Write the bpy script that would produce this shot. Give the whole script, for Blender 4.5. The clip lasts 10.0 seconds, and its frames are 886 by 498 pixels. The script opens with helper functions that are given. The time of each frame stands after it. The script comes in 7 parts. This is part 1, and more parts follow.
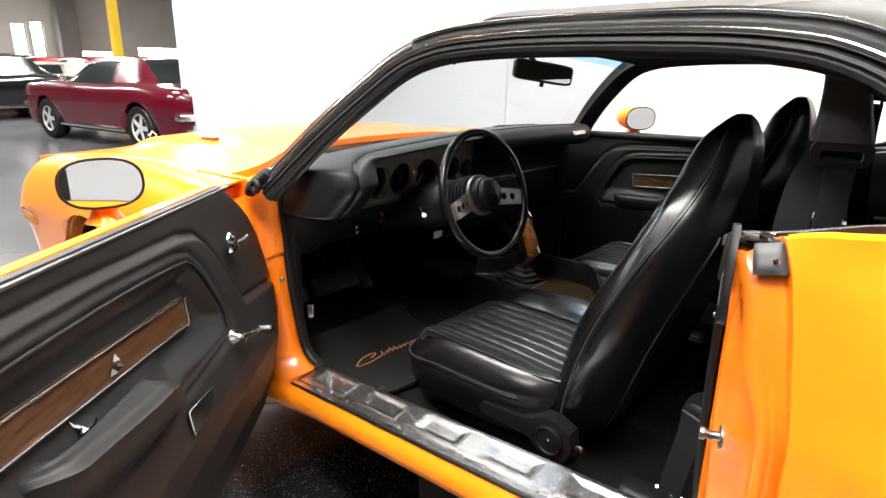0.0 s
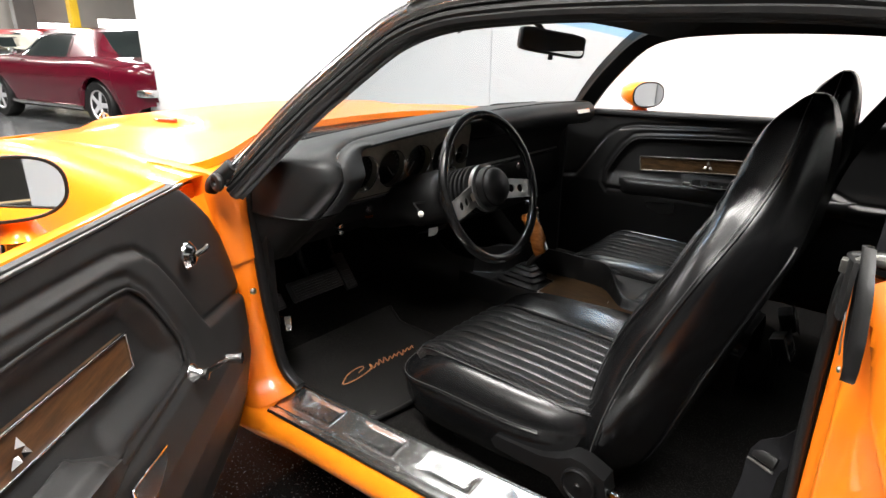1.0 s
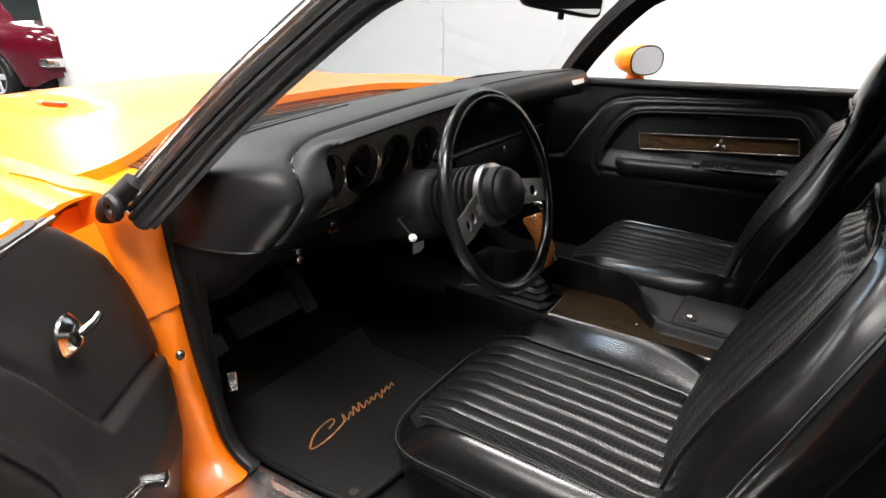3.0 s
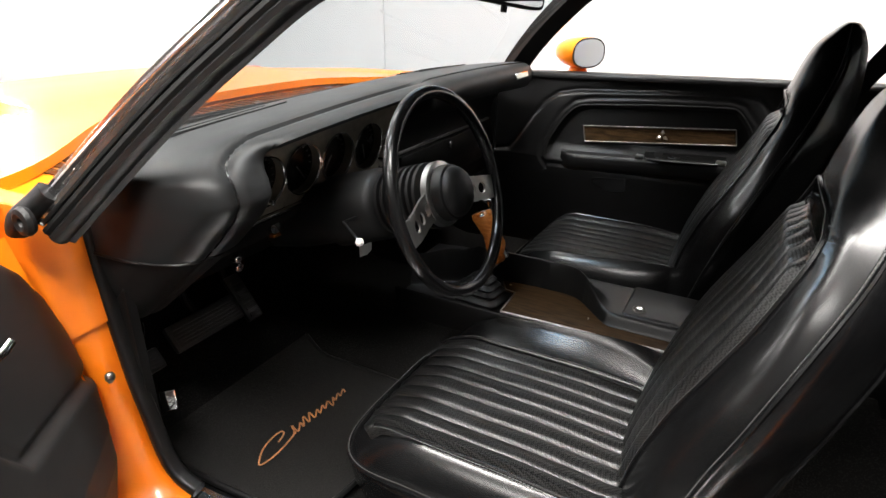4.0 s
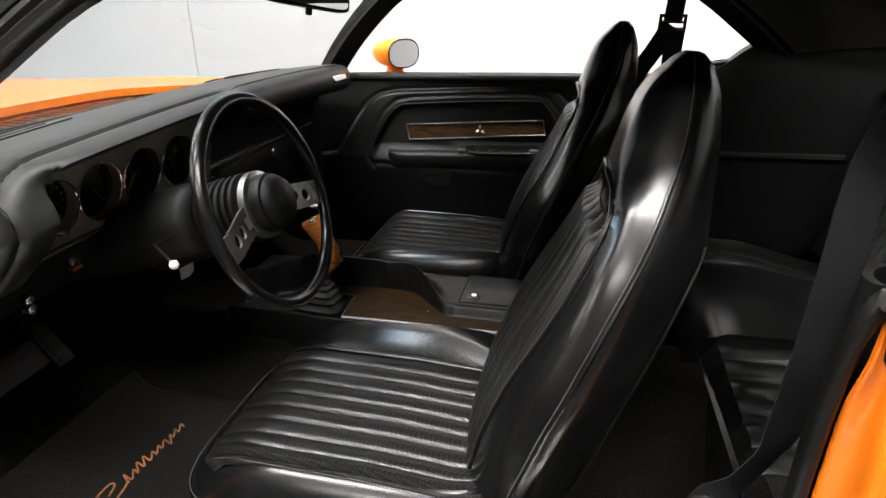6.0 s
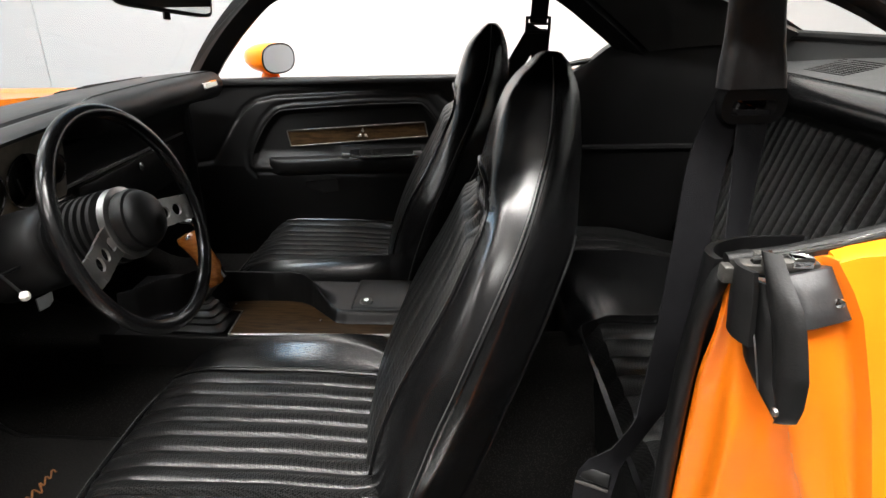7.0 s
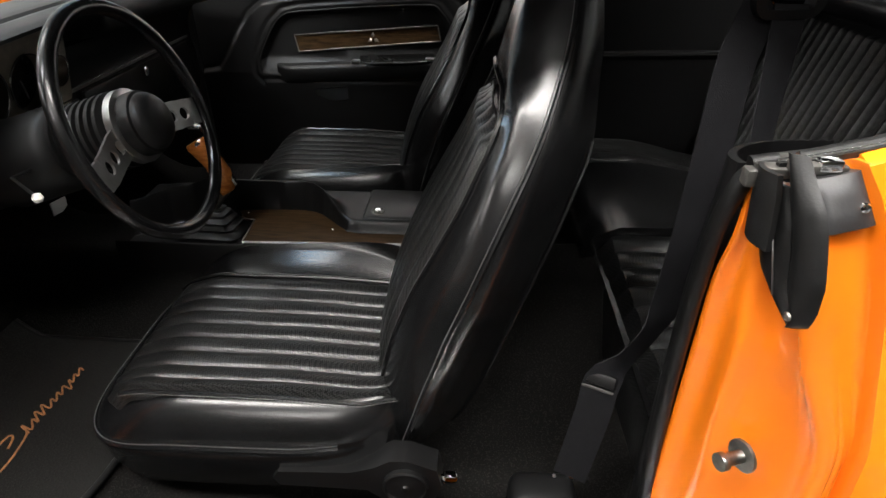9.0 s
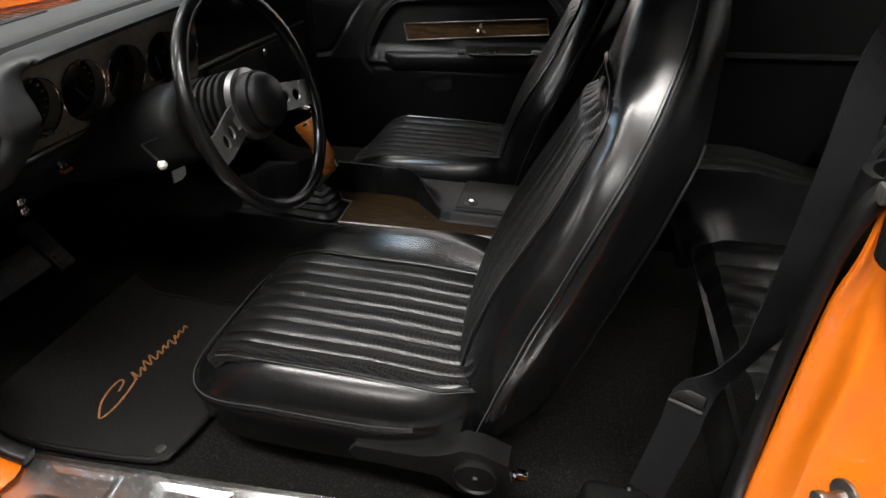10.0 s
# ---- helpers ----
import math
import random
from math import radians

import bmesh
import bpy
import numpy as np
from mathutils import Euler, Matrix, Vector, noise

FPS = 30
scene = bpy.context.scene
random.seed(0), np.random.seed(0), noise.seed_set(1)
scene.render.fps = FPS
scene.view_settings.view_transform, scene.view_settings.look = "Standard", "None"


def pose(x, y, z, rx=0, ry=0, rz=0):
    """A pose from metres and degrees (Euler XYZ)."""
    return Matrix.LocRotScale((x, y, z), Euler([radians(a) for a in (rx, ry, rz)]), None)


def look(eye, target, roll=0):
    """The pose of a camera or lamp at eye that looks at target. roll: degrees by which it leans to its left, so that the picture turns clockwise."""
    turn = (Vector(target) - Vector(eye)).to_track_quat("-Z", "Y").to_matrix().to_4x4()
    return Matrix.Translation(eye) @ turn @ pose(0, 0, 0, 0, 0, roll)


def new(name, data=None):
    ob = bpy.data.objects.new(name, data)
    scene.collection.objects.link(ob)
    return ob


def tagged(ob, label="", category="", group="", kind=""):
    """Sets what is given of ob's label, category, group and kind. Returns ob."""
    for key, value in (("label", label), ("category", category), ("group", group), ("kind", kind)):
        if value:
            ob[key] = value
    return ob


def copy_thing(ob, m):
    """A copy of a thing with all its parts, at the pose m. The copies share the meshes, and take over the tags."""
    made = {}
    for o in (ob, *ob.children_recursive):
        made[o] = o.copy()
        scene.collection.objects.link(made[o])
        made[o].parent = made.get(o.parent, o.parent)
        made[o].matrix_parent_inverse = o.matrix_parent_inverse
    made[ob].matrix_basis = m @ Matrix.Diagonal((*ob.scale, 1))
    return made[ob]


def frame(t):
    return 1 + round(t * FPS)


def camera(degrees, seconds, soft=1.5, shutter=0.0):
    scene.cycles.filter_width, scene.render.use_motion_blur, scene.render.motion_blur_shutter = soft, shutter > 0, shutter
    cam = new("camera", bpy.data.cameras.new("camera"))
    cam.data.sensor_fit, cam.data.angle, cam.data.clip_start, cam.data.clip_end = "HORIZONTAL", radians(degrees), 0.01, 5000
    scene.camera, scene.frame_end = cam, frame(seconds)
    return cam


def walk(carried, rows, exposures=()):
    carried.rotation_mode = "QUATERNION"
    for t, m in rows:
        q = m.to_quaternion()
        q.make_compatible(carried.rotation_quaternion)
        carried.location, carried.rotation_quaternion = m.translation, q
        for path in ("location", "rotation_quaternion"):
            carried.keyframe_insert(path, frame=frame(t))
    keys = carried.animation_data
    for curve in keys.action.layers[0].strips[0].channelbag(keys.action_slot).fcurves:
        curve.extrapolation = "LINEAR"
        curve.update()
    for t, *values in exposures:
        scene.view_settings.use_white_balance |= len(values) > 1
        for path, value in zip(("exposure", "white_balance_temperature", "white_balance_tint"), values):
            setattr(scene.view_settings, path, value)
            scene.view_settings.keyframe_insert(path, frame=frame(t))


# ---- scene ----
# ---- camera ----
cam = camera(73.9, 10.0)
PATH = [
    (0, (-1.556, -0.755, 1.154), (-0.12, 0.524, 0.605), 1.9),
    (0.5, (-1.485, -0.657, 1.154), (-0.032, 0.585, 0.566), 1.9),
    (1, (-1.418, -0.56, 1.151), (0.054, 0.64, 0.524), 1.8),
    (1.5, (-1.353, -0.468, 1.152), (0.138, 0.694, 0.497), 1.7),
    (2, (-1.293, -0.38, 1.149), (0.212, 0.75, 0.47), 1.7),
    (3.5, (-1.168, -0.241, 1.145), (0.427, 0.705, 0.397), 1.4),
    (4, (-1.163, -0.24, 1.146), (0.476, 0.627, 0.396), 1.5),
    (4.5, (-1.161, -0.242, 1.146), (0.516, 0.551, 0.398), 1.5),
    (5, (-1.158, -0.248, 1.145), (0.565, 0.445, 0.405), 1.3),
    (5.5, (-1.155, -0.256, 1.147), (0.617, 0.305, 0.409), 1.1),
    (7, (-1.151, -0.286, 1.149), (0.713, -0.241, 0.425), 0.5),
    (7.5, (-1.152, -0.29, 1.149), (0.713, -0.321, 0.427), 0.4),
    (8, (-1.151, -0.29, 1.147), (0.699, -0.325, 0.388), 0.4),
    (8.5, (-1.149, -0.289, 1.139), (0.637, -0.288, 0.238), 0.5),
    (9, (-1.148, -0.285, 1.134), (0.593, -0.208, 0.153), 0.6),
    (9.5, (-1.147, -0.28, 1.132), (0.569, -0.069, 0.126), 0.7),
    (10, (-1.148, -0.279, 1.131), (0.543, 0.086, 0.128), 0.9),
]
LEVEL = Matrix.Translation((-0.7, 0, 0.6)) @ Matrix.Rotation(radians(1.6), 4, "Y") @ Matrix.Translation((0.7, 0, -0.6))
walk(cam, [(t, LEVEL @ look(eye, target, roll)) for t, eye, target, roll in PATH],
     [(0, 0.12), (5.5, 0.1), (7.5, -0.02), (8.5, -0.15), (10, -0.25)])

# ---- light ----
world = bpy.data.worlds.new("world")
scene.world = world
world.use_nodes = True
sky = world.node_tree.nodes.new("ShaderNodeTexSky")
sky.sky_type, sky.sun_disc, sky.sun_elevation, sky.sun_rotation = "NISHITA", False, radians(40), radians(200)
backdrop_light = world.node_tree.nodes["Background"]
backdrop_light.inputs["Strength"].default_value = 0.12
world.node_tree.links.new(sky.outputs[0], backdrop_light.inputs["Color"])


TUBES = bpy.data.materials.new("lit_tubes")
TUBES.use_nodes = True
TUBES.node_tree.nodes["Principled BSDF"].inputs["Emission Color"].default_value = (1.0, 0.97, 0.93, 1)
TUBES.node_tree.nodes["Principled BSDF"].inputs["Emission Strength"].default_value = 14.0


def area_lamp(x, y, z, sx, sy, watts, color=(1.0, 0.97, 0.93)):
    """The light of one row of ceiling tubes, facing down."""
    data = bpy.data.lights.new("tube_light", "AREA")
    data.shape, data.size, data.size_y, data.energy, data.color = "RECTANGLE", sx, sy, watts, color
    ob = new("tube_light", data)
    ob.matrix_world = pose(x, y, z)
    return ob


LAMPS = [(-2.7, -1.2, 360), (0.4, -0.6, 330), (-2.3, 1.75, 330), (0.4, 3.4, 130), (-5.8, 1.0, 190), (0.4, 8.0, 340), (-4.2, 8.5, 300), (4.4, 12.5, 560), (-1.5, 16.5, 700), (7.5, 19.5, 700), (1.5, 24.0, 700)]
for lamp_x, lamp_y, lamp_w in LAMPS:
    area_lamp(lamp_x, lamp_y, 4.94, 0.7, 2.6, lamp_w)


# ---- materials ----
def material(name, color, rough=0.5, metal=0.0, var=0.12, scale=6.0, bump=0.0, bscale=400.0, coat=0.0, spec=0.5, rvar=0.08, sheen=0.0):
    """A surface with large stains, fine grain and slight wear, in metres."""
    m = bpy.data.materials.new(name)
    m.use_nodes = True
    nt = m.node_tree
    b = nt.nodes["Principled BSDF"]
    co = nt.nodes.new("ShaderNodeTexCoord").outputs["Object"]

    def noisy(s, detail):
        n = nt.nodes.new("ShaderNodeTexNoise")
        n.inputs["Scale"].default_value, n.inputs["Detail"].default_value = s, detail
        nt.links.new(co, n.inputs["Vector"])
        return n.outputs["Fac"]

    big, fine = noisy(scale, 4.0), noisy(bscale, 2.0)
    ramp = nt.nodes.new("ShaderNodeMapRange")
    ramp.inputs["From Min"].default_value, ramp.inputs["From Max"].default_value = 0.3, 0.7
    ramp.inputs["To Min"].default_value, ramp.inputs["To Max"].default_value = 1 - var, 1 + var
    nt.links.new(big, ramp.inputs["Value"])
    mul = nt.nodes.new("ShaderNodeVectorMath")
    mul.operation = "SCALE"
    mul.inputs[0].default_value = color
    nt.links.new(ramp.outputs[0], mul.inputs["Scale"])
    nt.links.new(mul.outputs[0], b.inputs["Base Color"])
    rr = nt.nodes.new("ShaderNodeMapRange")
    rr.inputs["To Min"].default_value, rr.inputs["To Max"].default_value = max(0.0, rough - rvar), min(1.0, rough + rvar)
    nt.links.new(noisy(scale * 3.1, 5.0), rr.inputs["Value"])
    nt.links.new(rr.outputs[0], b.inputs["Roughness"])
    b.inputs["Metallic"].default_value = metal
    b.inputs["Specular IOR Level"].default_value = spec
    b.inputs["Coat Weight"].default_value = coat
    b.inputs["Coat Roughness"].default_value = 0.03
    b.inputs["Sheen Weight"].default_value = sheen
    if bump:
        bp = nt.nodes.new("ShaderNodeBump")
        bp.inputs["Strength"].default_value, bp.inputs["Distance"].default_value = bump, 0.001
        nt.links.new(fine, bp.inputs["Height"])
        nt.links.new(bp.outputs[0], b.inputs["Normal"])
    return m


def wave_wood(name, dark, light, axis="X", scale=18.0, rough=0.35, coat=0.3):
    m = material(name, dark, rough, coat=coat, bump=0.1, bscale=300)
    nt = m.node_tree
    co = nt.nodes.new("ShaderNodeTexCoord").outputs["Object"]
    mp = nt.nodes.new("ShaderNodeMapping")
    mp.inputs["Scale"].default_value = {"X": (0.12, 1, 1), "Y": (1, 0.12, 1), "D": (0.12, 0.12, 1)}[axis]
    nt.links.new(co, mp.inputs["Vector"])
    n = nt.nodes.new("ShaderNodeTexNoise")
    n.inputs["Scale"].default_value, n.inputs["Detail"].default_value, n.inputs["Roughness"].default_value = scale * 9, 6.0, 0.65
    nt.links.new(mp.outputs[0], n.inputs["Vector"])
    cr = nt.nodes.new("ShaderNodeValToRGB")
    cr.color_ramp.elements[0].position, cr.color_ramp.elements[1].position = 0.36, 0.66
    cr.color_ramp.elements[0].color, cr.color_ramp.elements[1].color = (*dark, 1), (*light, 1)
    nt.links.new(n.outputs["Fac"], cr.inputs["Fac"])
    nt.links.new(cr.outputs[0], nt.nodes["Principled BSDF"].inputs["Base Color"])
    return m


def voronoi_bump(m, scale, strength, dist=0.001):
    """Adds a pebbled grain to a material."""
    nt = m.node_tree
    co = nt.nodes.new("ShaderNodeTexCoord").outputs["Object"]
    v = nt.nodes.new("ShaderNodeTexVoronoi")
    v.inputs["Scale"].default_value = scale
    nt.links.new(co, v.inputs["Vector"])
    bp = nt.nodes.new("ShaderNodeBump")
    bp.inputs["Strength"].default_value, bp.inputs["Distance"].default_value = strength, dist
    nt.links.new(v.outputs["Distance"], bp.inputs["Height"])
    nt.links.new(bp.outputs[0], nt.nodes["Principled BSDF"].inputs["Normal"])
    return m


def woven(m, pitch=0.0028):
    """Adds the raised squares of a basket weave, laid slantwise, to a material."""
    nt = m.node_tree
    co = nt.nodes.new("ShaderNodeTexCoord").outputs["Object"]
    mp = nt.nodes.new("ShaderNodeMapping")
    mp.inputs["Rotation"].default_value = (0.5, 0.4, 0.78)
    nt.links.new(co, mp.inputs["Vector"])
    ch = nt.nodes.new("ShaderNodeTexChecker")
    ch.inputs["Scale"].default_value = 1 / pitch
    nt.links.new(mp.outputs[0], ch.inputs["Vector"])
    bp = nt.nodes.new("ShaderNodeBump")
    bp.inputs["Strength"].default_value, bp.inputs["Distance"].default_value = 0.6, 0.0008
    nt.links.new(ch.outputs["Fac"], bp.inputs["Height"])
    nt.links.new(bp.outputs[0], nt.nodes["Principled BSDF"].inputs["Normal"])
    ch.inputs["Color1"].default_value, ch.inputs["Color2"].default_value = (0.0125, 0.0125, 0.0125, 1), (0.0022, 0.0022, 0.0022, 1)
    nt.links.new(ch.outputs["Color"], nt.nodes["Principled BSDF"].inputs["Base Color"])
    mr = nt.nodes.new("ShaderNodeMapRange")
    mr.inputs["To Min"].default_value, mr.inputs["To Max"].default_value = 0.22, 0.66
    nt.links.new(ch.outputs["Fac"], mr.inputs["Value"])
    nt.links.new(mr.outputs[0], nt.nodes["Principled BSDF"].inputs["Specular IOR Level"])
    return m


def glass(name, tint=(1, 1, 1), rough=0.0, mix=0.92):
    m = bpy.data.materials.new(name)
    m.use_nodes = True
    nt = m.node_tree
    nt.nodes.clear()
    out = nt.nodes.new("ShaderNodeOutputMaterial")
    tr = nt.nodes.new("ShaderNodeBsdfTransparent")
    tr.inputs["Color"].default_value = (*tint, 1)
    gl = nt.nodes.new("ShaderNodeBsdfGlossy")
    gl.inputs["Roughness"].default_value = rough
    fr = nt.nodes.new("ShaderNodeLayerWeight")
    fr.inputs["Blend"].default_value = 0.5
    pw = nt.nodes.new("ShaderNodeMath")
    pw.operation = "POWER"
    pw.inputs[1].default_value = 4.0
    ad = nt.nodes.new("ShaderNodeMath")
    ad.operation = "MULTIPLY_ADD"
    ad.inputs[1].default_value, ad.inputs[2].default_value = 0.7, 0.05
    nt.links.new(fr.outputs["Facing"], pw.inputs[0])
    nt.links.new(pw.outputs[0], ad.inputs[0])
    mx = nt.nodes.new("ShaderNodeMixShader")
    nt.links.new(ad.outputs[0], mx.inputs[0])
    nt.links.new(tr.outputs[0], mx.inputs[1])
    nt.links.new(gl.outputs[0], mx.inputs[2])
    nt.links.new(mx.outputs[0], out.inputs["Surface"])
    return m


def glow(name, color, strength):
    m = bpy.data.materials.new(name)
    m.use_nodes = True
    b = m.node_tree.nodes["Principled BSDF"]
    b.inputs["Base Color"].default_value = (*color, 1)
    b.inputs["Emission Color"].default_value = (*color, 1)
    b.inputs["Emission Strength"].default_value = strength
    return m


ORANGE = material("orange_paint", (0.86, 0.228, 0.008), 0.30, var=0.03, scale=2.0, coat=0.5, rvar=0.03, spec=0.12)
JAMB = material("orange_jamb_paint", (0.84, 0.188, 0.006), 0.36, var=0.05, scale=9.0, coat=0.6, rvar=0.06)
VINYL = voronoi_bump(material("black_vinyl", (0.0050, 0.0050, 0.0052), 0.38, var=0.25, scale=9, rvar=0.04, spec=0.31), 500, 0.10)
# Same vinyl, lighter: the open door's stronger light is put into its colour
LITVINYL = voronoi_bump(material("black_vinyl_lit", (0.0160, 0.0158, 0.0158), 0.50, var=0.2, scale=7, rvar=0.04, spec=0.32), 500, 0.12)
PAD = voronoi_bump(material("black_dash_pad", (0.0095, 0.0101, 0.0105), 0.47, var=0.2, scale=6, rvar=0.05, spec=0.38), 500, 0.10)
SHELF = voronoi_bump(material("grey_shelf_board", (0.030, 0.031, 0.031), 0.5, var=0.15, scale=8), 500, 0.15)
LEATHER = material("black_seat_vinyl", (0.0042, 0.0042, 0.0045), 0.25, var=0.3, scale=14, rvar=0.02, bump=0.04, bscale=30, spec=0.47)
WEAVE = woven(material("woven_seat_vinyl", (0.0050, 0.0050, 0.0050), 0.33, var=0.3, scale=14, rvar=0.06, spec=0.45))
CARPET = material("black_carpet", (0.0095, 0.0090, 0.0086), 0.95, var=0.75, scale=18, bump=1.0, bscale=300, spec=0.06)
MATTE = material("black_trim", (0.0040, 0.0040, 0.0042), 0.48, var=0.3, scale=20, bump=0.15, bscale=600, spec=0.3)
HEADLINER = material("black_headliner", (0.0040, 0.0040, 0.0040), 0.85, var=0.2, scale=20, bump=0.3, bscale=900, spec=0.2)
RUBBER = material("black_rubber", (0.0050, 0.0050, 0.0050), 0.46, var=0.35, scale=40, bump=0.2, bscale=500, spec=0.32)
ROOFVINYL = voronoi_bump(material("roof_vinyl", (0.036, 0.034, 0.032), 0.5, var=0.2, scale=5), 600, 0.3, 0.001)
WEBBING = material("belt_webbing", (0.0078, 0.0078, 0.0092), 0.7, var=0.15, scale=60, bump=0.8, bscale=900, spec=0.2)
RAIL = material("rail_chrome", (0.74, 0.74, 0.74), 0.15, metal=1.0, var=0.12, scale=45, rvar=0.06)
CHROME = material("chrome", (0.78, 0.78, 0.78), 0.07, metal=1.0, var=0.05, scale=20, rvar=0.05)
ALLOY = material("brushed_alloy", (0.48, 0.48, 0.47), 0.32, metal=1.0, var=0.12, scale=40, rvar=0.1)
STEEL = material("worn_steel", (0.24, 0.23, 0.21), 0.35, metal=1.0, var=0.3, scale=60, rvar=0.15)
GUNMETAL = material("dull_grey_steel", (0.075, 0.072, 0.066), 0.45, metal=0.5, var=0.3, scale=80, rvar=0.12)
MIRROR = material("mirror_glass", (0.75, 0.76, 0.77), 0.01, metal=1.0, var=0.0, rvar=0.0)
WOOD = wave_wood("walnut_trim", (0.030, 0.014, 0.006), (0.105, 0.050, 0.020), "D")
# The same walnut with its dimmer lighting put into the colour, grain lengthwise
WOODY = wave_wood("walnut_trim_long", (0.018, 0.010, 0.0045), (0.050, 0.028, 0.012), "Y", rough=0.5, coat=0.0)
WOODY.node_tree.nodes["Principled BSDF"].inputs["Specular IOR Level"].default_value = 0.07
GRIPWOOD = wave_wood("orange_wood", (0.19, 0.055, 0.010), (0.36, 0.13, 0.030), "Y", 14, 0.25, 0.6)
BEZEL = material("dark_bezel", (0.215, 0.190, 0.156), 0.44, metal=0.5, var=0.15, scale=60)
DIAL = material("gauge_black", (0.006, 0.006, 0.006), 0.25, var=0.1)
PALE = material("pale_marking", (0.55, 0.53, 0.48), 0.5)
THREAD = material("grey_thread", (0.055, 0.055, 0.054), 0.6)
COPPER = material("orange_embroidery", (0.42, 0.17, 0.06), 0.6, var=0.35, scale=90, bump=0.6, bscale=900)
RED = material("red_badge", (0.55, 0.035, 0.012), 0.3)
WHITEKNOB = material("ivory_knob", (0.75, 0.73, 0.68), 0.3)
GLASS = glass("clear_glass", (0.93, 0.96, 0.95))
SCREEN = glass("windscreen_glass", (0.64, 0.69, 0.71))
TINT = glass("blue_glass_band", (0.34, 0.58, 0.82))
SEALANT = material("grey_vinyl", (0.028, 0.028, 0.029), 0.45, var=0.3, scale=40, bump=0.2)


# ---- mesh helpers ----
def part(name, bm, mat, parent=None, label="", smooth=True):
    """Links a bmesh as one mesh object under a thing or a part."""
    me = bpy.data.meshes.new(name)
    bmesh.ops.recalc_face_normals(bm, faces=bm.faces[:])
    for f in bm.faces:
        f.smooth = smooth
    bm.to_mesh(me)
    bm.free()
    me.materials.append(mat)
    ob = new(name, me)
    ob.parent = parent
    if smooth:
        me.set_sharp_from_angle(angle=radians(42))
    if label:
        tagged(ob, label)
    return ob


def thing(name, label, category, at=(0, 0, 0), group="", kind=""):
    ob = new(name)
    ob.empty_display_size = 0.1
    ob.location = at
    return tagged(ob, label, category, group, kind)


def joined(*bms):
    out = bmesh.new()
    for b in bms:
        me = bpy.data.meshes.new("scratch")
        b.to_mesh(me)
        b.free()
        out.from_mesh(me)
        bpy.data.meshes.remove(me)
    return out


def moved(bm, m):
    bmesh.ops.transform(bm, matrix=m, verts=bm.verts[:])
    return bm


def box(x0, x1, y0, y1, z0, z1, bevel=0.0, seg=2):
    bm = bmesh.new()
    bmesh.ops.create_cube(bm, size=1.0)
    bmesh.ops.transform(bm, matrix=Matrix.Translation(((x0 + x1) / 2, (y0 + y1) / 2, (z0 + z1) / 2)) @ Matrix.Diagonal((x1 - x0, y1 - y0, z1 - z0, 1)), verts=bm.verts[:])
    if bevel:
        bmesh.ops.bevel(bm, geom=bm.edges[:], offset=bevel, segments=seg, profile=0.5, affect="EDGES")
    return bm


def loft(rings, closed=True, caps=True):
    """A skin over rings of equal length; closed: each ring is a loop."""
    bm = bmesh.new()
    vs = [[bm.verts.new(p) for p in ring] for ring in rings]
    n = len(rings[0])
    for a, b in zip(vs, vs[1:]):
        for i in range(n if closed else n - 1):
            j = (i + 1) % n
            try:
                bm.faces.new((a[i], a[j], b[j], b[i]))
            except ValueError:
                pass
    if caps and closed:
        for ring in (vs[0], vs[-1]):
            try:
                bm.faces.new(ring)
            except ValueError:
                pass
    return bm


def sheet(rows, thick=0.0, away=None):
    """A grid of points as a surface; with thick, a slab, its back set off along away (or the normals)."""
    bm = loft(rows, closed=False, caps=False)
    if thick:
        bm.normal_update()
        verts = bm.verts[:]
        shift = [(Vector(away) if away else v.normal) * -thick for v in verts]
        geo = bmesh.ops.duplicate(bm, geom=bm.faces[:] + bm.edges[:] + verts)
        vmap = geo["vert_map"]
        for v, s in zip(verts, shift):
            vmap[v].co += s
        edges = [e for e in bm.edges if len(e.link_faces) == 1]
        own = set(verts)
        for e in edges:
            a, b = e.verts
            if a in own and b in own:
                bm.faces.new((a, b, vmap[b], vmap[a]))
    return bm


def spline(pts, n):
    """n + 1 points on a smooth curve through pts, evenly by length."""
    p = [Vector(q) for q in pts]
    p = [p[0] * 2 - p[1]] + p + [p[-1] * 2 - p[-2]]
    fine = []
    for i in range(1, len(p) - 2):
        a, b, c, d = p[i - 1:i + 3]
        for k in range(16):
            t = k / 16
            fine.append(0.5 * ((2 * b) + (c - a) * t + (2 * a - 5 * b + 4 * c - d) * t * t + (3 * b - a - 3 * c + d) * t ** 3))
    fine.append(p[-2])
    run = [0.0]
    for a, b in zip(fine, fine[1:]):
        run.append(run[-1] + (b - a).length)
    out, j = [], 0
    for i in range(n + 1):
        s = run[-1] * i / n
        while j < len(run) - 2 and run[j + 1] < s:
            j += 1
        out.append(fine[j].lerp(fine[j + 1], (s - run[j]) / max(1e-9, run[j + 1] - run[j])))
    return out


def sweep(path, profile, side, closed=False):
    """A profile of (u, v) carried along a path: v along side (made square to the path), u along path x side."""
    rings = []
    n = len(path)
    for i, p in enumerate(path):
        a = path[i - 1] if (i or closed) else path[i]
        b = path[(i + 1) % n] if (i < n - 1 or closed) else path[i]
        t = (b - a).normalized()
        s = Vector(side(p) if callable(side) else side)
        s = (s - t * s.dot(t)).normalized()
        u = t.cross(s)
        rings.append([p + u * q[0] + s * q[1] for q in profile])
    if closed:
        rings.append(rings[0])
    return loft(rings, caps=not closed)


def circle(r, n=10, ry=None):
    return [(r * math.cos(2 * math.pi * i / n), (ry or r) * math.sin(2 * math.pi * i / n)) for i in range(n)]


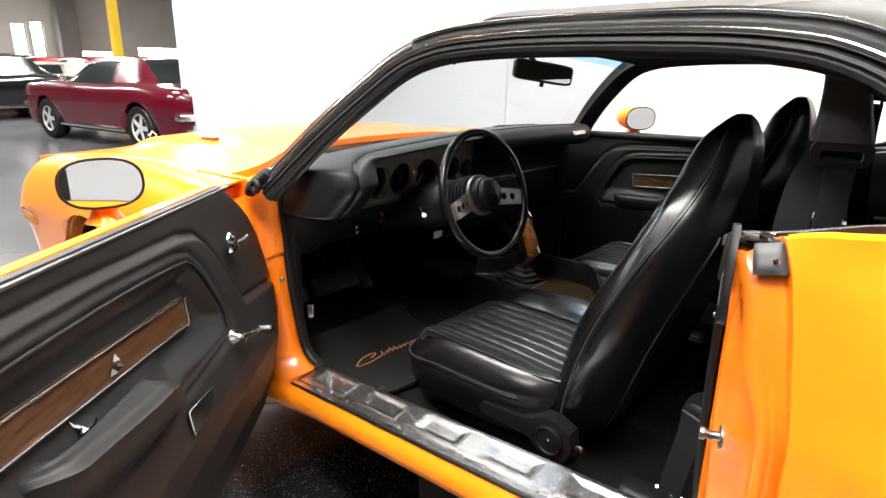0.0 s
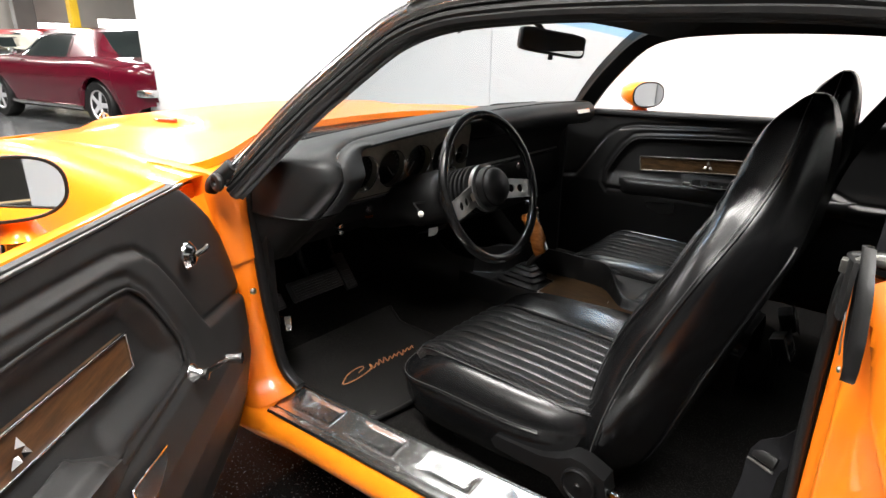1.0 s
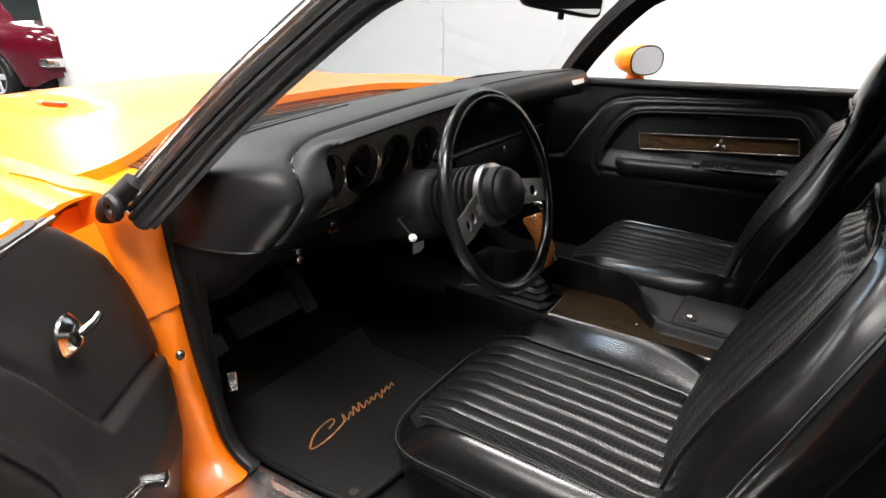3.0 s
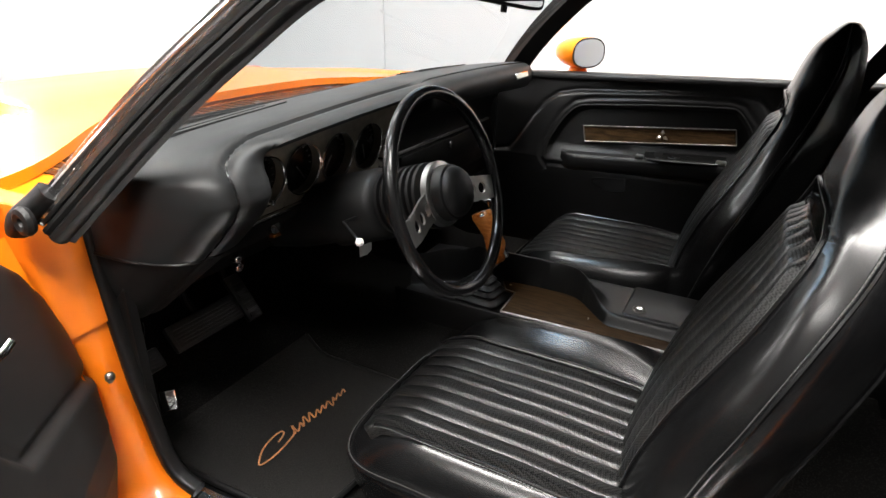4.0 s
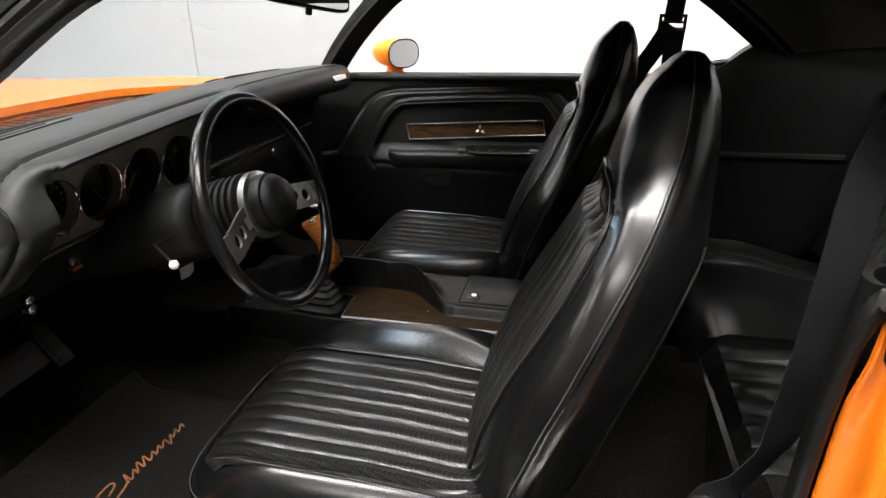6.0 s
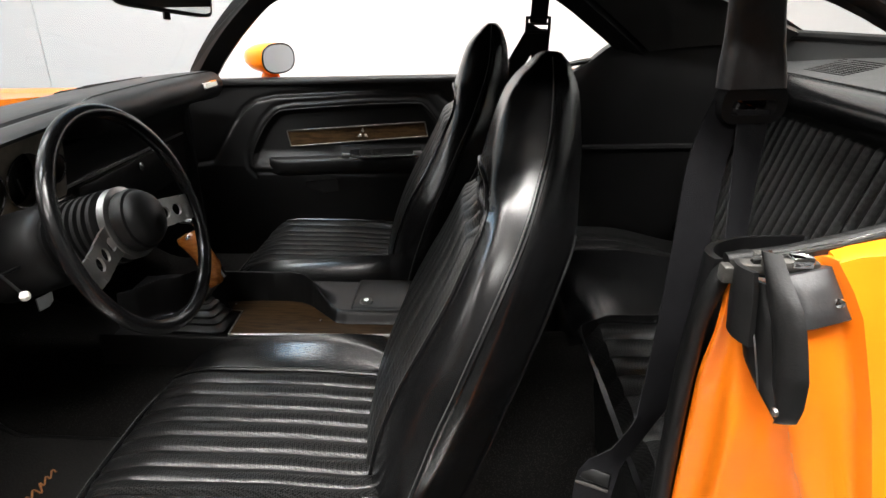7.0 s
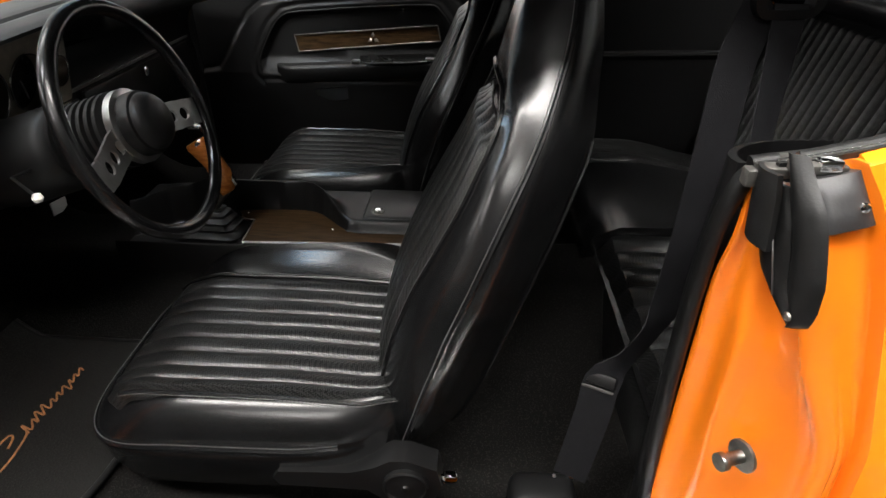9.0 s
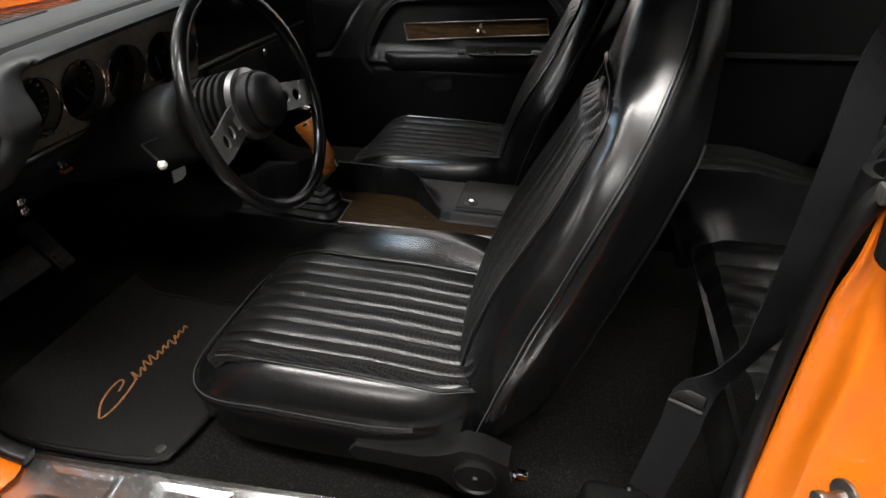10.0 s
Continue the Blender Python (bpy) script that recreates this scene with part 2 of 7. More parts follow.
def tube(path, r, n=8, closed=False, side=(0.13, 0.31, 0.94)):
    return sweep([Vector(p) for p in path], circle(r, n), side, closed)


def rounded(w, h, r, n=4):
    """A rounded rectangle profile, centred."""
    out = []
    for cx, cy, a0 in ((w / 2 - r, h / 2 - r, 0), (-w / 2 + r, h / 2 - r, 90), (-w / 2 + r, -h / 2 + r, 180), (w / 2 - r, -h / 2 + r, 270)):
        for k in range(n + 1):
            a = radians(a0 + 90 * k / n)
            out.append((cx + r * math.cos(a), cy + r * math.sin(a)))
    return out


def lathe(profile, m, n=32):
    """A turned body: profile of (radius, height) about the local z axis of the pose m."""
    rings = [[m @ Vector((max(r, 1e-5) * math.cos(2 * math.pi * i / n), max(r, 1e-5) * math.sin(2 * math.pi * i / n), h)) for i in range(n)] for r, h in profile]
    return loft(rings)


def facing(at, ahead, up=(0, 0, 1)):
    """A pose at a point whose local z looks ahead."""
    z = Vector(ahead).normalized()
    x = Vector(up).cross(z).normalized()
    return Matrix.Translation(at) @ Matrix((x, z.cross(x), z)).transposed().to_4x4()


def lerp(a, b, t):
    return a + (b - a) * t


def smooth(a, b, x):
    t = min(1.0, max(0.0, (x - a) / (b - a)))
    return t * t * (3 - 2 * t)


def table(rows, x):
    """Straight-line interpolation in rows of (x, y)."""
    if x <= rows[0][0]:
        return rows[0][1]
    for (x0, y0), (x1, y1) in zip(rows, rows[1:]):
        if x <= x1:
            return lerp(y0, y1, (x - x0) / (x1 - x0))
    return rows[-1][1]


def stitches(path, normal, pitch=0.0056, size=(0.0040, 0.0010, 0.0008)):
    """Short threads along a path."""
    n = max(2, int(sum((b - a).length for a, b in zip(path, path[1:])) / pitch))
    pts = spline(path, n)
    bm = bmesh.new()
    for a, b in zip(pts, pts[1:]):
        t = (b - a).normalized()
        nn = Vector(normal(a) if callable(normal) else normal)
        nn = (nn - t * nn.dot(t)).normalized()
        s = t.cross(nn)
        c = (a + b) / 2
        q = [bm.verts.new(c + t * i * size[0] / 2 + s * j * size[1] / 2 + nn * k * size[2]) for k in (-1, 1) for i, j in ((-1, -1), (1, -1), (1, 1), (-1, 1))]
        for f in ((4, 5, 6, 7), (0, 1, 5, 4), (1, 2, 6, 5), (2, 3, 7, 6), (3, 0, 4, 7)):
            bm.faces.new([q[i] for i in f])
    return bm


def polyline_distance(pts, x, y):
    """Signed distance to an open polyline: positive on its left."""
    best, sign = 1e9, 1
    for (x0, y0), (x1, y1) in zip(pts, pts[1:]):
        dx, dy = x1 - x0, y1 - y0
        t = min(1, max(0, ((x - x0) * dx + (y - y0) * dy) / (dx * dx + dy * dy)))
        d = math.hypot(x - x0 - t * dx, y - y0 - t * dy)
        if d < best - 1e-9:
            best, sign = d, 1 if dx * (y - y0) - dy * (x - x0) > 0 else -1
    return best * sign


# ---- setting ----
CONCRETE = material("hall_wall_paint", (0.50, 0.48, 0.44), 0.8, var=0.12, scale=0.6, bump=0.2, bscale=30)
DARKCOL = material("grey_column_paint", (0.16, 0.15, 0.14), 0.7, var=0.15, scale=1.0)
WHITEWALL = material("white_wall_paint", (0.62, 0.63, 0.64), 0.55, var=0.015, scale=1.5, bump=0.05, bscale=120)
CEIL = material("ceiling_paint", (0.75, 0.75, 0.73), 0.9, var=0.08, scale=0.5)
YELLOW = material("yellow_paint", (0.72, 0.46, 0.02), 0.45, var=0.06, scale=2)
TILEBLACK = material("black_speckled_tile", (0.012, 0.012, 0.012), 0.16, var=0.3, scale=3, rvar=0.06, spec=0.5)
TILEGREY = material("grey_speckled_tile", (0.12, 0.12, 0.12), 0.2, var=0.12, scale=3, rvar=0.06)
FLOORGREY = material("polished_concrete", (0.10, 0.104, 0.108), 0.22, var=0.25, scale=0.7, rvar=0.08)
GROUND = -0.06
PLATE = material("polished_aluminium", (0.82, 0.81, 0.80), 0.26, metal=1.0, var=0.03, scale=12, rvar=0.02)
DAYLIGHT = glow("daylight_pane", (1.0, 1.0, 1.0), 6.0)


def speckle(m, base, fleck, scale=260, cut=0.68):
    """Pale flecks scattered in a floor tile."""
    nt = m.node_tree
    co = nt.nodes.new("ShaderNodeTexCoord").outputs["Object"]
    n = nt.nodes.new("ShaderNodeTexNoise")
    n.inputs["Scale"].default_value, n.inputs["Detail"].default_value = scale, 3.0
    nt.links.new(co, n.inputs["Vector"])
    cr = nt.nodes.new("ShaderNodeValToRGB")
    cr.color_ramp.elements[0].position, cr.color_ramp.elements[1].position = cut, cut + 0.04
    cr.color_ramp.elements[0].color, cr.color_ramp.elements[1].color = (*base, 1), (*fleck, 1)
    nt.links.new(n.outputs["Fac"], cr.inputs["Fac"])
    nt.links.new(cr.outputs[0], nt.nodes["Principled BSDF"].inputs["Base Color"])


speckle(TILEBLACK, (0.012, 0.012, 0.012), (0.34, 0.34, 0.33), 150, 0.64)
speckle(TILEGREY, (0.12, 0.12, 0.118), (0.26, 0.26, 0.25), cut=0.6)


speckle(CARPET, (0.0055, 0.0053, 0.0050), (0.016, 0.015, 0.014), 300, 0.55)
FLOORMAT = material("black_floor_mat", (0.0095, 0.0090, 0.0086), 0.95, var=0.75, scale=18, bump=1.0, bscale=300, spec=0.12, sheen=0.04)
speckle(FLOORMAT, (0.0065, 0.0062, 0.0058), (0.018, 0.017, 0.016), 420, 0.52)


def setting(name, bm, mat, label, category, smooth_it=False):
    return tagged(part(name, bm, mat, None, smooth=smooth_it), label, category, kind="structure")


floor = setting("floor", box(-26, 26, -22, 44, GROUND - 0.2, GROUND - 0.004), FLOORGREY, "polished grey showroom floor", "floor")
setting("ceiling", box(-26, 26, -22, 44, 6.6, 6.8), CEIL, "pale ceiling over the showroom hall", "ceiling")
setting("wall_south", box(-26, 26, -22.3, -22, 0, 6.6), CONCRETE, "plain grey hall wall behind the camera", "wall")
setting("wall_west", box(-26.3, -26, -22, 44, 0, 6.6), CONCRETE, "plain grey hall wall beyond the aisle", "wall")
setting("wall_east", box(26, 26.3, -22, 44, 0, 6.6), CONCRETE, "plain grey hall wall behind the white partition", "wall")
setting("wall_partition", joined(box(2.35, 2.55, 2.103, 7.75, 0, 5.2, 0.004, 1), box(2.35, 2.55, -9.0, 2.097, 0, 5.2, 0.004, 1), box(2.36, 2.54, 2.09, 2.11, GROUND, 5.2)),
                    WHITEWALL, "smooth white partition wall with one upright seam", "wall")


def hall_end_wall():
    """The far wall with its low windows and a tall door opening, panes set in."""
    y0, y1 = 30.0, 30.3
    spans = []
    windows = [(2.5, 5.5, 0.5, 1.5), (5.65, 6.2, 0.5, 2.75), (6.35, 6.85, 0.5, 2.85), (8.0, 9.6, 0.6, 1.72), (10.65, 14.5, 0.6, 1.95)]
    xs = sorted({-26.0, 26.0, *[w[0] for w in windows], *[w[1] for w in windows]})
    for a, b in zip(xs, xs[1:]):
        hole = [w for w in windows if w[0] <= a + 1e-6 and w[1] >= b - 1e-6]
        if hole:
            w = hole[0]
            if w[2] > 0:
                spans.append(box(a, b, y0, y1, 0, w[2]))
            spans.append(box(a, b, y0, y1, w[3], 6.6))
        else:
            spans.append(box(a, b, y0, y1, 0, 6.6))
    setting("wall_north", joined(*spans), CONCRETE, "tall grey hall wall with low bright windows", "wall")
    for i, w in enumerate(windows):
        win = tagged(part("window_%d" % (i + 1), joined(box(w[0], w[1], y0 + 0.1, y0 + 0.16, w[2], w[2] + 0.045), box(w[0], w[1], y0 + 0.1, y0 + 0.16, w[3] - 0.045, w[3]),
                     box(w[0], w[0] + 0.045, y0 + 0.1, y0 + 0.16, w[2], w[3]), box(w[1] - 0.045, w[1], y0 + 0.1, y0 + 0.16, w[2], w[3])), DARKCOL, None, smooth=False),
                     "bright hall window with a dark frame", "window", kind="structure")
        part("pane", box(w[0] + 0.045, w[1] - 0.045, y0 + 0.12, y0 + 0.14, w[2] + 0.045, w[3] - 0.045), DAYLIGHT, win, smooth=False)


hall_end_wall()
for cx, w, d in ((7.55, 0.75, 0.5), (1.6, 0.6, 0.5), (16.6, 0.6, 0.5)):
    setting("column", box(cx - w / 2, cx + w / 2, 29.3 - d / 2, 29.3 + d / 2, 0, 6.6, 0.03), DARKCOL if w > 0.4 else CONCRETE, "square grey hall column", "column")
setting("column", box(5.64, 5.86, 19.0, 19.3, GROUND, 6.6, 0.02), YELLOW, "square bright yellow steel column", "column")

setting("wall_rear_partition", box(-3.2, 2.33, -7.2, -7.0, GROUND, 5.2, 0.004, 1), WHITEWALL, "smooth white partition wall behind the car", "wall")

# ---- ceiling lights ----
lamp_mesh = bpy.data.meshes.new("tubes")
lamp_bm = box(-0.30, 0.30, -1.25, 1.25, -0.02, 0.02, 0.01)
lamp_bm.to_mesh(lamp_mesh)
lamp_bm.free()
lamp_mesh.materials.append(TUBES)
cap_mesh = bpy.data.meshes.new("reflector")
cap_bm = box(-0.36, 0.36, -1.32, 1.32, 0.025, 0.06, 0.01)
cap_bm.to_mesh(cap_mesh)
cap_bm.free()
cap_mesh.materials.append(CEIL)
for i, (lx, ly, watts) in enumerate(LAMPS):
    light = thing("ceiling_light", "long lit fluorescent fixture under the hall ceiling", "ceiling light", (lx, ly, 5.0), group="ceiling lights")
    for nm, me in (("tubes", lamp_mesh), ("reflector", cap_mesh)):
        o = new(nm, me)
        o.parent = light
    rod = part("hanger", box(-0.01, 0.01, -0.01, 0.01, 0.06, 1.6), CEIL, light, smooth=False) if i == 0 else None
    if rod:
        rod_mesh = rod.data
    else:
        o = new("hanger", rod_mesh)
        o.parent = light

# ---- the orange car: shell ----
car = thing("car", "orange two-door coupe with black vinyl roof, driver door open", "car")
BELT = [(-2.3, 0.97), (-1.3, 1.03), (-0.95, 1.04), (-0.73, 1.024), (-0.62, 1.005), (-0.55, 0.985), (-0.45, 0.965), (-0.29, 0.946), (0.0, 0.932), (0.43, 0.914), (0.6, 0.905)]
DRIP = [(0.757, 0.577, 0.894), (0.675, 0.457, 1.035), (0.618, 0.355, 1.132), (0.578, 0.255, 1.208), (0.556, 0.145, 1.246), (0.545, 0.0, 1.26), (0.541, -0.135, 1.264),
        (0.542, -0.299, 1.263), (0.546, -0.436, 1.259), (0.552, -0.53, 1.250), (0.562, -0.60, 1.236), (0.580, -0.68, 1.202), (0.622, -0.765, 1.138), (0.665, -0.83, 1.062)]


TAIL = [(0.546, -0.436, 1.256), (0.556, -0.53, 1.24), (0.574, -0.596, 1.207), (0.60, -0.66, 1.165), (0.655, -0.775, 1.085), (0.675, -0.82, 1.05)]


def side_path(sgn, n=56):
    return spline([(sgn * x, y, z) for x, y, z in (DRIP if sgn < 0 else DRIP[:8] + TAIL)], n)


def opening_frame(sgn):
    """Chrome rail, dark pillar and rubber seal round one side window opening."""
    path = side_path(sgn)
    out = Vector((sgn * 0.86, 0, 0.51))
    flip = sgn

    def prof(pts):
        return [(flip * u, v) for u, v in pts]

    low = [p for p in path if p.y > 0.20]
    high = [low[-1]] + [p for p in path if p.y <= 0.20]
    part("drip_rail", sweep(low, prof([(0.002, 0.0), (0.002, 0.007), (0.0, 0.010), (-0.003, 0.011), (-0.005, 0.009), (-0.008, 0.009), (-0.011, 0.013), (-0.016, 0.014), (-0.020, 0.010), (-0.022, 0.004), (-0.022, 0.0)]), out), RAIL, car, "polished chrome windscreen pillar molding")
    part("drip_rail", sweep(high, prof([(0.006, -0.002), (0.005, 0.008), (0.003, 0.012), (0.001, 0.0125), (-0.001, 0.010), (-0.002, 0.0)]), out), RAIL, car, "narrow chrome drip rail under the vinyl roof")
    part("drip_channel", sweep(high, prof([(-0.002, -0.002), (-0.002, 0.006), (-0.006, 0.003), (-0.014, 0.003), (-0.020, 0.006), (-0.023, 0.005), (-0.024, 0.0)]), out), MATTE, car, "black drip channel")
    part("drip_lip", sweep(path, prof([(-0.024, 0.0), (-0.024, 0.008), (-0.028, 0.010), (-0.033, 0.007), (-0.034, 0.0), (-0.029, -0.004)]), out), RAIL, car, "narrow chrome inner molding")
    part("pillar", sweep(path, prof([(0.012, 0.0), (-0.022, 0.0), (-0.028, -0.006), (-0.052, -0.008), (-0.056, -0.034), (-0.01, -0.045), (0.014, -0.02)]), out), MATTE, car, "black painted roof pillar")
    part("weatherstrip", sweep(path, prof([(-0.036, -0.008), (-0.037, 0.001), (-0.042, 0.005), (-0.048, 0.004), (-0.051, -0.001), (-0.055, 0.0), (-0.061, -0.004), (-0.063, -0.012), (-0.059, -0.022), (-0.046, -0.024), (-0.038, -0.018)]), out), RUBBER, car, "black rubber window seal")


opening_frame(-1)
opening_frame(1)


def roof_point(u, v):
    """u across (-1 to 1), v from the windscreen header (0) to the back window (1)."""
    x = u * 0.548
    y = lerp(0.30 - 0.17 * u * u, -0.86 + 0.12 * u * u, v)
    z = 1.262 + 0.052 * (1 - u * u) - 0.045 * smooth(0.12, -0.0, v) - 0.05 * smooth(0.6, 1.0, v) * (1 - 0.3 * u * u)
    return (x, y, z)


part("roof", sheet([[roof_point(u / 14, v / 24) for u in range(-14, 15)] for v in range(25)], 0.012), ROOFVINYL, car, "grained black vinyl roof covering")
part("headliner", sheet([[(x * 0.97, y, z - 0.035) for x, y, z in [roof_point(u / 10, v / 16) for u in range(-10, 11)]] for v in range(17)], 0.006), HEADLINER, car)


def sail_panel(sgn):
    """Vinyl-covered rear roof pillar, outside and in."""
    edge = side_path(sgn)[38:]
    rows = []
    for i, p in enumerate(edge):
        t = i / (len(edge) - 1)
        back = Vector((sgn * lerp(0.50, 0.60, t), lerp(-0.72, -1.28, t), lerp(1.262, 1.07, t)))
        rows.append([p.lerp(back, k / 8) + Vector((sgn * 0.02 * math.sin(math.pi * k / 8), 0, 0.012 * math.sin(math.pi * k / 8))) for k in range(9)])
    part("sail_panel", sheet(rows, 0.05, (sgn * 0.9, 0, 0.3)), ROOFVINYL, car)


sail_panel(-1)
sail_panel(1)


def windscreen(v, u):
    """v from the cowl (0) to the header (1), u across."""
    w = lerp(0.76, 0.545, v)
    y = lerp(0.78 - 0.2 * u * u, 0.30 - 0.09 * u * u, v)
    z = lerp(0.90, 1.212 + 0.058 * (1 - u * u), v)
    return (u * w, y, z)


screen = part("windscreen", sheet([[windscreen(v / 12 * 0.88, u / 10) for u in range(-10, 11)] for v in range(13)]), SCREEN, car, "clear curved windscreen")
screen.visible_shadow = False
band = part("sun_band", sheet([[windscreen(0.88 + 0.12 * v / 4, u / 10) for u in range(-10, 11)] for v in range(5)]), TINT, car, "blue tinted band along the windscreen top")
band.visible_shadow = False
part("header_rail", sweep([Vector(windscreen(0.985, u / 10)) + Vector((0, -0.02, 0.0)) for u in range(-8, 9)], rounded(0.05, 0.02, 0.008), (0, -0.5, 0.8)), MATTE, car)
backlight = part("back_window", sheet([[(u / 8 * lerp(0.58, 0.47, v / 8), lerp(-1.30 + 0.13 * (u / 8) ** 2, -0.85, v / 8), lerp(1.085, 1.25, v / 8)) for u in range(-8, 9)] for v in range(9)]), GLASS, car)
backlight.visible_shadow = False
part("back_window_seal", tube([(u / 10 * 0.58, -1.30 + 0.13 * (u / 10) ** 2, 1.087) for u in range(-10, 11)], 0.012), RUBBER, car)


# ---- hood, fenders, cowl ----
def hood_z(x, y):
    base = table([(0.7, 0.915), (1.2, 0.905), (1.7, 0.875), (2.1, 0.825), (2.25, 0.78)], y)
    return base + 0.012 - 0.036 * (x / 0.75) ** 2 + 0.026 * smooth(0.50, 0.40, abs(x)) * smooth(1.0, 1.4, y)


hood_rows = []
for k in range(31):
    row = []
    for j in range(-24, 25):
        x = j / 24 * 0.735
        y = lerp(1.0 - 0.24 * smooth(0.30, 0.72, abs(x)), 2.25, k / 30)
        row.append((x, y, hood_z(x, y)))
    hood_rows.append(row)
hood = part("hood", sheet(hood_rows, 0.02, (0, 0, 1)), ORANGE, car, "glossy orange hood with raised centre")
for sgn in (-1, 1):
    badge_m = pose(sgn * 0.451, 1.44, 0.9025, -4, sgn * 16, 0)
    part("badge", moved(box(-0.006, 0.006, -0.075, 0.05, 0, 0.01, 0.003), badge_m), RED, hood, "small red and chrome script badge")
    part("badge_tip", moved(box(-0.006, 0.006, 0.052, 0.085, 0, 0.009, 0.003), badge_m), CHROME, car)
part("cowl", sheet([[(x / 12 * 0.74, y, 0.892 - 0.02 * (x / 12) ** 2) for x in range(-12, 13)] for k, y in enumerate((1.04, 0.9, 0.78, 0.66))], 0.01, (0, 0, 1)), ORANGE, car)
# grille slots, long and wide so their black puts shade into the orange cowl
for k in range(46):
    gx = -0.62 + 1.24 * k / 45
    part("cowl_slot", box(gx - 0.0105, gx + 0.0105, 0.70, 0.985, 0.8925 - 0.02 * (gx / 0.74) ** 2, 0.8945 - 0.02 * (gx / 0.74) ** 2), DIAL, car, smooth=False)
for wx in (-0.30, 0.12):
    part("wiper", joined(tube([(wx, 0.86, 0.895), (wx - 0.05, 0.85, 0.905), (wx + 0.38, 0.84, 0.905)], 0.005), box(wx - 0.03, wx + 0.42, 0.835, 0.841, 0.898, 0.906)), MATTE, car)


def fender(sgn):
    """One front fender, its lower edge cut by the wheel arch."""
    rows = []
    for k in range(41):
        y = 0.62 + 1.80 * k / 40
        top = hood_z(0.735, max(0.8, y)) - 0.10 * smooth(2.15, 2.46, y)
        nose = smooth(2.05, 2.46, y)
        wide = 0.945 - 0.13 * nose ** 2
        arch = math.sqrt(max(0.0, 0.37 ** 2 - (y - 1.36) ** 2)) + 0.33 if abs(y - 1.36) < 0.37 else 0.24
        low = max(arch, 0.24 + 0.18 * nose)
        prof = [(0.738, top), (0.80, top + 0.006 - 0.02 * nose), (0.86, top - 0.012 - 0.04 * nose), (0.905, top - 0.06 - 0.03 * nose), (wide - 0.008, top - 0.14), (wide, top - 0.2), (wide - 0.004, 0.62), (wide - 0.03, 0.45), (wide - 0.05, 0.24)]
        pts = spline([(sgn * min(a, wide), y, z) for a, z in prof], 26)
        rows.append([Vector((p.x, p.y, max(p.z, low))) for p in pts])
    part("fender", sheet(rows, 0.015, (sgn, 0, 0.2)), ORANGE, car)
    part("wheel_arch_liner", sheet([[(sgn * xx, 1.36 + 0.385 * math.cos(a), 0.33 + 0.385 * math.sin(a)) for xx in (0.55, 0.75, 0.93)] for a in [math.pi * q / 16 for q in range(17)]], 0.01), MATTE, car)


fender(-1)
fender(1)
part("nose_panel", sheet([[(x / 12 * 0.8, 2.33 + 0.06 * (1 - (x / 12) ** 2) + 0.03 * math.sin(k), lerp(0.78, 0.4, k / 6)) for x in range(-12, 13)] for k in range(7)], 0.02, (0, 1, 0)), ORANGE, car)
part("hood_pin", tube([(-0.40, 2.12, 0.80), (-0.40, 2.12, 0.86), (-0.385, 2.12, 0.875), (-0.37, 2.12, 0.86), (-0.37, 2.12, 0.80)], 0.004), CHROME, car, "chrome hood pin")
part("side_marker", box(-0.943, -0.925, 2.0, 2.14, 0.55, 0.60, 0.006), COPPER, car, "amber side marker lamp")


def wheel(x, y, sgn, r=0.335, w=0.20, parent=car, silver=ALLOY, low=0.0):
    m = facing((x, y, r + low), (sgn, 0, 0))
    tyre = part("tyre", lathe([(r * 0.62, -w / 2), (r * 0.93, -w / 2), (r, -w * 0.35), (r, w * 0.35), (r * 0.93, w / 2), (r * 0.66, w / 2), (r * 0.62, w * 0.4)], m, 36), RUBBER, parent)
    part("rim", lathe([(r * 0.63, -w * 0.45), (r * 0.62, w * 0.45), (r * 0.59, w * 0.46), (r * 0.55, w * 0.38), (r * 0.2, w * 0.32), (r * 0.16, w * 0.42), (0, w * 0.44)], m, 36), silver, tyre)
    for k in range(5):
        a = 2 * math.pi * k / 5
        d = (m.to_3x3() @ Vector((math.cos(a), math.sin(a), 0)))
        c = Vector((x + sgn * w * 0.37, y, r + low))
        part("spoke", sweep([c + d * r * 0.12, c + d * r * 0.56], rounded(r * 0.2, 0.02, 0.006), (sgn, 0, 0)), silver, tyre)


for sgn in (-1, 1):
    wheel(sgn * 0.80, 1.36, sgn, low=GROUND)
    wheel(sgn * 0.80, -1.43, sgn, low=GROUND)


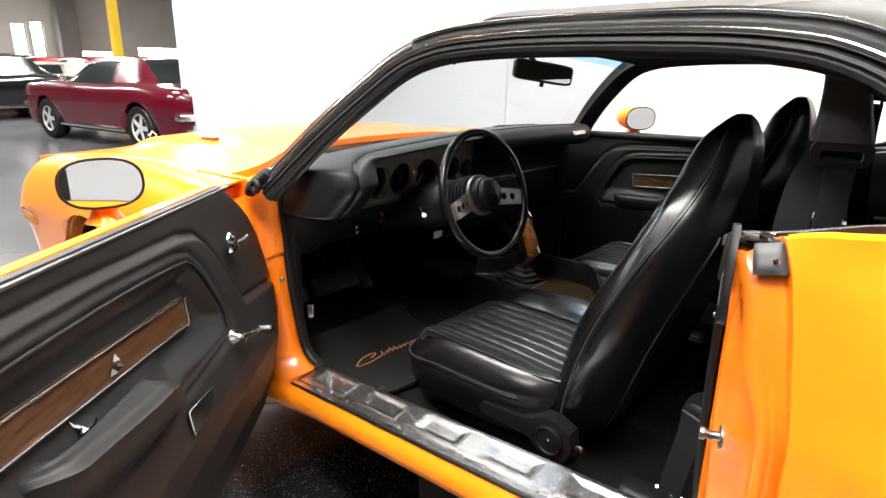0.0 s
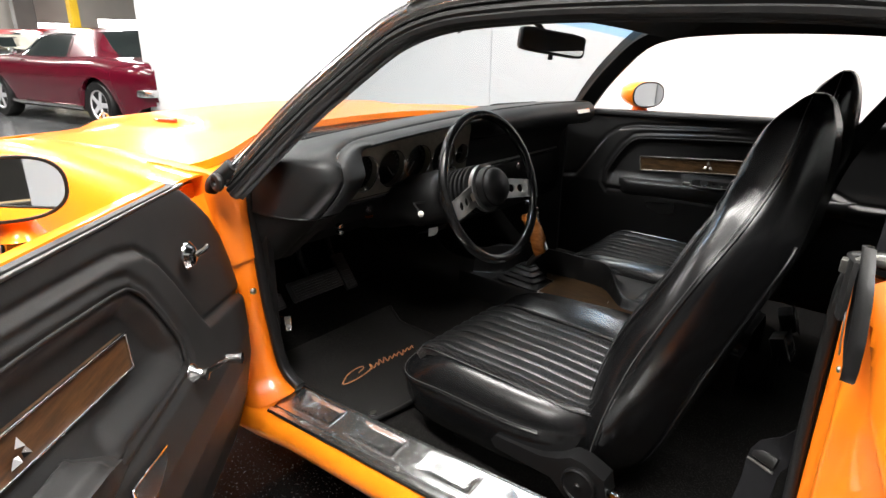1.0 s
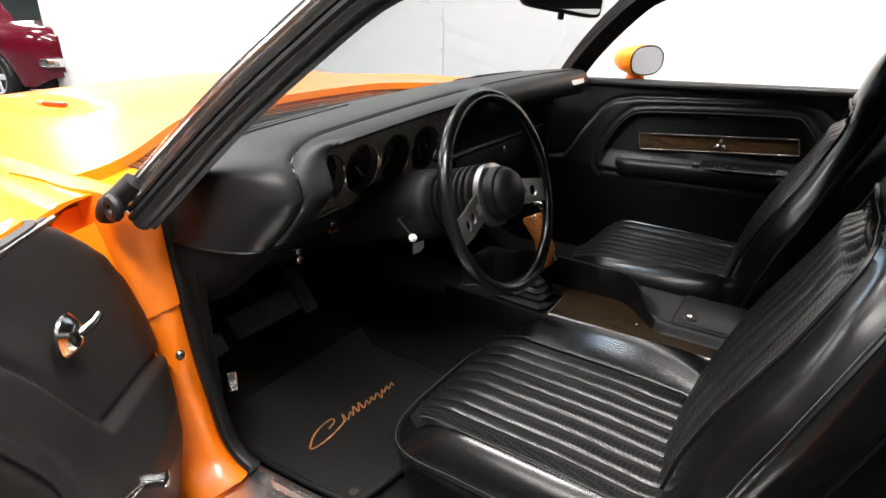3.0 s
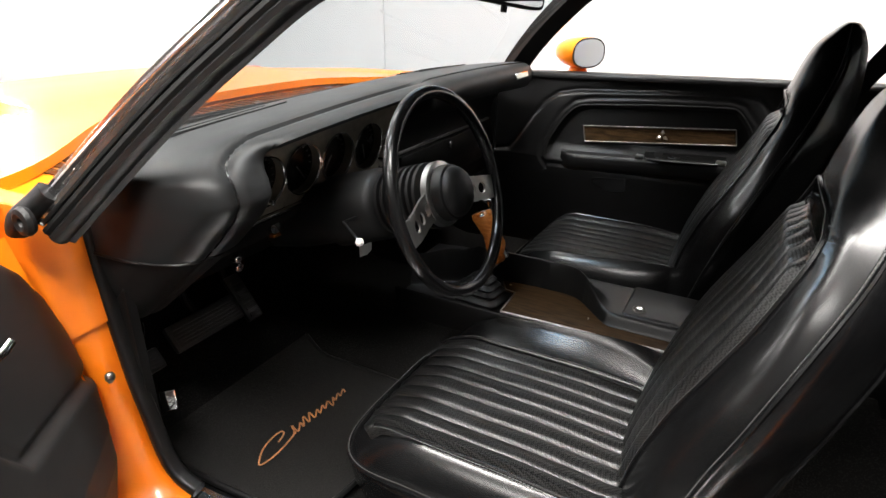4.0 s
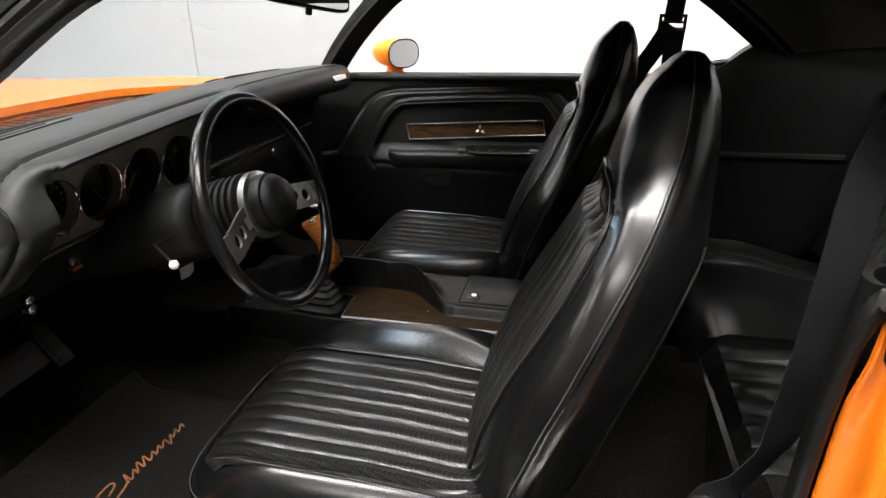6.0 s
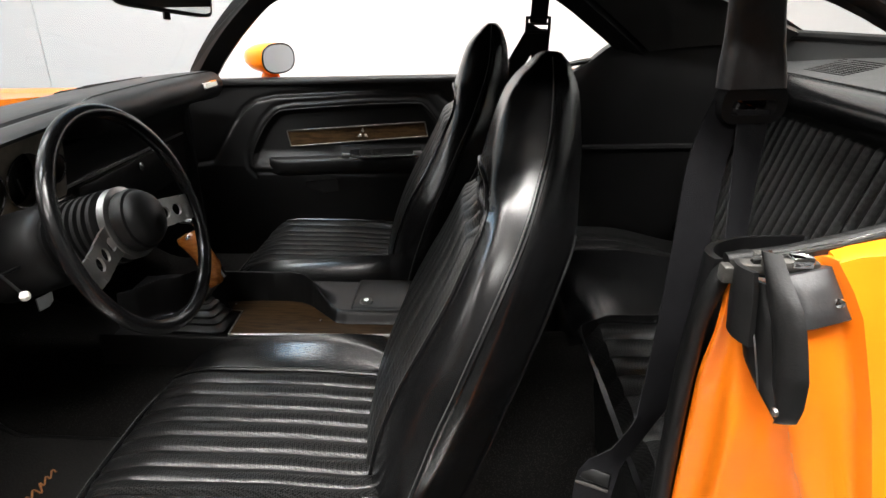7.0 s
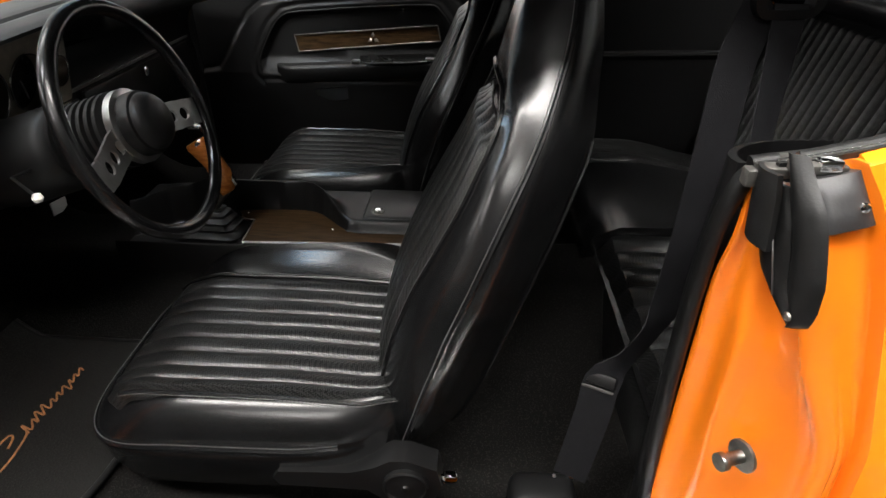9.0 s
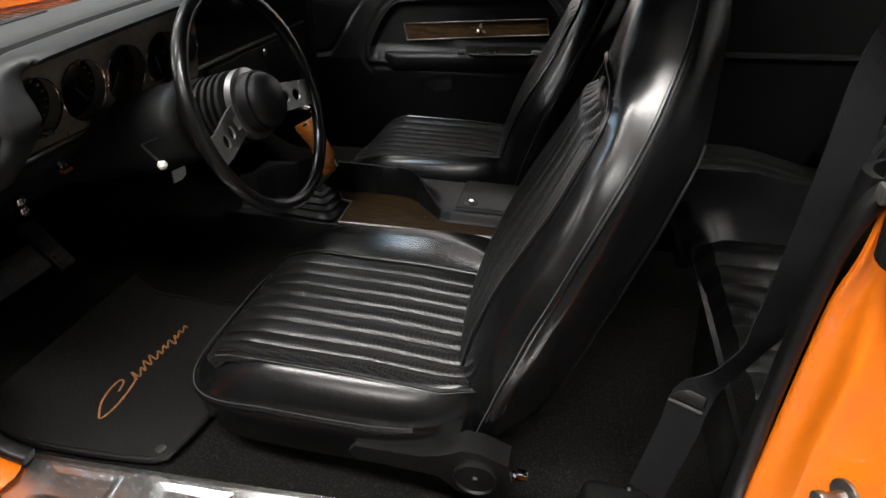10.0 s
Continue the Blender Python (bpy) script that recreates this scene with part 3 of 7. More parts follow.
# ---- door openings, sills, quarters ----
def hinge_pillar():
    """Orange front door jamb: a fluted strip that runs down into the sill."""
    inner = spline([(-0.70, 0.592, 0.90), (-0.70, 0.585, 0.80), (-0.70, 0.562, 0.64), (-0.70, 0.542, 0.52), (-0.70, 0.52, 0.435), (-0.70, 0.49, 0.40), (-0.70, 0.45, 0.384)], 36)
    rows = []
    for i, p in enumerate(inner):
        t = i / 36
        dy = lerp(0.0, 0.02, t)
        hump = 0.012 * math.sin(math.pi * smooth(0.15, 0.75, t)) * math.sin(9 * t)
        prof = [(0, 0, 0), (-0.012, -0.004, 0), (-0.030, 0.004 + hump, -0.004), (-0.055, 0.016 - hump, -0.012), (-0.075, 0.03, -0.02 * t), (-0.085, 0.075, -0.03 * t), (-0.09, 0.16, -0.05 * t), (-0.10, 0.24, -0.08 * t)]
        rows.append(spline([(p.x + a, p.y + b + dy, p.z + c) for a, b, c in prof], 18))
    part("hinge_pillar", sheet(rows, 0.01, (-0.7, -0.7, 0)), JAMB, car, "orange painted front door jamb")
    part("jamb_plate", sheet([[p + Vector((-0.003, -0.006, 0)) for p in row[:13]] for row in rows[:14]], 0.003, (-0.6, -0.8, 0)), JAMB, car, "orange overlapping cover on the door jamb")
    part("jamb_seam", tube([(-0.705 - 0.011 * k, 0.585 + 0.0075 * k, 0.775 - 0.006 * math.sin(k * 1.4)) for k in range(9)], 0.004), JAMB, car)
    part("jamb_switch", lathe([(0.007, 0), (0.007, 0.006), (0.005, 0.008), (0.004, 0.016), (0, 0.017)], facing((-0.755, 0.51, 0.65), (-0.5, -0.8, 0.1)), 16), STEEL, car, "steel door switch button")
    part("jamb_seal", sweep(spline([(-0.693, 0.60, 0.93), (-0.692, 0.592, 0.86), (-0.692, 0.568, 0.64), (-0.69, 0.545, 0.52), (-0.69, 0.522, 0.44), (-0.688, 0.497, 0.408), (-0.685, 0.465, 0.394)], 40), rounded(0.02, 0.026, 0.008), (-1, 0, 0)), RUBBER, car)
    part("pillar_boot", sweep(spline([(-0.782, 0.585, 0.872), (-0.782, 0.57, 0.888), (-0.768, 0.555, 0.905), (-0.755, 0.54, 0.922)], 10), rounded(0.030, 0.028, 0.01), (-0.8, 0, 0.5)), RUBBER, car, "black rubber pillar end")
    part("pillar_boot_ring", sweep([Vector((-0.790, 0.545 + 0.012 * math.cos(a), 0.892 + 0.012 * math.sin(a))) for a in [2 * math.pi * k / 16 for k in range(16)]], circle(0.008, 8), (-1, 0, 0), True), RUBBER, car)
    part("fender_edge", sheet([[(-0.74 - 0.19 * k / 8, 0.64 + 0.012 * math.sin(k), min(z, 0.875 - 0.16 * smooth(0.4, 1.0, k / 8))) for k in range(9)] for z in (0.28, 0.5, 0.7, 0.8, 0.875)], 0.01, (0, -1, 0)), JAMB, car)


hinge_pillar()


RAKE = 0.078


def raked(y):
    """How far the sill has risen towards the rear at y."""
    return RAKE * (0.45 - min(y, 0.48))


def sill(sgn):
    ys = [0.60 - 1.24 * k / 24 for k in range(25)]
    prof = [(0.674 if sgn < 0 else 0.71, 0.362), (0.70 if sgn < 0 else 0.72, 0.368), (0.755, 0.368), (0.770, 0.359), (0.779, 0.346), (0.784, 0.334), (0.785, 0.320), (0.779, 0.304), (0.766, 0.291), (0.74, 0.285), (0.66, 0.285)]
    part("sill", loft([[(sgn * (a + 0.02 * smooth(0.35, 0.6, y) * (a > 0.76)), y, z + (raked(y) if sgn < 0 else 0)) for a, z in prof] for y in ys], closed=True), ORANGE, car, "orange rocker sill")
    if sgn > 0:
        return
    plate = part("sill_plate", loft([[(sgn * (a + 0.010 * smooth(-0.4, 0.45, y)), y, z + raked(y)) for a, z in ((0.655, 0.366), (0.6575, 0.3815), (0.660, 0.3845), (0.668, 0.3845), (0.671, 0.3838), (0.737, 0.3716), (0.739, 0.3692), (0.746, 0.3690), (0.749, 0.3735), (0.758, 0.3725), (0.761, 0.367), (0.665, 0.366))] for y in (0.478, 0.30, 0.1, -0.1, -0.3, -0.5, -0.66)]), PLATE, car, "polished sill plate with stepped blocks", smooth=False)
    for k in range(6):
        y1 = 0.433 - 0.185 * k
        y0 = y1 - 0.132
        xa, xb = 0.672 + 0.010 * smooth(-0.4, 0.45, y1), 0.727 + 0.010 * smooth(-0.4, 0.45, y1)
        rings = []
        # a raised rim round a sunk field, sharp facets at both ends
        for side, front, h in ((0.0, 0.0, -0.001), (0.0015, 0.003, 0.0042), (0.0030, 0.005, 0.0042), (0.0150, 0.034, 0.0006), (0.0160, 0.035, 0.0006)):
            rings.append([(sgn * x, y, 0.3838 - 0.185 * (x - 0.671) + raked(y) + h) for x, y in ((xa + side, y1 - front), (xb - side, y1 - front), (xb - side, y0 + front * 0.5), (xa + side, y0 + front * 0.5))])
        part("block", loft(rings), PLATE, plate, smooth=False)
        part("screw", lathe([(0.005, 0), (0.004, 0.002), (0, 0.003)], pose(sgn * 0.743, y0 - 0.026, 0.3705 + raked(y0 - 0.026)), 10), STEEL, plate)
    part("edge_strip", sweep([Vector((sgn * 0.766, y, 0.369 + raked(y))) for y in (0.478, -0.66)], rounded(0.007, 0.006, 0.002), (0, 0, 1)), RUBBER, car)


sill(-1)
sill(1)


CORNER = [(0.24, (-0.755, -0.648)), (0.36, (-0.762, -0.650)), (0.55, (-0.765, -0.656)), (0.72, (-0.757, -0.652)), (0.745, (-0.752, -0.648)), (0.85, (-0.733, -0.630)), (0.93, (-0.715, -0.612)), (0.96, (-0.702, -0.600)), (0.975, (-0.694, -0.590)), (1.06, (-0.688, -0.586))]


def corner(z):
    """The edge between the lock jamb and the outer skin at height z."""
    return table([(a, b[0]) for a, b in CORNER], z), table([(a, b[1]) for a, b in CORNER], z)


LBELT = [(-2.3, 0.97), (-1.3, 1.025), (-0.95, 1.032), (-0.80, 1.024), (-0.73, 1.013), (-0.68, 1.003), (-0.592, 0.977), (-0.55, 0.968), (-0.50, 0.962)]


def quarter(sgn):
    """Rear quarter: fluted lock jamb, outer skin and belt."""
    if sgn < 0:
        rows = []
        for k in range(31):
            z = 0.36 + 0.612 * k / 30
            t = k / 30
            ox, oy = corner(z)
            sx = -0.640 - 0.018 * smooth(0.84, 0.93, z)
            sy = -0.526 - 0.02 * smooth(0.25, 0.0, t)
            rx, ry = ox + 0.004, oy + lerp(0.036, 0.060, smooth(0.55, 0.80, t))
            # the flange ends in a crisp ridge, beyond it the face falls back into a hollow
            lx, ly = lerp(-0.694, -0.668, smooth(0.80, 0.93, z)), -0.543 - 0.010 * smooth(0.72, 0.50, z)
            step = 0.003 + 0.013 * smooth(0.93, 0.87, z) * smooth(0.60, 0.77, z)
            hollow = 0.024 * smooth(0.05, 0.3, t) * smooth(1.0, 0.80, t)
            prof = [(sx, sy), (sx - 0.006, sy - 0.001), (lerp(sx, lx, 0.45), lerp(sy, ly, 0.45) - 0.35 * step), (lerp(sx, lx, 0.85), lerp(sy, ly, 0.85)), (lx, ly), (lx - 0.0025, ly - 0.005 - 0.3 * step), (lx - 0.006, ly - 0.007 - step)]
            for u, d in ((0.45, hollow * 0.8), (0.72, hollow * 0.7), (0.92, 0.003), (1.0, 0.0)):
                prof.append((lerp(lx, rx, u), lerp(ly, ry, u) - d))
            prof += [(rx - 0.003, ry - 0.010), (lerp(rx, ox, 0.35) + 0.001, lerp(ry, oy, 0.35)), (lerp(rx, ox, 0.66) + 0.012, lerp(ry, oy, 0.66)), (lerp(rx, ox, 0.84) + 0.014, lerp(ry, oy, 0.84)), (ox + 0.007, oy + 0.004), (ox, oy)]
            line = spline([(a, b, z) for a, b in prof], 64)
            rows.append([Vector((p.x, p.y, 0.36 + (z - 0.36) * lerp(0.95, 1.0, smooth(0.55, 0.95, m / 64)))) for m, p in enumerate(line)])
        part("lock_jamb", sheet(rows, 0.01, (-0.4, 0.9, 0)), JAMB, car, "orange painted rear door jamb")
    rows = []
    for k in range(33):
        u = (k / 32) ** 1.3
        row = []
        y1 = lerp(-0.63, -2.30, u)
        belt = table(LBELT, y1) - 0.018 if sgn < 0 else table(BELT, y1) - 0.045
        arch = math.sqrt(max(0.0, 0.36 ** 2 - (y1 + 1.43) ** 2)) + 0.30 if abs(y1 + 1.43) < 0.36 else 0.2
        for z in [0.24 + (belt - 0.24) * (j / 30) ** 0.85 for j in range(31)]:
            ox, oy = corner(z)
            y = lerp(oy, -2.30, u)
            hip = 0.20 * smooth(0.0, 0.75, oy - y) * smooth(1.12, 0.80, z) + 0.03 * smooth(0.0, 0.1, oy - y)
            crease = 0.014 * math.exp(-((z - 0.735) / 0.02) ** 2) * smooth(0.0, 0.2, oy - y)
            row.append(Vector((-sgn * (ox - hip - crease), y, max(z, arch))))
        row.append(Vector((sgn * (abs(row[-1].x) - 0.014), row[-1].y, belt + 0.004)))
        row.append(Vector((sgn * (abs(row[-1].x) - 0.016), row[-1].y, belt + 0.002)))
        rows.append(row)
    part("quarter_panel", sheet(rows, 0.012, (sgn, 0, 0.3)), ORANGE, car, "glossy orange rear quarter panel")
    rail = LBELT if sgn < 0 else BELT
    run = [-0.535 - 0.55 * k / 16 for k in range(17)]
    # metal strip: its dark reflection is put in as black rubber
    strip = part("belt_molding", sweep([Vector((sgn * 0.676, y, table(rail, y) - 0.007)) for y in run], [(sgn * u, v) for u, v in ((-0.004, -0.008), (0.005, -0.008), (0.004, 0.0), (0.001, 0.0045), (-0.004, 0.005))], (0, 0, 1)), RUBBER, car, "belt molding blackened for its dark reflection, with a bright bead")
    part("bead", tube([Vector((sgn * 0.675, y, table(rail, y) - 0.0015)) for y in run], 0.0017, 8), RAIL, strip)
    part("belt_seal", sweep([Vector((sgn * 0.662, y, table(rail, y) - 0.008)) for y in [-0.52 - 0.56 * k / 12 for k in range(13)]], rounded(0.014, 0.012, 0.005), (0, 0, 1)), RUBBER, car)


quarter(-1)
quarter(1)
part("deck_lid", sheet([[(x / 10 * 0.72, y, 1.03 - 0.06 * (x / 10) ** 2 - 0.08 * smooth(-1.4, -2.3, y)) for x in range(-10, 11)] for y in (-1.30, -1.5, -1.8, -2.1, -2.3)], 0.02, (0, 0, 1)), ORANGE, car)
part("tail_panel", box(-0.85, 0.85, -2.34, -2.30, 0.4, 0.96, 0.02), ORANGE, car)
part("door_skin", sheet([[Vector(p) for p in spline([(0.745, y, table(BELT, y) - 0.035), (0.80, y, table(BELT, y) - 0.045), (0.90, y, 0.80), (0.915, y, 0.68), (0.88, y, 0.45), (0.82, y, 0.27)], 16)] for y in (0.62, 0.3, 0.0, -0.3, -0.655)], 0.012, (1, 0, 0)), ORANGE, car)

# ---- cabin shell ----
def floor_pan():
    rows = []
    for k in range(41):
        y = -0.62 + 1.62 * k / 40
        row = []
        for j in range(49):
            x = -0.68 + 1.36 * j / 48
            z = 0.312 + 0.26 * smooth(0.62, 1.0, y) + 0.02 * smooth(-0.5, -0.62, y)
            tunnel = 0.17 * smooth(0.20, 0.09, abs(x))
            z += tunnel * (1 - 0.3 * smooth(0.0, -0.6, y))
            z += 0.055 * smooth(0.63, 0.68, abs(x)) + 0.004 * noise.noise((x * 9, y * 9, 1.0))
            row.append((x, y, z))
        rows.append(row)
    part("carpet", sheet(rows, 0.03, (0, 0, 1)), CARPET, car, "worn black cut-pile carpet")
    part("firewall", box(-0.70, 0.70, 0.98, 1.02, 0.24, 0.76), CARPET, car)
    part("rear_floor", box(-0.68, 0.68, -1.25, -0.60, 0.24, 0.40, 0.02), CARPET, car)
    for sgn in (-1, 1):
        # carried up unseen to block orange jamb reflections on the dash end
        part("kick_panel", sheet([[(sgn * (0.672 - 0.02 * k / 6), 0.545 + 0.40 * k / 6, z - 0.14 * k / 6 * smooth(0.5, 0.9, z)) for k in range(7)] for z in (0.34, 0.5, 0.7, 0.92)], 0.015, (-sgn, 0, 0)), MATTE, car)


floor_pan()
for sgn in (-1, 1):
    rows = []
    for k in range(17):
        y = (-0.52 if sgn > 0 else -0.60) - (0.58 if sgn > 0 else 0.50) * k / 16
        zt = table(BELT, y) - 0.03 + (0.075 * smooth(-0.60, -0.76, y) if sgn > 0 else 0.0)
        rows.append(spline([(sgn * 0.665, y, zt), (sgn * 0.655, y, zt + 0.004), (sgn * 0.642, y, zt - 0.03), (sgn * 0.636, y, zt - 0.12), (sgn * 0.632, y, 0.80), (sgn * 0.634, y, 0.70), (sgn * 0.64, y, 0.45)], 26))
    trim = part("quarter_trim", sheet(rows, 0.015, (-sgn, 0, 0)), VINYL, car, "smooth black rear side trim panel")
    part("trim_ledge", sweep([Vector((sgn * 0.630, y, 0.757 + 0.03 * (-0.62 - y))) for y in (-0.56, -0.7, -0.85, -1.0)], [(sgn * a, b) for a, b in ((-0.008, -0.010), (0.004, -0.012), (0.010, -0.004), (0.008, 0.004), (-0.008, 0.010))], (0, 0, 1)), VINYL, trim)
for sgn in (-1, 1):
    part("sail_trim", sheet([[(sgn * lerp(a[0], b[0], k / 6), lerp(a[1], b[1], k / 6), lerp(a[2], b[2], k / 6)) for k in range(7)] for a, b in (((0.665, -0.80, 1.065), (0.60, -1.24, 1.085)), ((0.60, -0.70, 1.15), (0.55, -1.06, 1.17)), ((0.535, -0.56, 1.225), (0.48, -0.84, 1.235)))], 0.01, (-sgn, 0, 0)), HEADLINER, car)

part("trunk_board", box(-0.66, 0.66, -1.215, -1.195, 0.30, 1.005), MATTE, car)

# ---- dashboard ----
TOPSEC = [(-.006, .46), (-.004, .39), (0, .366), (.004, .357), (.009, .357), (.014, .366), (.0165, .382), (.0165, .397), (.0085, .4030), (.0085, .4070), (.0185, .413), (.0195, .44), (.015, .48), (.006, .54), (-.008, .61), (-.040, .74)]
SIDESEC = [(0, .46), (0, .385), (.004, .364), (.012, .352), (.026, .346), (.046, .343), (.064, .344), (.072, .350), (.076, .3505), (.082, .347), (.094, .350), (.108, .362), (.120, .385), (.130, .43), (.137, .49), (.142, .585)]
FARSEC = [(-.076, .505), (-.068, .45), (-.056, .418), (-.040, .405), (-.022, .402), (-.008, .405), (.003, .413), (.008, .422), (.011, .432), (.0125, .442), (.012, .46), (.008, .50), (.002, .56), (-.010, .62), (-.028, .69), (-.045, .76)]
SWEEPBACK = [(.795, .086), (.808, .072), (.838, .043), (.872, .013), (.896, .0), (.915, .005), (.932, .014), (.945, .028), (.957, .042), (.97, .044)]


def edge_z(x):
    """Height of the hood's lip, crowned across the car."""
    return 0.973 - 0.055 * (x - 0.1) ** 2


def hood_ring(x, z, turn, far):
    """A section of the dash hood at an edge point: turn 0 looks left, 1 looks up; far 1 is the passenger side."""
    a = radians(90 * turn)
    wx, wz = -math.cos(a), math.sin(a)
    pts = []
    for t, l, f in zip(TOPSEC, SIDESEC, FARSEC):
        y = lerp(lerp(l[1], t[1], turn), f[1], far)
        y += (1 - turn) * table(SWEEPBACK, z) * smooth(0.56, 0.36, y)
        pts.append((x + wx * l[0], y, z + wz * lerp(t[0], f[0], far)))
    return spline(pts, 75)


stations = [(p.x, p.z, 0, 0) for p in spline([(-0.556, 0, 0.806), (-0.552, 0, 0.832), (-0.549, 0, 0.860), (-0.547, 0, 0.890), (-0.546, 0, 0.912), (-0.545, 0, 0.926)], 22)]
for k in range(1, 17):
    a = radians(90 * k / 16)
    stations.append((-0.525 - 0.020 * math.cos(a), 0.926 + (edge_z(-0.525) - 0.926) * math.sin(a), k / 16, 0))
for k in range(1, 61):
    x = -0.525 + 1.135 * k / 60
    stations.append((x, edge_z(x), 1, smooth(-0.10, 0.03, x)))
hood_rings = [hood_ring(*q) for q in stations]
dash = part("dashboard", loft(hood_rings, closed=False), PAD, car, "padded black dashboard with instrument hood")
LOWLEFT = [(0.492, 0.800), (0.474, 0.797), (0.478, 0.784), (0.53, 0.745), (0.60, 0.69), (0.72, 0.64)]
part("lower_dash", loft([[(x, y, z) for y, z in LOWLEFT] for x in (-0.64, -0.5, -0.3, -0.055)], closed=False), HEADLINER, dash, "dark lower dash under the gauges")
LOWRIGHT = [(0.49, 0.892), (0.525, 0.85), (0.533, 0.80), (0.53, 0.78), (0.525, 0.75), (0.525, 0.69), (0.55, 0.62), (0.66, 0.58)]
part("lower_dash", loft([[Vector((x, p.x, p.y)) for p in spline([(a, b, 0) for a, b in LOWRIGHT], 24)] for x in (-0.06, 0.2, 0.4, 0.61)], closed=False), VINYL, dash)
# a dark tube laid in the groove draws the shade of the crease
crease = []
for x, z, turn, far in stations:
    a = radians(90 * turn)
    d = lerp(TOPSEC[8][0], FARSEC[8][0], far)
    y = lerp(lerp(SIDESEC[8][1] + table(SWEEPBACK, z), TOPSEC[8][1], turn), FARSEC[8][1], far)
    crease.append(Vector((x - math.cos(a) * SIDESEC[8][0], y - 0.0012, z + math.sin(a) * d + 0.0006)))
part("crease", tube(spline(crease, 160), 0.0018, 6), DIAL, dash)
base = hood_rings[0]
knee = []
for k in range(9):
    t = k / 8
    knee.append([Vector((lerp(p.x, -0.665 + (p.x + 0.665) * 0.6, t), p.y + 0.16 * t * smooth(0.75, 0.33, p.y), p.z - 0.125 * t)) for p in base])
part("knee_panel", loft(knee, closed=False), HEADLINER, dash, "black lower end panel below the seam")
part("dash_seam", tube([p + Vector((-0.0006, -0.0006, 0.0)) for p in base[18:]], 0.0022, 6), RUBBER, dash)
end = [Vector((0.61, p.y, p.z)) for p in hood_rings[-1]]
mid = sum(end, Vector()) / len(end)
part("dash_end", loft([[mid + (p - mid) * k + Vector((d, 0, 0)) for p in end] for k, d in ((1, 0), (0.98, 0.004), (0.9, 0.008), (0.5, 0.009), (0.02, 0.009))], caps=False), PAD, dash)
for vx, vl in ((-0.43, 0.13), (0.32, 0.13)):
    for vy, vz, vh in ((0.560, 0.0035, 0.007), (0.615, -0.0085, 0.006)):
        vz += edge_z(vx) - 0.002
        slot = part("defroster_slot", moved(box(-vl, vl, -vh, vh, -0.003, 0.0022, 0.001), pose(vx, vy, vz, -11, -3 if vx < 0 else 2)), DIAL, dash)
        part("slot_lip", moved(box(-vl, vl, -vh - 0.004, -vh, -0.003, 0.0035, 0.001), pose(vx, vy, vz, -11, -3 if vx < 0 else 2)), PAD, slot)
part("dash_badge", joined(moved(box(-0.045, 0.045, -0.004, 0.004, -0.009, 0.009, 0.003), pose(0.517, 0.401, 0.944, -12))), CHROME, dash, "small bright rectangular badge")
part("dash_badge_inlay", moved(box(-0.038, 0.038, -0.006, -0.003, -0.006, 0.006), pose(0.517, 0.401, 0.944, -12)), PALE, dash)
part("dash_back", box(-0.60, 0.62, 0.560, 0.575, 0.70, 0.945), MATTE, dash)
part("glovebox_trim", box(0.02, 0.58, 0.526, 0.534, 0.795, 0.800), ALLOY, dash)
part("glovebox_lid", moved(box(0.05, 0.56, -0.006, 0.006, -0.055, 0.055, 0.006), pose(0, 0.527, 0.735, 2)), MATTE, dash)
part("glovebox_lock", lathe([(0.011, 0), (0.011, 0.006), (0.006, 0.009), (0, 0.009)], facing((0.30, 0.520, 0.77), (0, -1, 0)), 16), CHROME, dash)
part("light_switch", joined(lathe([(0.008, 0), (0.008, 0.012), (0.005, 0.014), (0, 0.014)], facing((-0.525, 0.489, 0.750), (0, -1, 0)), 12), lathe([(0.008, 0), (0.008, 0.012), (0.005, 0.014), (0, 0.014)], facing((-0.525, 0.489, 0.735), (0, -1, 0)), 12)), CHROME, dash)
part("pull_knob", lathe([(0.006, 0), (0.012, 0.01), (0.012, 0.018), (0, 0.02)], facing((-0.43, 0.50, 0.775), (0, -1, 0)), 14), CHROME, dash)
part("under_dash_label", box(-0.40, -0.36, 0.52, 0.53, 0.735, 0.741), GRIPWOOD, dash)


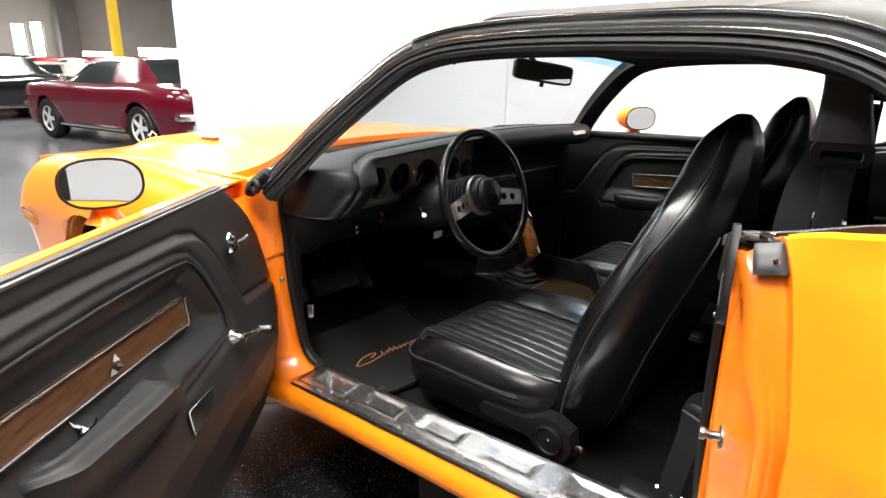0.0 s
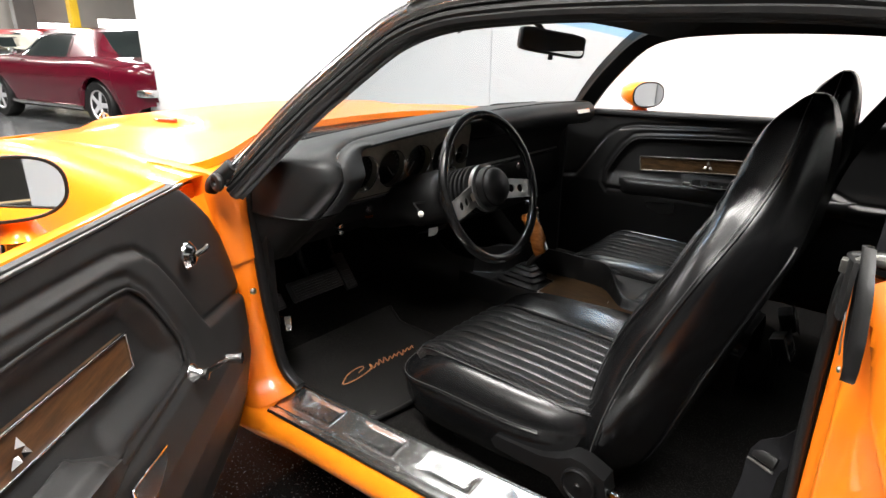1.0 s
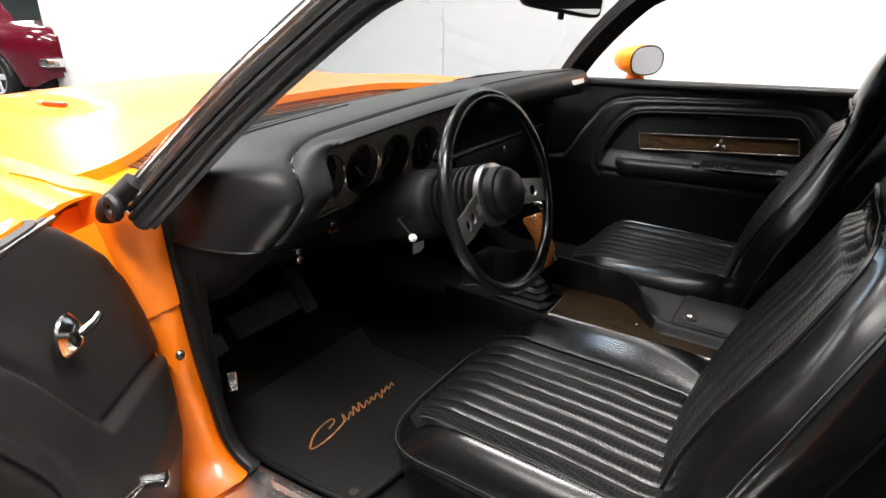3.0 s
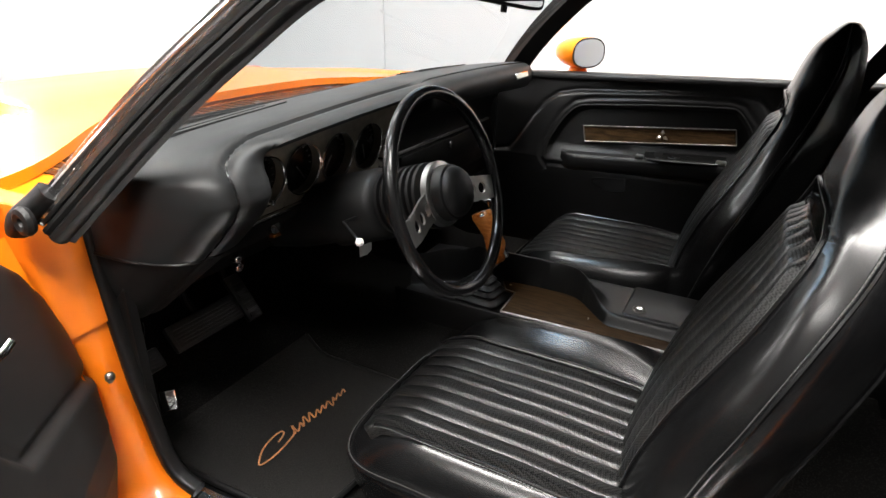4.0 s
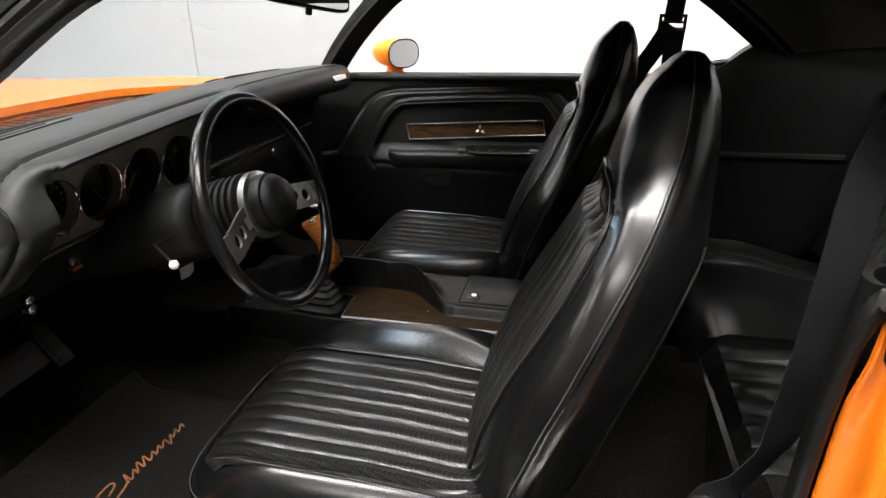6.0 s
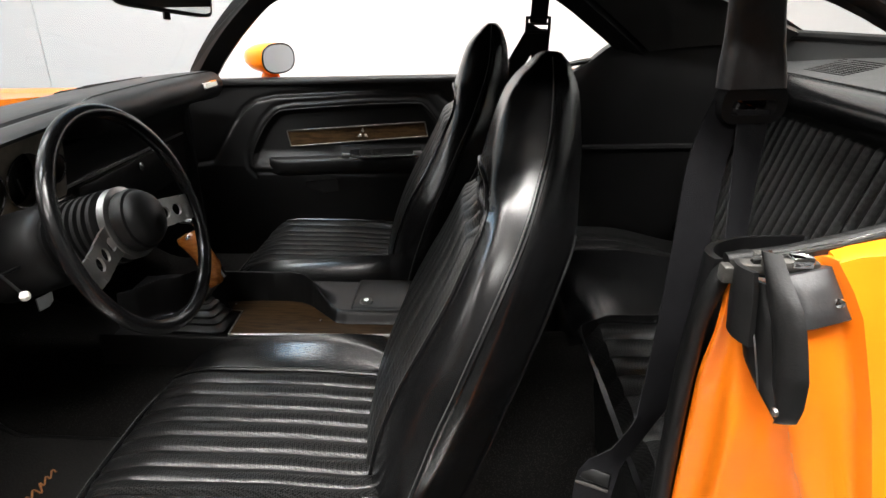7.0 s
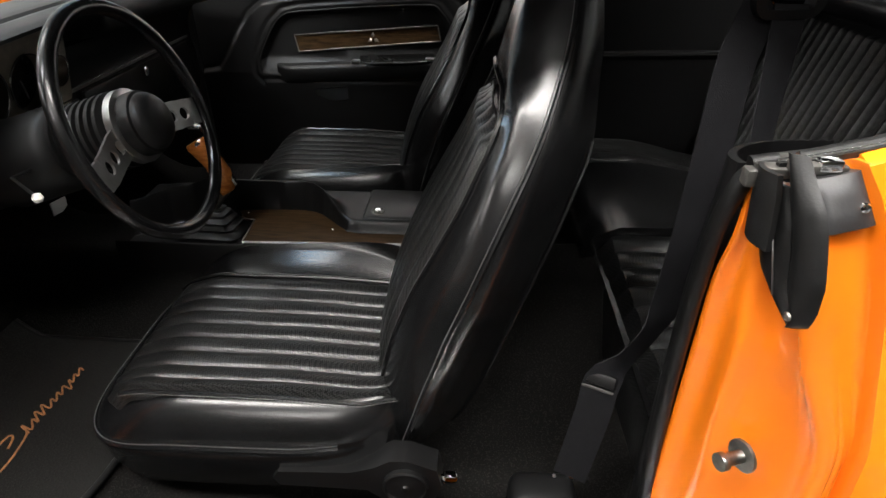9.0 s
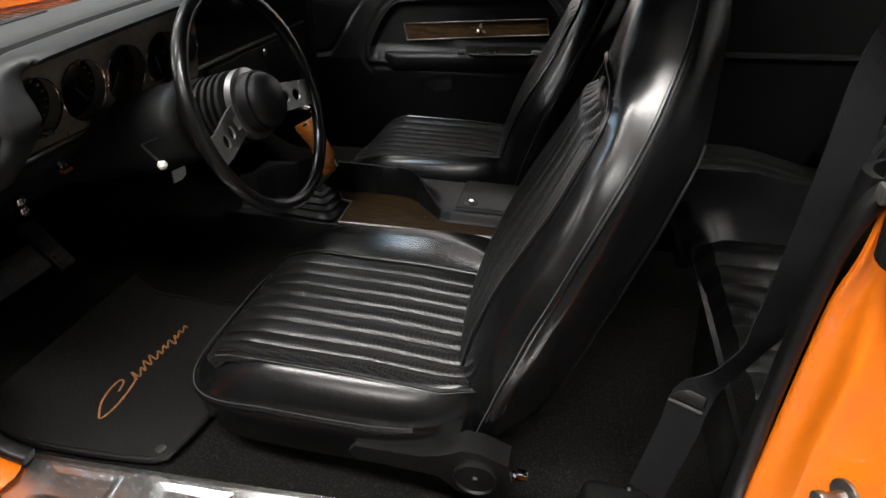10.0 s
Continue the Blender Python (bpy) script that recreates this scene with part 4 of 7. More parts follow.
def instrument_panel():
    """A dark bezel with round openings, each with a dial set back in a bright ring."""
    m = pose(0, 0.470, 0.861, 8.6, 0, 0)
    cells = [(-0.533, -0.4135, -0.460, 0.0445), (-0.4135, -0.3175, -0.366, 0.0465), (-0.3175, -0.2165, -0.267, 0.0475), (-0.2165, -0.115, -0.166, 0.0475), (-0.115, -0.055, -0.084, 0.027)]
    z0, z1 = -0.052, 0.092
    panel = part("instrument_panel", moved(box(-0.535, -0.055, 0.022, 0.028, z0, z1), m), DIAL, car, "dark brushed panel with round gauges")
    for xa, xb, cx, r in cells:
        bm = bmesh.new()
        n = 48
        ring, outer = [], []
        for i in range(n):
            a = 2 * math.pi * i / n
            c, s = math.cos(a), math.sin(a)
            k = min((xb - cx) / c if c > 1e-6 else ((xa - cx) / c if c < -1e-6 else 9), (z1 - 0.008) / s if s > 1e-6 else ((z0 - 0.008) / s if s < -1e-6 else 9))
            ring.append((bm.verts.new((cx + r * c, -0.004, 0.008 + r * s)), bm.verts.new((cx + r * c, 0.02, 0.008 + r * s))))
            outer.append(bm.verts.new((cx + k * c, -0.004, 0.008 + k * s)))
        for i in range(n):
            j = (i + 1) % n
            bm.faces.new((ring[i][0], ring[j][0], outer[j], outer[i]))
            bm.faces.new((ring[i][0], ring[j][0], ring[j][1], ring[i][1]))
        part("bezel", moved(bm, m), BEZEL, panel)
    for k, (xa, xb, cx, r) in enumerate(cells):
        g = part("gauge", moved(lathe([(r, 0), (r, 0.002), (0, 0.0021)], pose(cx, 0.016, 0.008, 90)), m), DIAL, panel, "round black gauge with pale markings")
        part("gauge_ring", moved(sweep([Vector((cx + r * math.cos(a), -0.006, 0.008 + r * math.sin(a))) for a in [2 * math.pi * i / 40 for i in range(40)]], circle(0.0018, 6), (0, 1, 0), True), m), CHROME, g)
        part("needle", moved(box(-0.0012, 0.0012, -0.001, 0.001, 0, r * 0.75), m @ pose(cx, 0.010, 0.008, 0, (200, 140, 215, 160, 100)[k], 0)), THREAD, g)
        ticks = [moved(box(-0.0008, 0.0008, -0.001, 0.001, r * 0.76, r * 0.86), m @ pose(cx, 0.0125, 0.008, 0, a, 0)) for a in range(-130, 131, 20)]
        part("scale", joined(*ticks), THREAD, g)
    part("bezel_edge", moved(box(-0.535, -0.05, -0.011, 0.0, z0 - 0.006, z0 - 0.001, 0.0012), m), CHROME, panel)
    part("reset_knob", lathe([(0.004, 0), (0.005, 0.012), (0, 0.013)], facing((-0.468, 0.455, 0.838), (0, -1, 0)), 10), CHROME, panel)
    part("reset_knob", lathe([(0.004, 0), (0.005, 0.012), (0, 0.013)], facing((-0.142, 0.455, 0.838), (0, -1, 0)), 10), CHROME, panel)


instrument_panel()

# ---- steering wheel and column ----
WC = Vector((-0.327, 0.185, 0.86))
WN = Vector((0, -math.cos(radians(17.8)), math.sin(radians(17.8))))   # towards the driver
WU = Vector((1, 0, 0))
WV = WN.cross(WU) * 1.0
if WV.z < 0:
    WV = -WV
wheel_m = Matrix((WU, WV, WN)).transposed().to_4x4()
wheel_m.translation = WC
steering = part("steering_wheel", lathe([(0.041, -0.028), (0.046, -0.024), (0.047, 0.000), (0.0455, 0.006), (0.042, 0.008), (0.041, 0.014), (0.0375, 0.019), (0.034, 0.023), (0.024, 0.028), (0.0, 0.030)], wheel_m, 40), MATTE, car, "three-spoke wheel with black rim and round hub")
rim_path = [WC + WU * 0.1635 * math.cos(a) + WV * 0.1635 * math.sin(a) for a in [2 * math.pi * k / 72 for k in range(72)]]
part("rim", sweep(rim_path, circle(0.0108, 14), WN, True), LEATHER, steering, "thick black moulded rim")
part("hub_ring", lathe([(0.049, -0.027), (0.0545, -0.025), (0.0545, -0.014), (0.049, -0.012)], wheel_m, 40), ALLOY, steering)


def spoke(angle):
    """A brushed spoke plate with three round holes."""
    d = radians(angle)
    m = wheel_m @ Matrix.Rotation(d, 4, "Z")
    bm = bmesh.new()
    t = 0.004
    xs = [0.046, 0.075, 0.102, 0.129, 0.158]

    def half(x):
        return lerp(0.024, 0.021, (x - 0.05) / 0.1)

    def zz(x):
        return lerp(-0.018, -0.003, smooth(0.05, 0.14, x))

    bits = []
    for (xa, xb) in zip(xs, xs[1:]):
        last = xb == xs[-1]
        cx, r = (xa + xb) / 2, 0.0100
        n = 24
        for side in (1, -1):
            ring, outer = [], []
            for i in range(n):
                a = 2 * math.pi * i / n
                c, s = math.cos(a), math.sin(a)
                k = min(abs(((xb - cx) if c > 0 else (xa - cx)) / c) if abs(c) > 1e-6 else 9, abs(half(cx) / s) if abs(s) > 1e-6 else 9)
                rr = 0.0005 if last else r
                ring.append(bm.verts.new((cx + rr * c, rr * s, zz(cx + rr * c) + side * t / 2)))
                outer.append(bm.verts.new((cx + k * c, k * s, zz(cx + k * c) + side * t / 2)))
            for i in range(n):
                j = (i + 1) % n
                bm.faces.new((ring[i], ring[j], outer[j], outer[i]))
            bits.append((ring, outer))
        (r1, o1), (r2, o2) = bits[-2], bits[-1]
        for i in range(n):
            j = (i + 1) % n
            bm.faces.new((r1[i], r1[j], r2[j], r2[i]))
            bm.faces.new((o1[i], o1[j], o2[j], o2[i]))
    part("spoke", moved(bm, m), ALLOY, steering, "brushed metal spoke with three holes", smooth=False)


for angle in (-11, 191):
    spoke(angle)
ahead = -WN
col = part("steering_column", lathe([(0.058, 0.22), (0.058, 0.34), (0.05, 0.42)] , facing(WC, ahead), 28), MATTE, car, "black steering column with ribbed boot")
boot_prof = [(0.046, 0.03)]
for k in range(7):
    boot_prof += [(0.056, 0.036 + 0.013 * k), (0.056, 0.042 + 0.013 * k), (0.048, 0.0445 + 0.013 * k), (0.048, 0.047 + 0.013 * k)]
boot_prof += [(0.056, 0.13), (0.064, 0.14), (0.066, 0.24)]
part("ribbed_boot", lathe(boot_prof, facing(WC, ahead), 36), MATTE, col)
lever_at = Vector((-0.500, 0.247, 0.821))
part("signal_lever", tube([Vector((-0.385, 0.335, 0.808)), Vector((-0.443, 0.320, 0.820)), lever_at], 0.0022, 8), MATTE, col)
part("lever_knob", lathe([(0.0, -0.0068), (0.0048, -0.0048), (0.0068, 0), (0.0048, 0.0048), (0.0, 0.0068)], pose(*lever_at), 16), WHITEKNOB, col, "small ivory lever knob")
part("release_tag", moved(sheet([[(-0.017, 0, -0.010), (-0.012, 0, 0.010)], [(0.0, 0, -0.010), (0.0, 0, 0.010)], [(0.012, 0, -0.004), (0.017, 0, 0.010)]], 0.003, (0, 1, 0)), pose(-0.298, 0.386, 0.703, -20, 0, -15)), ALLOY, col, "small bright release tag")
part("ignition_key", joined(lathe([(0.010, 0), (0.010, 0.010), (0, 0.011)], facing((-0.262, 0.29, 0.80), (0.7, -0.7, 0.1)), 16), box(-0.256, -0.252, 0.265, 0.285, 0.785, 0.812, 0.001)), CHROME, col)


# ---- pedals ----
def pedal(x, y, z, w, h, name, label):
    m = pose(x, y, z, -38, 0, 0)
    # black rubber drawn in grey: the light on the pads is in the colour
    p = part(name, moved(box(-w / 2, w / 2, -0.008, 0.008, -h / 2, h / 2, 0.006), m), SEALANT, car, label)
    for k in range(6):
        part("rib", moved(box(-w / 2 + 0.008, w / 2 - 0.008, -0.012, -0.008, -h / 2 + 0.008 + k * (h - 0.016) / 6, -h / 2 + 0.008 + (k + 0.55) * (h - 0.016) / 6, 0.001), m), SEALANT, p)
    part("arm", tube(spline([(x, y + 0.01, z), (x, y + 0.06, z + 0.05), (x, y + 0.1, z + 0.2)], 8), 0.008), MATTE, p)


pedal(-0.395, 0.762, 0.480, 0.185, 0.062, "brake_pedal", "wide ribbed rubber brake pedal")
pedal(-0.268, 0.78, 0.48, 0.045, 0.12, "accelerator_pedal", "narrow ribbed accelerator pedal")
pedal(-0.575, 0.72, 0.49, 0.07, 0.045, "parking_pedal", "small rubber parking brake pedal")
part("vent_flap", moved(box(-0.003, 0.003, -0.013, 0.013, -0.019, 0.019, 0.003), pose(-0.640, 0.567, 0.508, 0, 12, 52)), CHROME, car, "bright kick panel vent pull")
part("kick_knob", lathe([(0.006, 0), (0.014, 0.008), (0.014, 0.014), (0, 0.018)], facing((-0.655, 0.60, 0.645), (0.6, -0.8, 0)), 14), CHROME, car)

# ---- centre console ----
RISE = [(-0.045, 0.44), (-0.020, 0.402), (0.015, 0.375), (0.036, 0.33), (0.040, 0.25), (0.040, 0.159), (0.041, 0.085), (0.036, 0.058), (0.021, 0.034), (-0.021, -0.004), (-0.050, -0.030), (-0.056, -0.055), (-0.055, -0.36)]


def console_z(x, y):
    """Height of the console: a low wooden deck, a raised wall along it that sweeps down to the lid."""
    d = polyline_distance(RISE, x, y)
    crest = 0.555 + 0.045 * smooth(-0.048, 0.062, y)
    high = lerp(lerp(crest, 0.555, smooth(0.004, 0.045, d)), lerp(0.600, 0.566, smooth(0.010, 0.024, d)), smooth(0.055, 0.078, y))
    high -= 0.020 * smooth(0.094, 0.112, x) ** 2 + 0.006 * smooth(0.36, 0.44, y)
    wide = lerp(0.018, 0.0055, smooth(-0.05, 0.0, y)) + 0.012 * smooth(0.27, 0.34, y)
    deck = 0.528 - 0.026 * smooth(0.174, 0.178, y) * smooth(-0.110, -0.106, x)
    return lerp(deck, high, smooth(-0.001, wide, d))


rows = []
for k in range(183):
    y = 0.44 - 0.78 * k / 182
    row = [Vector((-0.116, y, 0.41)), Vector((-0.115, y, 0.524))]
    row += [Vector((lerp(-0.112, 0.112, j / 84), y, console_z(lerp(-0.112, 0.112, j / 84), y))) for j in range(85)]
    rows.append(row + [Vector((0.118, y, 0.54)), Vector((0.120, y, 0.41))])
console = part("console", sheet(rows, 0.004, (0, 0, 1)), VINYL, car, "black moulded centre console with a low wooden deck")
deck = bmesh.new()
edge = [(-0.104, 0.173), (-0.010, 0.178), (-0.004, 0.205), (0.032, 0.228), (0.0385, 0.159), (0.0395, 0.085), (0.034, 0.056), (0.019, 0.032), (-0.023, -0.006), (-0.052, -0.032), (-0.0585, -0.056), (-0.0575, -0.33), (-0.090, -0.33), (-0.095, -0.141), (-0.100, 0.05)]
low, top = [[deck.verts.new((x, y, z)) for x, y in edge] for z in (0.526, 0.5325)]
deck.faces.new(top)
for i in range(len(edge)):
    deck.faces.new((low[i], low[i - 1], top[i - 1], top[i]))
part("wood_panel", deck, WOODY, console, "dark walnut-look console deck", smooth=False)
for x, y in ((-0.045, 0.0), (0.022, 0.205)):
    part("deck_screw", lathe([(0.0032, 0), (0.0026, 0.0012), (0, 0.0016)], pose(x, y, 0.5325), 10), CHROME, console)
part("wood_trim", sweep([Vector(p) for p in ((-0.0945, -0.33, 0.531), (-0.0985, -0.141, 0.531), (-0.1035, 0.05, 0.531), (-0.108, 0.174, 0.531))], rounded(0.005, 0.006, 0.0015), (-1, 0, 0)), ALLOY, console, "thin bright trim strip")
part("opening_trim", sweep([Vector(p) for p in ((-0.106, 0.176, 0.532), (-0.010, 0.1805, 0.532), (-0.006, 0.207, 0.532))], rounded(0.0016, 0.003, 0.0005), (0, 1, 0)), STEEL, console)
part("console_lid", box(-0.034, 0.108, -0.33, -0.062, 0.548, 0.5585, 0.007, 3), VINYL, console, "padded console lid")
lock = part("console_lock", lathe([(0.0145, 0), (0.0145, 0.002), (0.0125, 0.003), (0.0115, 0.001), (0.007, 0.0012), (0.0065, 0.004), (0, 0.0045)], pose(-0.006, -0.093, 0.5585, 0, -6), 24), GUNMETAL, console, "round console lock")
part("lock_barrel", lathe([(0.0058, 0), (0.0055, 0.003), (0.002, 0.0034), (0, 0.0025)], pose(-0.006, -0.093, 0.561, 0, -6), 16), CHROME, lock)
shift_rings = []
for k in range(23):
    t = k / 22
    c = Vector((lerp(-0.034, -0.040, t), lerp(0.268, 0.250, t), lerp(0.500, 0.574, t ** 0.9)))
    w = lerp(0.066, 0.020, t ** 0.8) * (1.0 + 0.10 * math.sin(t * 5 * 2 * math.pi))
    shift_rings.append([c + Vector((a, b * lerp(1.3, 1.0, t), -0.10 * a + 0.05 * b)) for a, b in rounded(w * 2, w * 2, w * 0.35, 3)])
shifter = part("shifter", loft(shift_rings), MATTE, car, "pleated black shifter boot with wooden grip")
part("stem", tube(spline([(-0.040, 0.250, 0.570), (-0.040, 0.236, 0.592), (-0.040, 0.216, 0.616)], 8), 0.008, 10), STEEL, shifter)
grip_rings = []
for t, w, d in ((0, 0.013, 0.020), (0.12, 0.017, 0.026), (0.35, 0.019, 0.029), (0.6, 0.016, 0.026), (0.8, 0.018, 0.029), (0.93, 0.019, 0.032), (1.0, 0.013, 0.026)):
    c = Vector((-0.04, lerp(0.214, 0.262, t) - 0.01 * math.sin(math.pi * t), lerp(0.612, 0.722, t)))
    grip_rings.append([c + Vector((w * a, d * b * 0.75, -d * b * 0.4)) for a, b in circle(1.0, 14)])
part("pistol_grip", loft(grip_rings), GRIPWOOD, shifter, "orange-brown wooden pistol grip")
for t in (0.15, 0.85):
    part("grip_screw", lathe([(0.006, 0), (0.005, 0.002), (0, 0.0025)], facing((-0.055, lerp(0.212, 0.262, t) - 0.004, lerp(0.632, 0.735, t)), (-1, -0.3, 0)), 10), CHROME, shifter)
part("grip_spine", tube(spline([(-0.04, 0.195, 0.63), (-0.04, 0.222, 0.69), (-0.04, 0.238, 0.745), (-0.04, 0.268, 0.752)], 12), 0.006), CHROME, shifter)

# ---- interior mirror ----
rvm = thing("rear_view_mirror", "black rear-view mirror hanging from the windscreen header", "mirror", (0, 0.25, 1.18))
rm = pose(0.0, -0.005, -0.012, -3, 8, -30)


def oval(w, h, p=3.2, n=36):
    return [(w * math.copysign(abs(math.cos(a)) ** (2 / p), math.cos(a)), h * math.copysign(abs(math.sin(a)) ** (2 / p), math.sin(a))) for a in [2 * math.pi * k / n for k in range(n)]]


part("housing", moved(loft([[(x * s, y, z * s) for x, z in oval(0.096, 0.029, 7)] for y, s in ((-0.009, 0.97), (-0.006, 1), (0.006, 1), (0.016, 0.9), (0.022, 0.6))]), rm), MATTE, rvm)
part("mirror_face", moved(loft([[(x, y, z) for x, z in oval(0.089, 0.0235, 7)] for y in (-0.0105, -0.008)]), rm), MIRROR, rvm, "silvered mirror face")
part("stem", tube([(0.0, 0.012, -0.005), (-0.012, 0.02, 0.02), (-0.045, 0.04, 0.055)], 0.007), MATTE, rvm)
part("tab", moved(box(-0.006, 0.006, -0.006, 0.002, -0.042, -0.026, 0.002), rm), MATTE, rvm)


# ---- outside mirrors ----
def outside_mirror(sgn, at, turn, name_label, foot):
    th = thing("side_mirror", name_label, "mirror", at, group="side mirrors")
    m = pose(0, 0, 0, -5 if sgn < 0 else 0, 0, turn)
    part("shell", moved(loft([[(x * s, y, z * s) for x, z in oval(0.072, 0.048, 2.5)] for y, s in ((-0.012, 0.97), (-0.006, 1.0), (0.02, 0.98), (0.06, 0.86), (0.095, 0.6), (0.115, 0.2))]), m), ORANGE, th, "rounded orange mirror shell")
    part("mirror_face", moved(loft([[(x, y, z) for x, z in oval(0.066, 0.042, 2.5)] for y in (-0.014, -0.008)]), m), MIRROR, th, "silvered mirror glass")
    part("gasket", moved(sweep([Vector((x, -0.013, z)) for x, z in oval(0.068, 0.044, 2.5)], circle(0.003, 6), (0, 1, 0), True), m), RUBBER, th)
    part("foot", moved(loft([[(x * s, 0.03 + y * s * 1.4, z) for x, y in circle(0.028, 14)] for z, s in ((-0.03, 0.8), (-0.045, 0.75), (-0.06, 0.9), (foot, 1.3))]), m), ORANGE, th)
    return th


outside_mirror(1, (0.815, 0.300, 0.990), -29, "orange passenger-side door mirror above the belt line", -0.065)
outside_mirror(-1, (-1.171, 0.42, 0.968), -15, "orange driver-side mirror on the open door", -0.075)


# ---- doors ----
RIDGE = [(-0.20, 0.622), (-0.06, 0.644), (0.060, 0.660), (0.080, 0.664), (0.100, 0.690), (0.150, 0.775), (0.185, 0.822), (0.225, 0.851), (0.290, 0.865), (0.54, 0.879), (0.74, 0.890), (0.80, 0.882), (0.84, 0.84), (0.90, 0.74), (1.0, 0.70), (1.30, 0.70)]
INNER = [(0.44, 0.652), (0.30, 0.640), (0.232, 0.637), (0.215, 0.655), (0.213, 0.690), (0.235, 0.740), (0.262, 0.785), (0.295, 0.815), (0.34, 0.825), (0.54, 0.840), (0.72, 0.848), (0.755, 0.84), (0.79, 0.80), (0.82, 0.74), (0.82, 0.66)]
OFFS = [(0.25, 0.0), (0.29, 0.02), (0.40, 0.05), (0.50, 0.065), (0.56, 0.064), (0.62, 0.052), (0.90, -0.010), (0.96, -0.020)]


SHUT_OFFS = [(0.25, 0.0), (0.40, 0.030), (0.50, 0.040), (0.60, 0.046), (0.65, 0.046), (0.90, -0.010), (0.96, -0.020)]


def panel_off(s, z, stretch=1.0):
    """How far the door's inner panel stands out at s along it and height z; stretch draws out its rear part."""
    shut = stretch == 1.0
    o = table(SHUT_OFFS if shut else OFFS, z)
    if s > 0.6:
        s = 0.6 + (s - 0.6) / stretch
    d = polyline_distance(RIDGE, s, z)
    o += 0.009 * smooth(-0.007, 0.011, -d) - 0.007 * math.exp(-(d / 0.0075) ** 2)
    e = -polyline_distance(INNER, s, z)
    if z < 0.652 and s > 0.22:
        e = -min(0.2, math.hypot(0.652 - z, max(0.0, s - 0.82)))
    elif s > 0.44 and s < 0.82:
        e = min(e, (z - 0.652) * 3) if z < 0.70 else e
    low = smooth(0.645, 0.70, z)
    o -= 0.030 * smooth(-0.002, 0.016 if shut else 0.040, e) * (0.2 + 0.8 * low)
    o -= 0.005 * math.exp(-(e / 0.0075) ** 2) + 0.005 * math.exp(-((e + 0.020) / 0.0075) ** 2)
    # the long shelf that carries the armrest
    o += 0.012 * smooth(0.44, 0.50, s) * math.exp(-((z - 0.690) / 0.03) ** 2)
    return o


DOOR0, DOORD, DOORN = Vector((-0.893, 0.50, 0)), Vector((-0.719, -0.695, 0)), Vector((0.695, -0.719, 0))


def on_door(s, o, z):
    return LEVEL @ (DOOR0 + DOORD * s + DOORN * o + Vector((0, 0, z)))


def on_right(s, o, z):
    """The closed passenger door: s runs back from its front edge."""
    return Vector((0.722 - o * 0.8, 0.575 - s, z + 0.022))


def open_armrest(place, th):
    """Soft armrest with a deep pull cup, rounded at its rear end."""
    rows = []
    for k in range(141):
        s = lerp(0.42, 0.800, k / 140)
        rise = smooth(0.42, 0.57, s)
        top = lerp(0.650, 0.710 + 0.045 * (s - 0.46), rise)
        end = math.sqrt(max(0.0, 1 - max(0.0, (s - 0.745) / 0.0551) ** 2))
        crest = lerp(0.046, lerp(0.086, 0.064, smooth(0.56, 0.80, s)), rise)
        crest = lerp(0.0, crest, end)
        row = []
        for j in range(44):
            o = lerp(-0.012, crest, j / 43)
            # rounded cup between the door panel and the crest
            ds, do = abs(s - 0.646) / 0.112, abs(o - 0.006) / 0.029
            d = (ds ** 4 + do ** 4) ** 0.25
            z = top - 0.045 * smooth(1.03, 0.80, d) + 0.003 * math.exp(-((d - 1.10) / 0.07) ** 2)
            z -= 0.010 * smooth(crest - 0.022, crest, o) ** 2 * end
            z -= 0.020 * (1 - end) ** 2
            z -= 0.0022 * math.exp(-((s - 0.532 - 0.10 * max(0.0, 0.03 - o)) / 0.0028) ** 2)
            row.append(place(s, o, z))
        low = crest * 0.94
        foot = table(OFFS, 0.60) - 0.012
        for u in range(1, 15):
            a = u / 14
            row.append(place(s, lerp(low, foot, smooth(0.25, 1.0, a)) + 0.006 * math.sin(math.pi * min(1, a * 2.2)) * end, lerp(top - 0.010, 0.585 + 0.03 * s, a ** 0.9)))
        rows.append(row)
    part("armrest", sheet(rows), LITVINYL, th, "soft black armrest with a deep pull cup")
    part("latch_lever", sheet([[place(lerp(0.642, 0.690, k / 6), 0.006 + 0.012 * q + 0.008 * math.sin(math.pi * k / 6), 0.700 + 0.010 * q + 0.03 * (k / 6) ** 2 * (1 - q)) for q in (0, 0.5, 1)] for k in range(7)], 0.004), CHROME, th, "chrome door latch lever")


